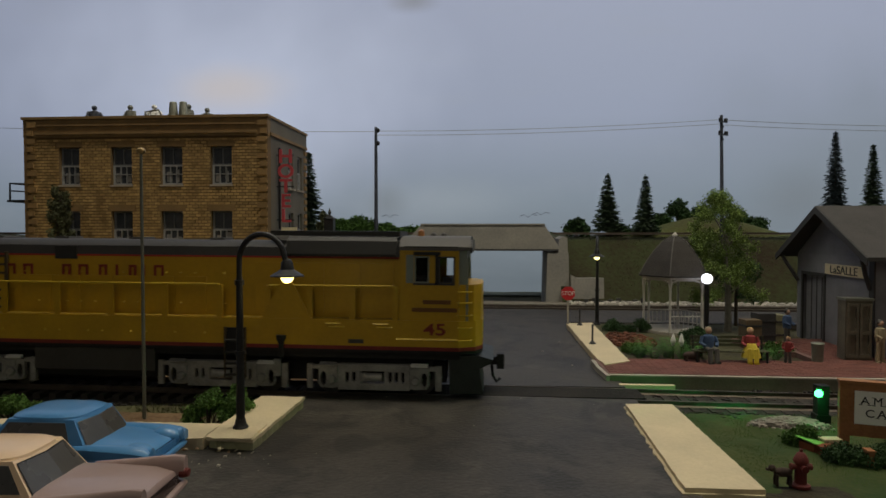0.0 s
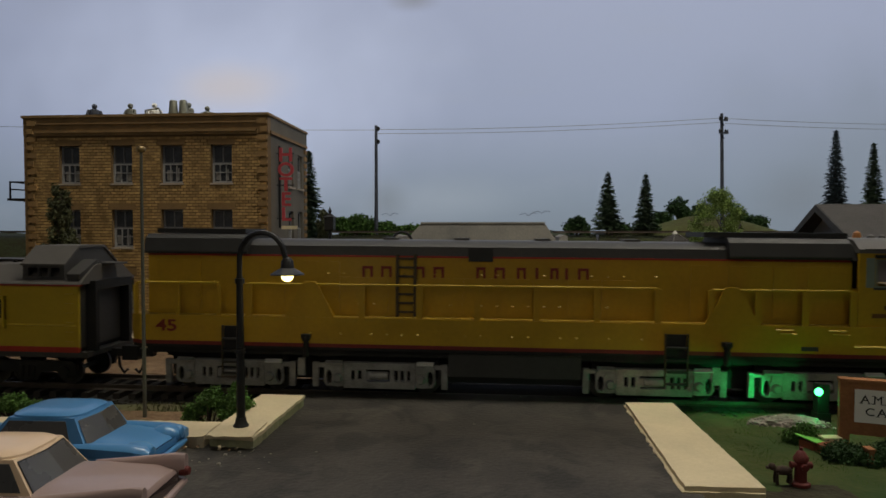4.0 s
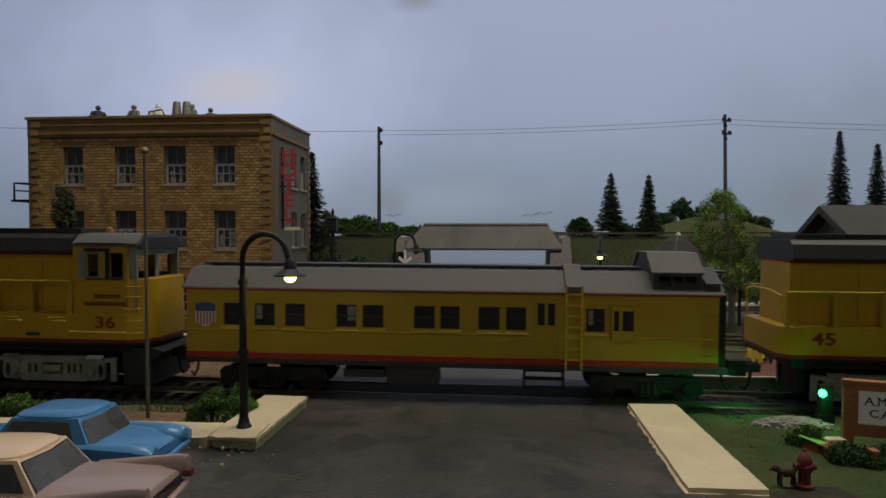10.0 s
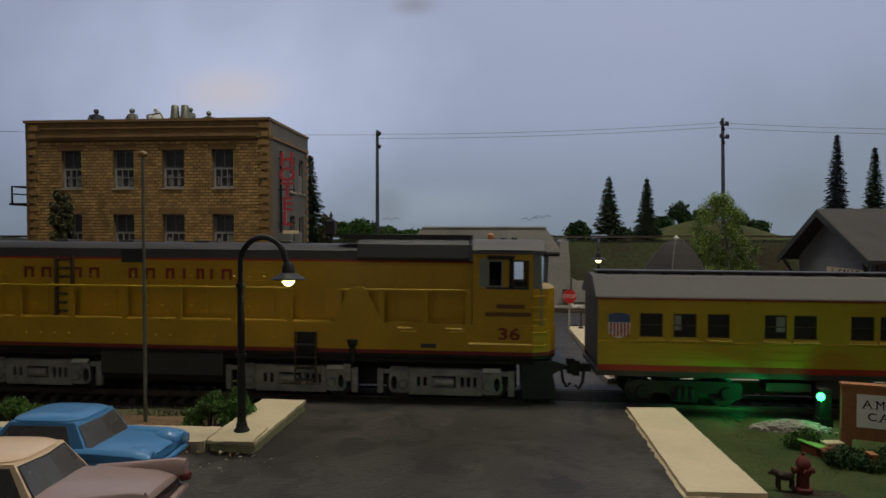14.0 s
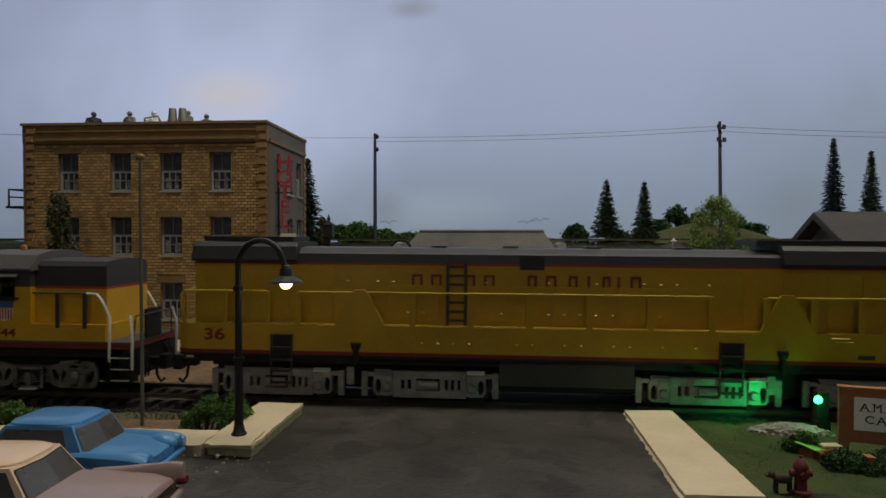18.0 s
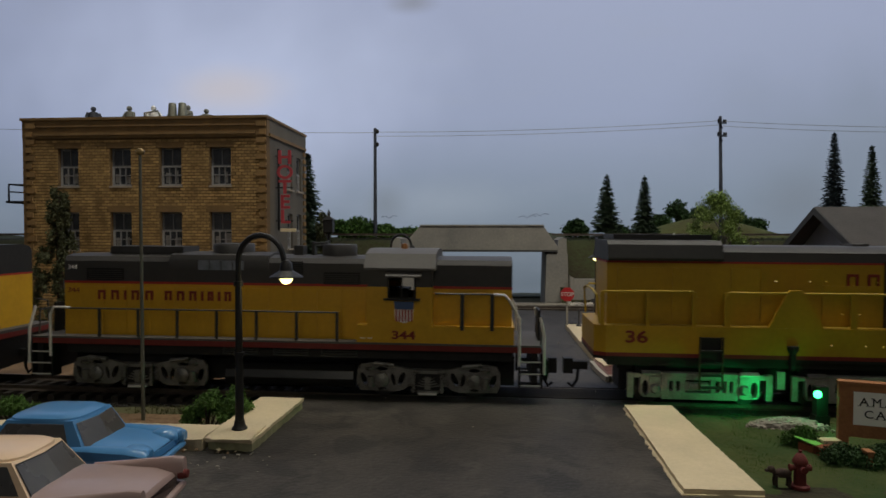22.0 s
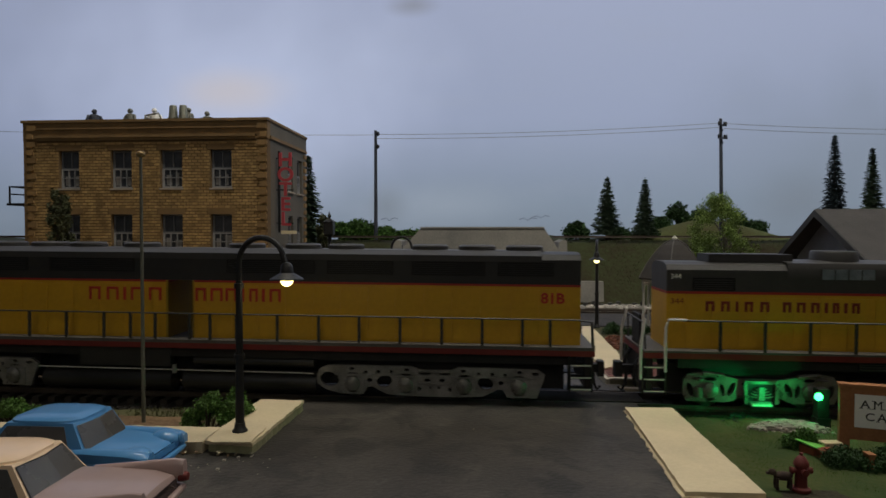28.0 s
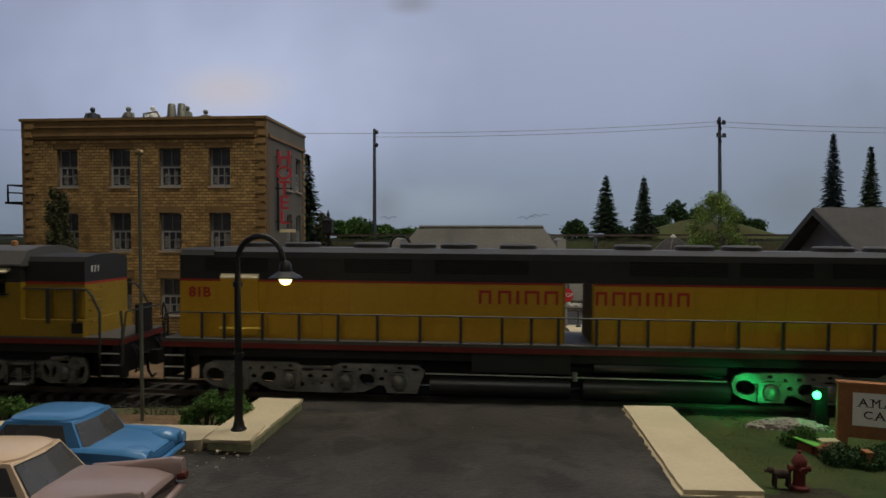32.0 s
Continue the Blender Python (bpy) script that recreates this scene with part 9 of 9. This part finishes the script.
def bank_spot(r):
    x, y = r.uniform(-40, 40), r.uniform(27.2, 34.5)
    if -7.2 < x < 8.6 and y < 30 or -6.9 < x < 5.3:
        return None
    z = 5.15 * min(1, max(0, (y - 27.0) / 5.0)) ** 0.8 - 0.3
    return (x, y, z)


tufts("grass", 14000, lawn_spot, 0.014, M_GRASS, "short green static grass", "grass", 1)
tufts("grass", 7000, verge_spot, 0.06, M_VERGE, "dry brown-green static grass", "grass", 2)
tufts("grass", 9000, bank_spot, 0.10, M_BANKGRASS, "dull olive grass on the embankment", "grass", 3)

# litter of small stones by the pavement, and crumbs on the asphalt
r = random.Random(77)
bm = B()
for k in range(45):
    x, y = r.uniform(-12, -7.3), r.uniform(-5.3, -4.6)
    s = r.uniform(0.012, 0.04)
    box(bm, x - s, x + s, y - s * 0.8, y + s, -0.2, -0.12 + s)
tagged(part("pebbles", bm, M_GRAVEL), "scattered pale pebbles on the verge", "pebbles", kind="stuff")
bm = B()
for k in range(34):
    x, y = r.choice([(r.uniform(-7.6, -5.0), r.uniform(-8.2, -6.75)), (r.uniform(-5, 4), r.uniform(-12, 16))])
    s = r.choice((0.01, 0.012, 0.018, 0.035))
    box(bm, x - s, x + s, y - s, y + s, 0.0, s)
tagged(part("crumbs", bm, M_GREYCON), "small crumbs of plaster on the asphalt", "crumbs", kind="stuff")
bm = B()
for k in range(420):
    x, y = r.uniform(5.5, 40), r.uniform(25.7, 27.3)
    s = r.uniform(0.05, 0.16)
    box(bm, x - s, x + s, y - s, y + s, 0.0, 0.06 + s * 0.9)
tagged(part("rocks", bm, M_PALEROCK), "row of small white rocks along the embankment", "rocks", kind="stuff")
bm = B()
for k in range(900):
    x = r.choice((r.uniform(-24, -6.6), r.uniform(5.0, 20)))
    y = r.choice((r.uniform(-1.9, -1.25), r.uniform(-0.65, 0.65), r.uniform(1.2, 1.75)))
    s = r.uniform(0.03, 0.07)
    box(bm, x - s, x + s, y - s, y + s, -0.34, -0.25 + s * 0.4)
tagged(part("ballast_stones", bm, M_BALLAST), "loose dark ballast stones", "ballast", kind="stuff")

# platform bricks nearest the street
def brick_rows():
    bm = B()
    box(bm, -0.125, 0.125, -0.06, 0.06, 0, 0.02)
    ob = part("brick", bm, M_PLATBRICK, platform, at=(5, 2.1, 0.20))
    n = 0
    for j in range(18):
        for i in range(17):
            x = 4.55 + i * 0.56 + (0.28 if j % 2 else 0)
            y = 2.14 + j * 0.155
            o = new("brick", ob.data)
            o.parent = platform
            o.matrix_basis = Matrix.Translation(Vector((x, y, 0.20)) * S) @ Matrix.Diagonal((2.12, 1.12, 1, 1))
            n += 1
    verts, faces = [], []
    for j in range(54):
        for i in range(52):
            if j < 18 and i < 17:
                continue
            x = 4.55 + i * 0.56 + (0.28 if j % 2 else 0)
            y = 2.14 + j * 0.155
            if y > 4.85 and x < (13.4 if y < 8.0 else 11.95) or y > 10.4:
                continue
            k = len(verts)
            for dx, dy, dz in ((-0.265, -0.067, 0.20), (0.265, -0.067, 0.20), (0.265, 0.067, 0.20), (-0.265, 0.067, 0.20), (-0.265, -0.067, 0.22), (0.265, -0.067, 0.22), (0.265, 0.067, 0.22), (-0.265, 0.067, 0.22)):
                verts.append(((x + dx) * S, (y + dy) * S, dz * S))
            faces += [(k + 4, k + 5, k + 6, k + 7), (k, k + 1, k + 5, k + 4), (k + 1, k + 2, k + 6, k + 5), (k + 2, k + 3, k + 7, k + 6), (k + 3, k, k + 4, k + 7)]
    me = bpy.data.meshes.new("paving")
    me.from_pydata(verts, [], faces)
    me.materials.append(M_PLATBRICK2)
    o = new("paving", me)
    o.parent = platform
    tagged(o, "rest of the dark red brick paving", kind="stuff")


brick_rows()


# hotel bricks: real courses on the front wall
def hotel_bricks():
    bw, bh = 0.32, 0.16
    r = random.Random(5)
    verts, faces, near = [], [], []
    blocked = [(a - 0.165, b + 0.165, d, d + 0.345) for a, b in cols for c, d in WROWS] + [(a - 0.06, b + 0.06, c - 0.10, c) for a, b in cols for c, d in WROWS] + [(a, b, c, d) for a, b in cols for c, d in WROWS]
    cut = []
    j = 0
    while 0.1 + (j + 1) * bh < 10.44:
        z = 0.1 + j * bh
        runs = sorted((q[0], q[1]) for q in blocked if z + bh - 0.06 > q[2] and z + 0.06 < q[3])
        x = HX0 + 0.22 + (bw / 2 if j % 2 else 0)
        while x < HX1 - 0.05:
            xa, xb = x, min(x + bw, HX1 + 0.02)
            for ra, rb in runs:
                if ra <= xa < rb:
                    xa = rb
                if ra < xb <= rb:
                    xb = ra
                if xa < ra and xb > rb:
                    xb = ra
            if xb - xa > bw - 0.01:
                near.append((x, z, r.uniform(0.024, 0.046)))
            elif xb - xa > 0.05:
                cut.append((xa, z, r.uniform(0.024, 0.046), xb - xa))
            x += bw
        j += 1
    parts = [q for q in near if q[0] > -13.65 or (q[0] > -16.3 and q[1] < 4.4 and q[0] < -14.8)][:300]
    chosen = set(parts)
    bm = B()
    box(bm, 0.0, bw - 0.035, -0.036, 0.0, 0.0, bh - 0.04)
    first = None
    for x, z, d in parts:
        if first is None:
            ob = part("brick", bm, M_BRICKP, front_wall, at=(x, HY0 - 0.001, z))
            first = ob.data
        else:
            ob = new("brick", first)
            ob.parent = front_wall
            ob.location = Vector((x, HY0 - 0.001, z)) * S
    for x, z, d, wide in [(*q, bw) for q in near if q not in chosen] + cut:
        k = len(verts)
        xa, xb, ya, yb, za, zb = x, x + wide - 0.035, HY0 - 0.001 - d, HY0 - 0.001, z, z + bh - 0.04
        verts += [(q[0] * S, q[1] * S, q[2] * S) for q in ((xa, ya, za), (xb, ya, za), (xb, ya, zb), (xa, ya, zb), (xa, yb, za), (xb, yb, za), (xb, yb, zb), (xa, yb, zb))]
        faces += [(k, k + 1, k + 2, k + 3), (k + 3, k + 2, k + 6, k + 7), (k + 1, k + 5, k + 6, k + 2), (k + 4, k, k + 3, k + 7), (k, k + 4, k + 5, k + 1)]
    me = bpy.data.meshes.new("brickwork")
    me.from_pydata(verts, [], faces)
    me.materials.append(M_BRICKS)
    o = new("brickwork", me)
    o.parent = front_wall
    tagged(o, "rest of the tan brick courses", kind="stuff")


hotel_bricks()

# broken plaster at the corner of the slab by the lamp
chips = thing("plaster_chips", (-6.5, -6.62, 0.0), 0, "broken chips of cream plaster at the pavement corner", "plaster chips")
r = random.Random(9)
for k in range(11):
    bm = B()
    bmesh.ops.create_icosphere(bm, subdivisions=1, radius=0.045)
    for v in bm.verts:
        v.co = Vector((v.co.x * r.uniform(0.7, 2.2), v.co.y * r.uniform(0.5, 1.4), v.co.z * r.uniform(0.2, 0.5)))
    ob = part("chip", bm, r.choice((M_GREYCON, M_DIRT, M_CONCRETE)), chips, at=(r.uniform(-1.2, 0.65), r.uniform(-0.16, 0.02), r.uniform(0.02, 0.10)))
    ob.rotation_euler = (r.uniform(-0.4, 0.4), r.uniform(-0.4, 0.4), r.uniform(0, 3))


# ---- what moves ----
RUN = {0: 0.0, 1: 3.536, 2: 7.054, 3: 10.543, 4: 14.012, 5: 17.477, 6: 20.942, 7: 24.401, 8: 27.831, 9: 31.24, 10: 34.638,
       11: 38.026, 12: 41.388, 13: 44.717, 14: 48.038, 15: 51.372, 16: 54.718, 17: 58.069, 18: 61.426, 19: 64.8, 20: 68.179, 21: 71.554,
       22: 74.925, 23: 78.289, 24: 81.649, 25: 85.002, 26: 88.343, 27: 91.67, 28: 94.977, 29: 98.275, 30: 101.584, 31: 104.897, 32: 108.204}


def run(t):
    """Metres travelled along the line by time t."""
    a = min(int(t), 31)
    return RUN[a] + (RUN[a + 1] - RUN[a]) * (t - a)


def motions():
    for ob, x0 in TRAIN:
        walk(ob, [(t, pose((x0 + RUN[t]) * S, 0, (x0 + RUN[t]) * FALL * S, 0, 0.418, 0)) for t in range(33)])
    times = [k * 0.2 for k in range(161)]
    for ob, x, r in WHEELS:
        walk(ob, [(t, pose(x * S, 0, r * S, 0, math.degrees(run(t) / r), 0)) for t in times])


motions()
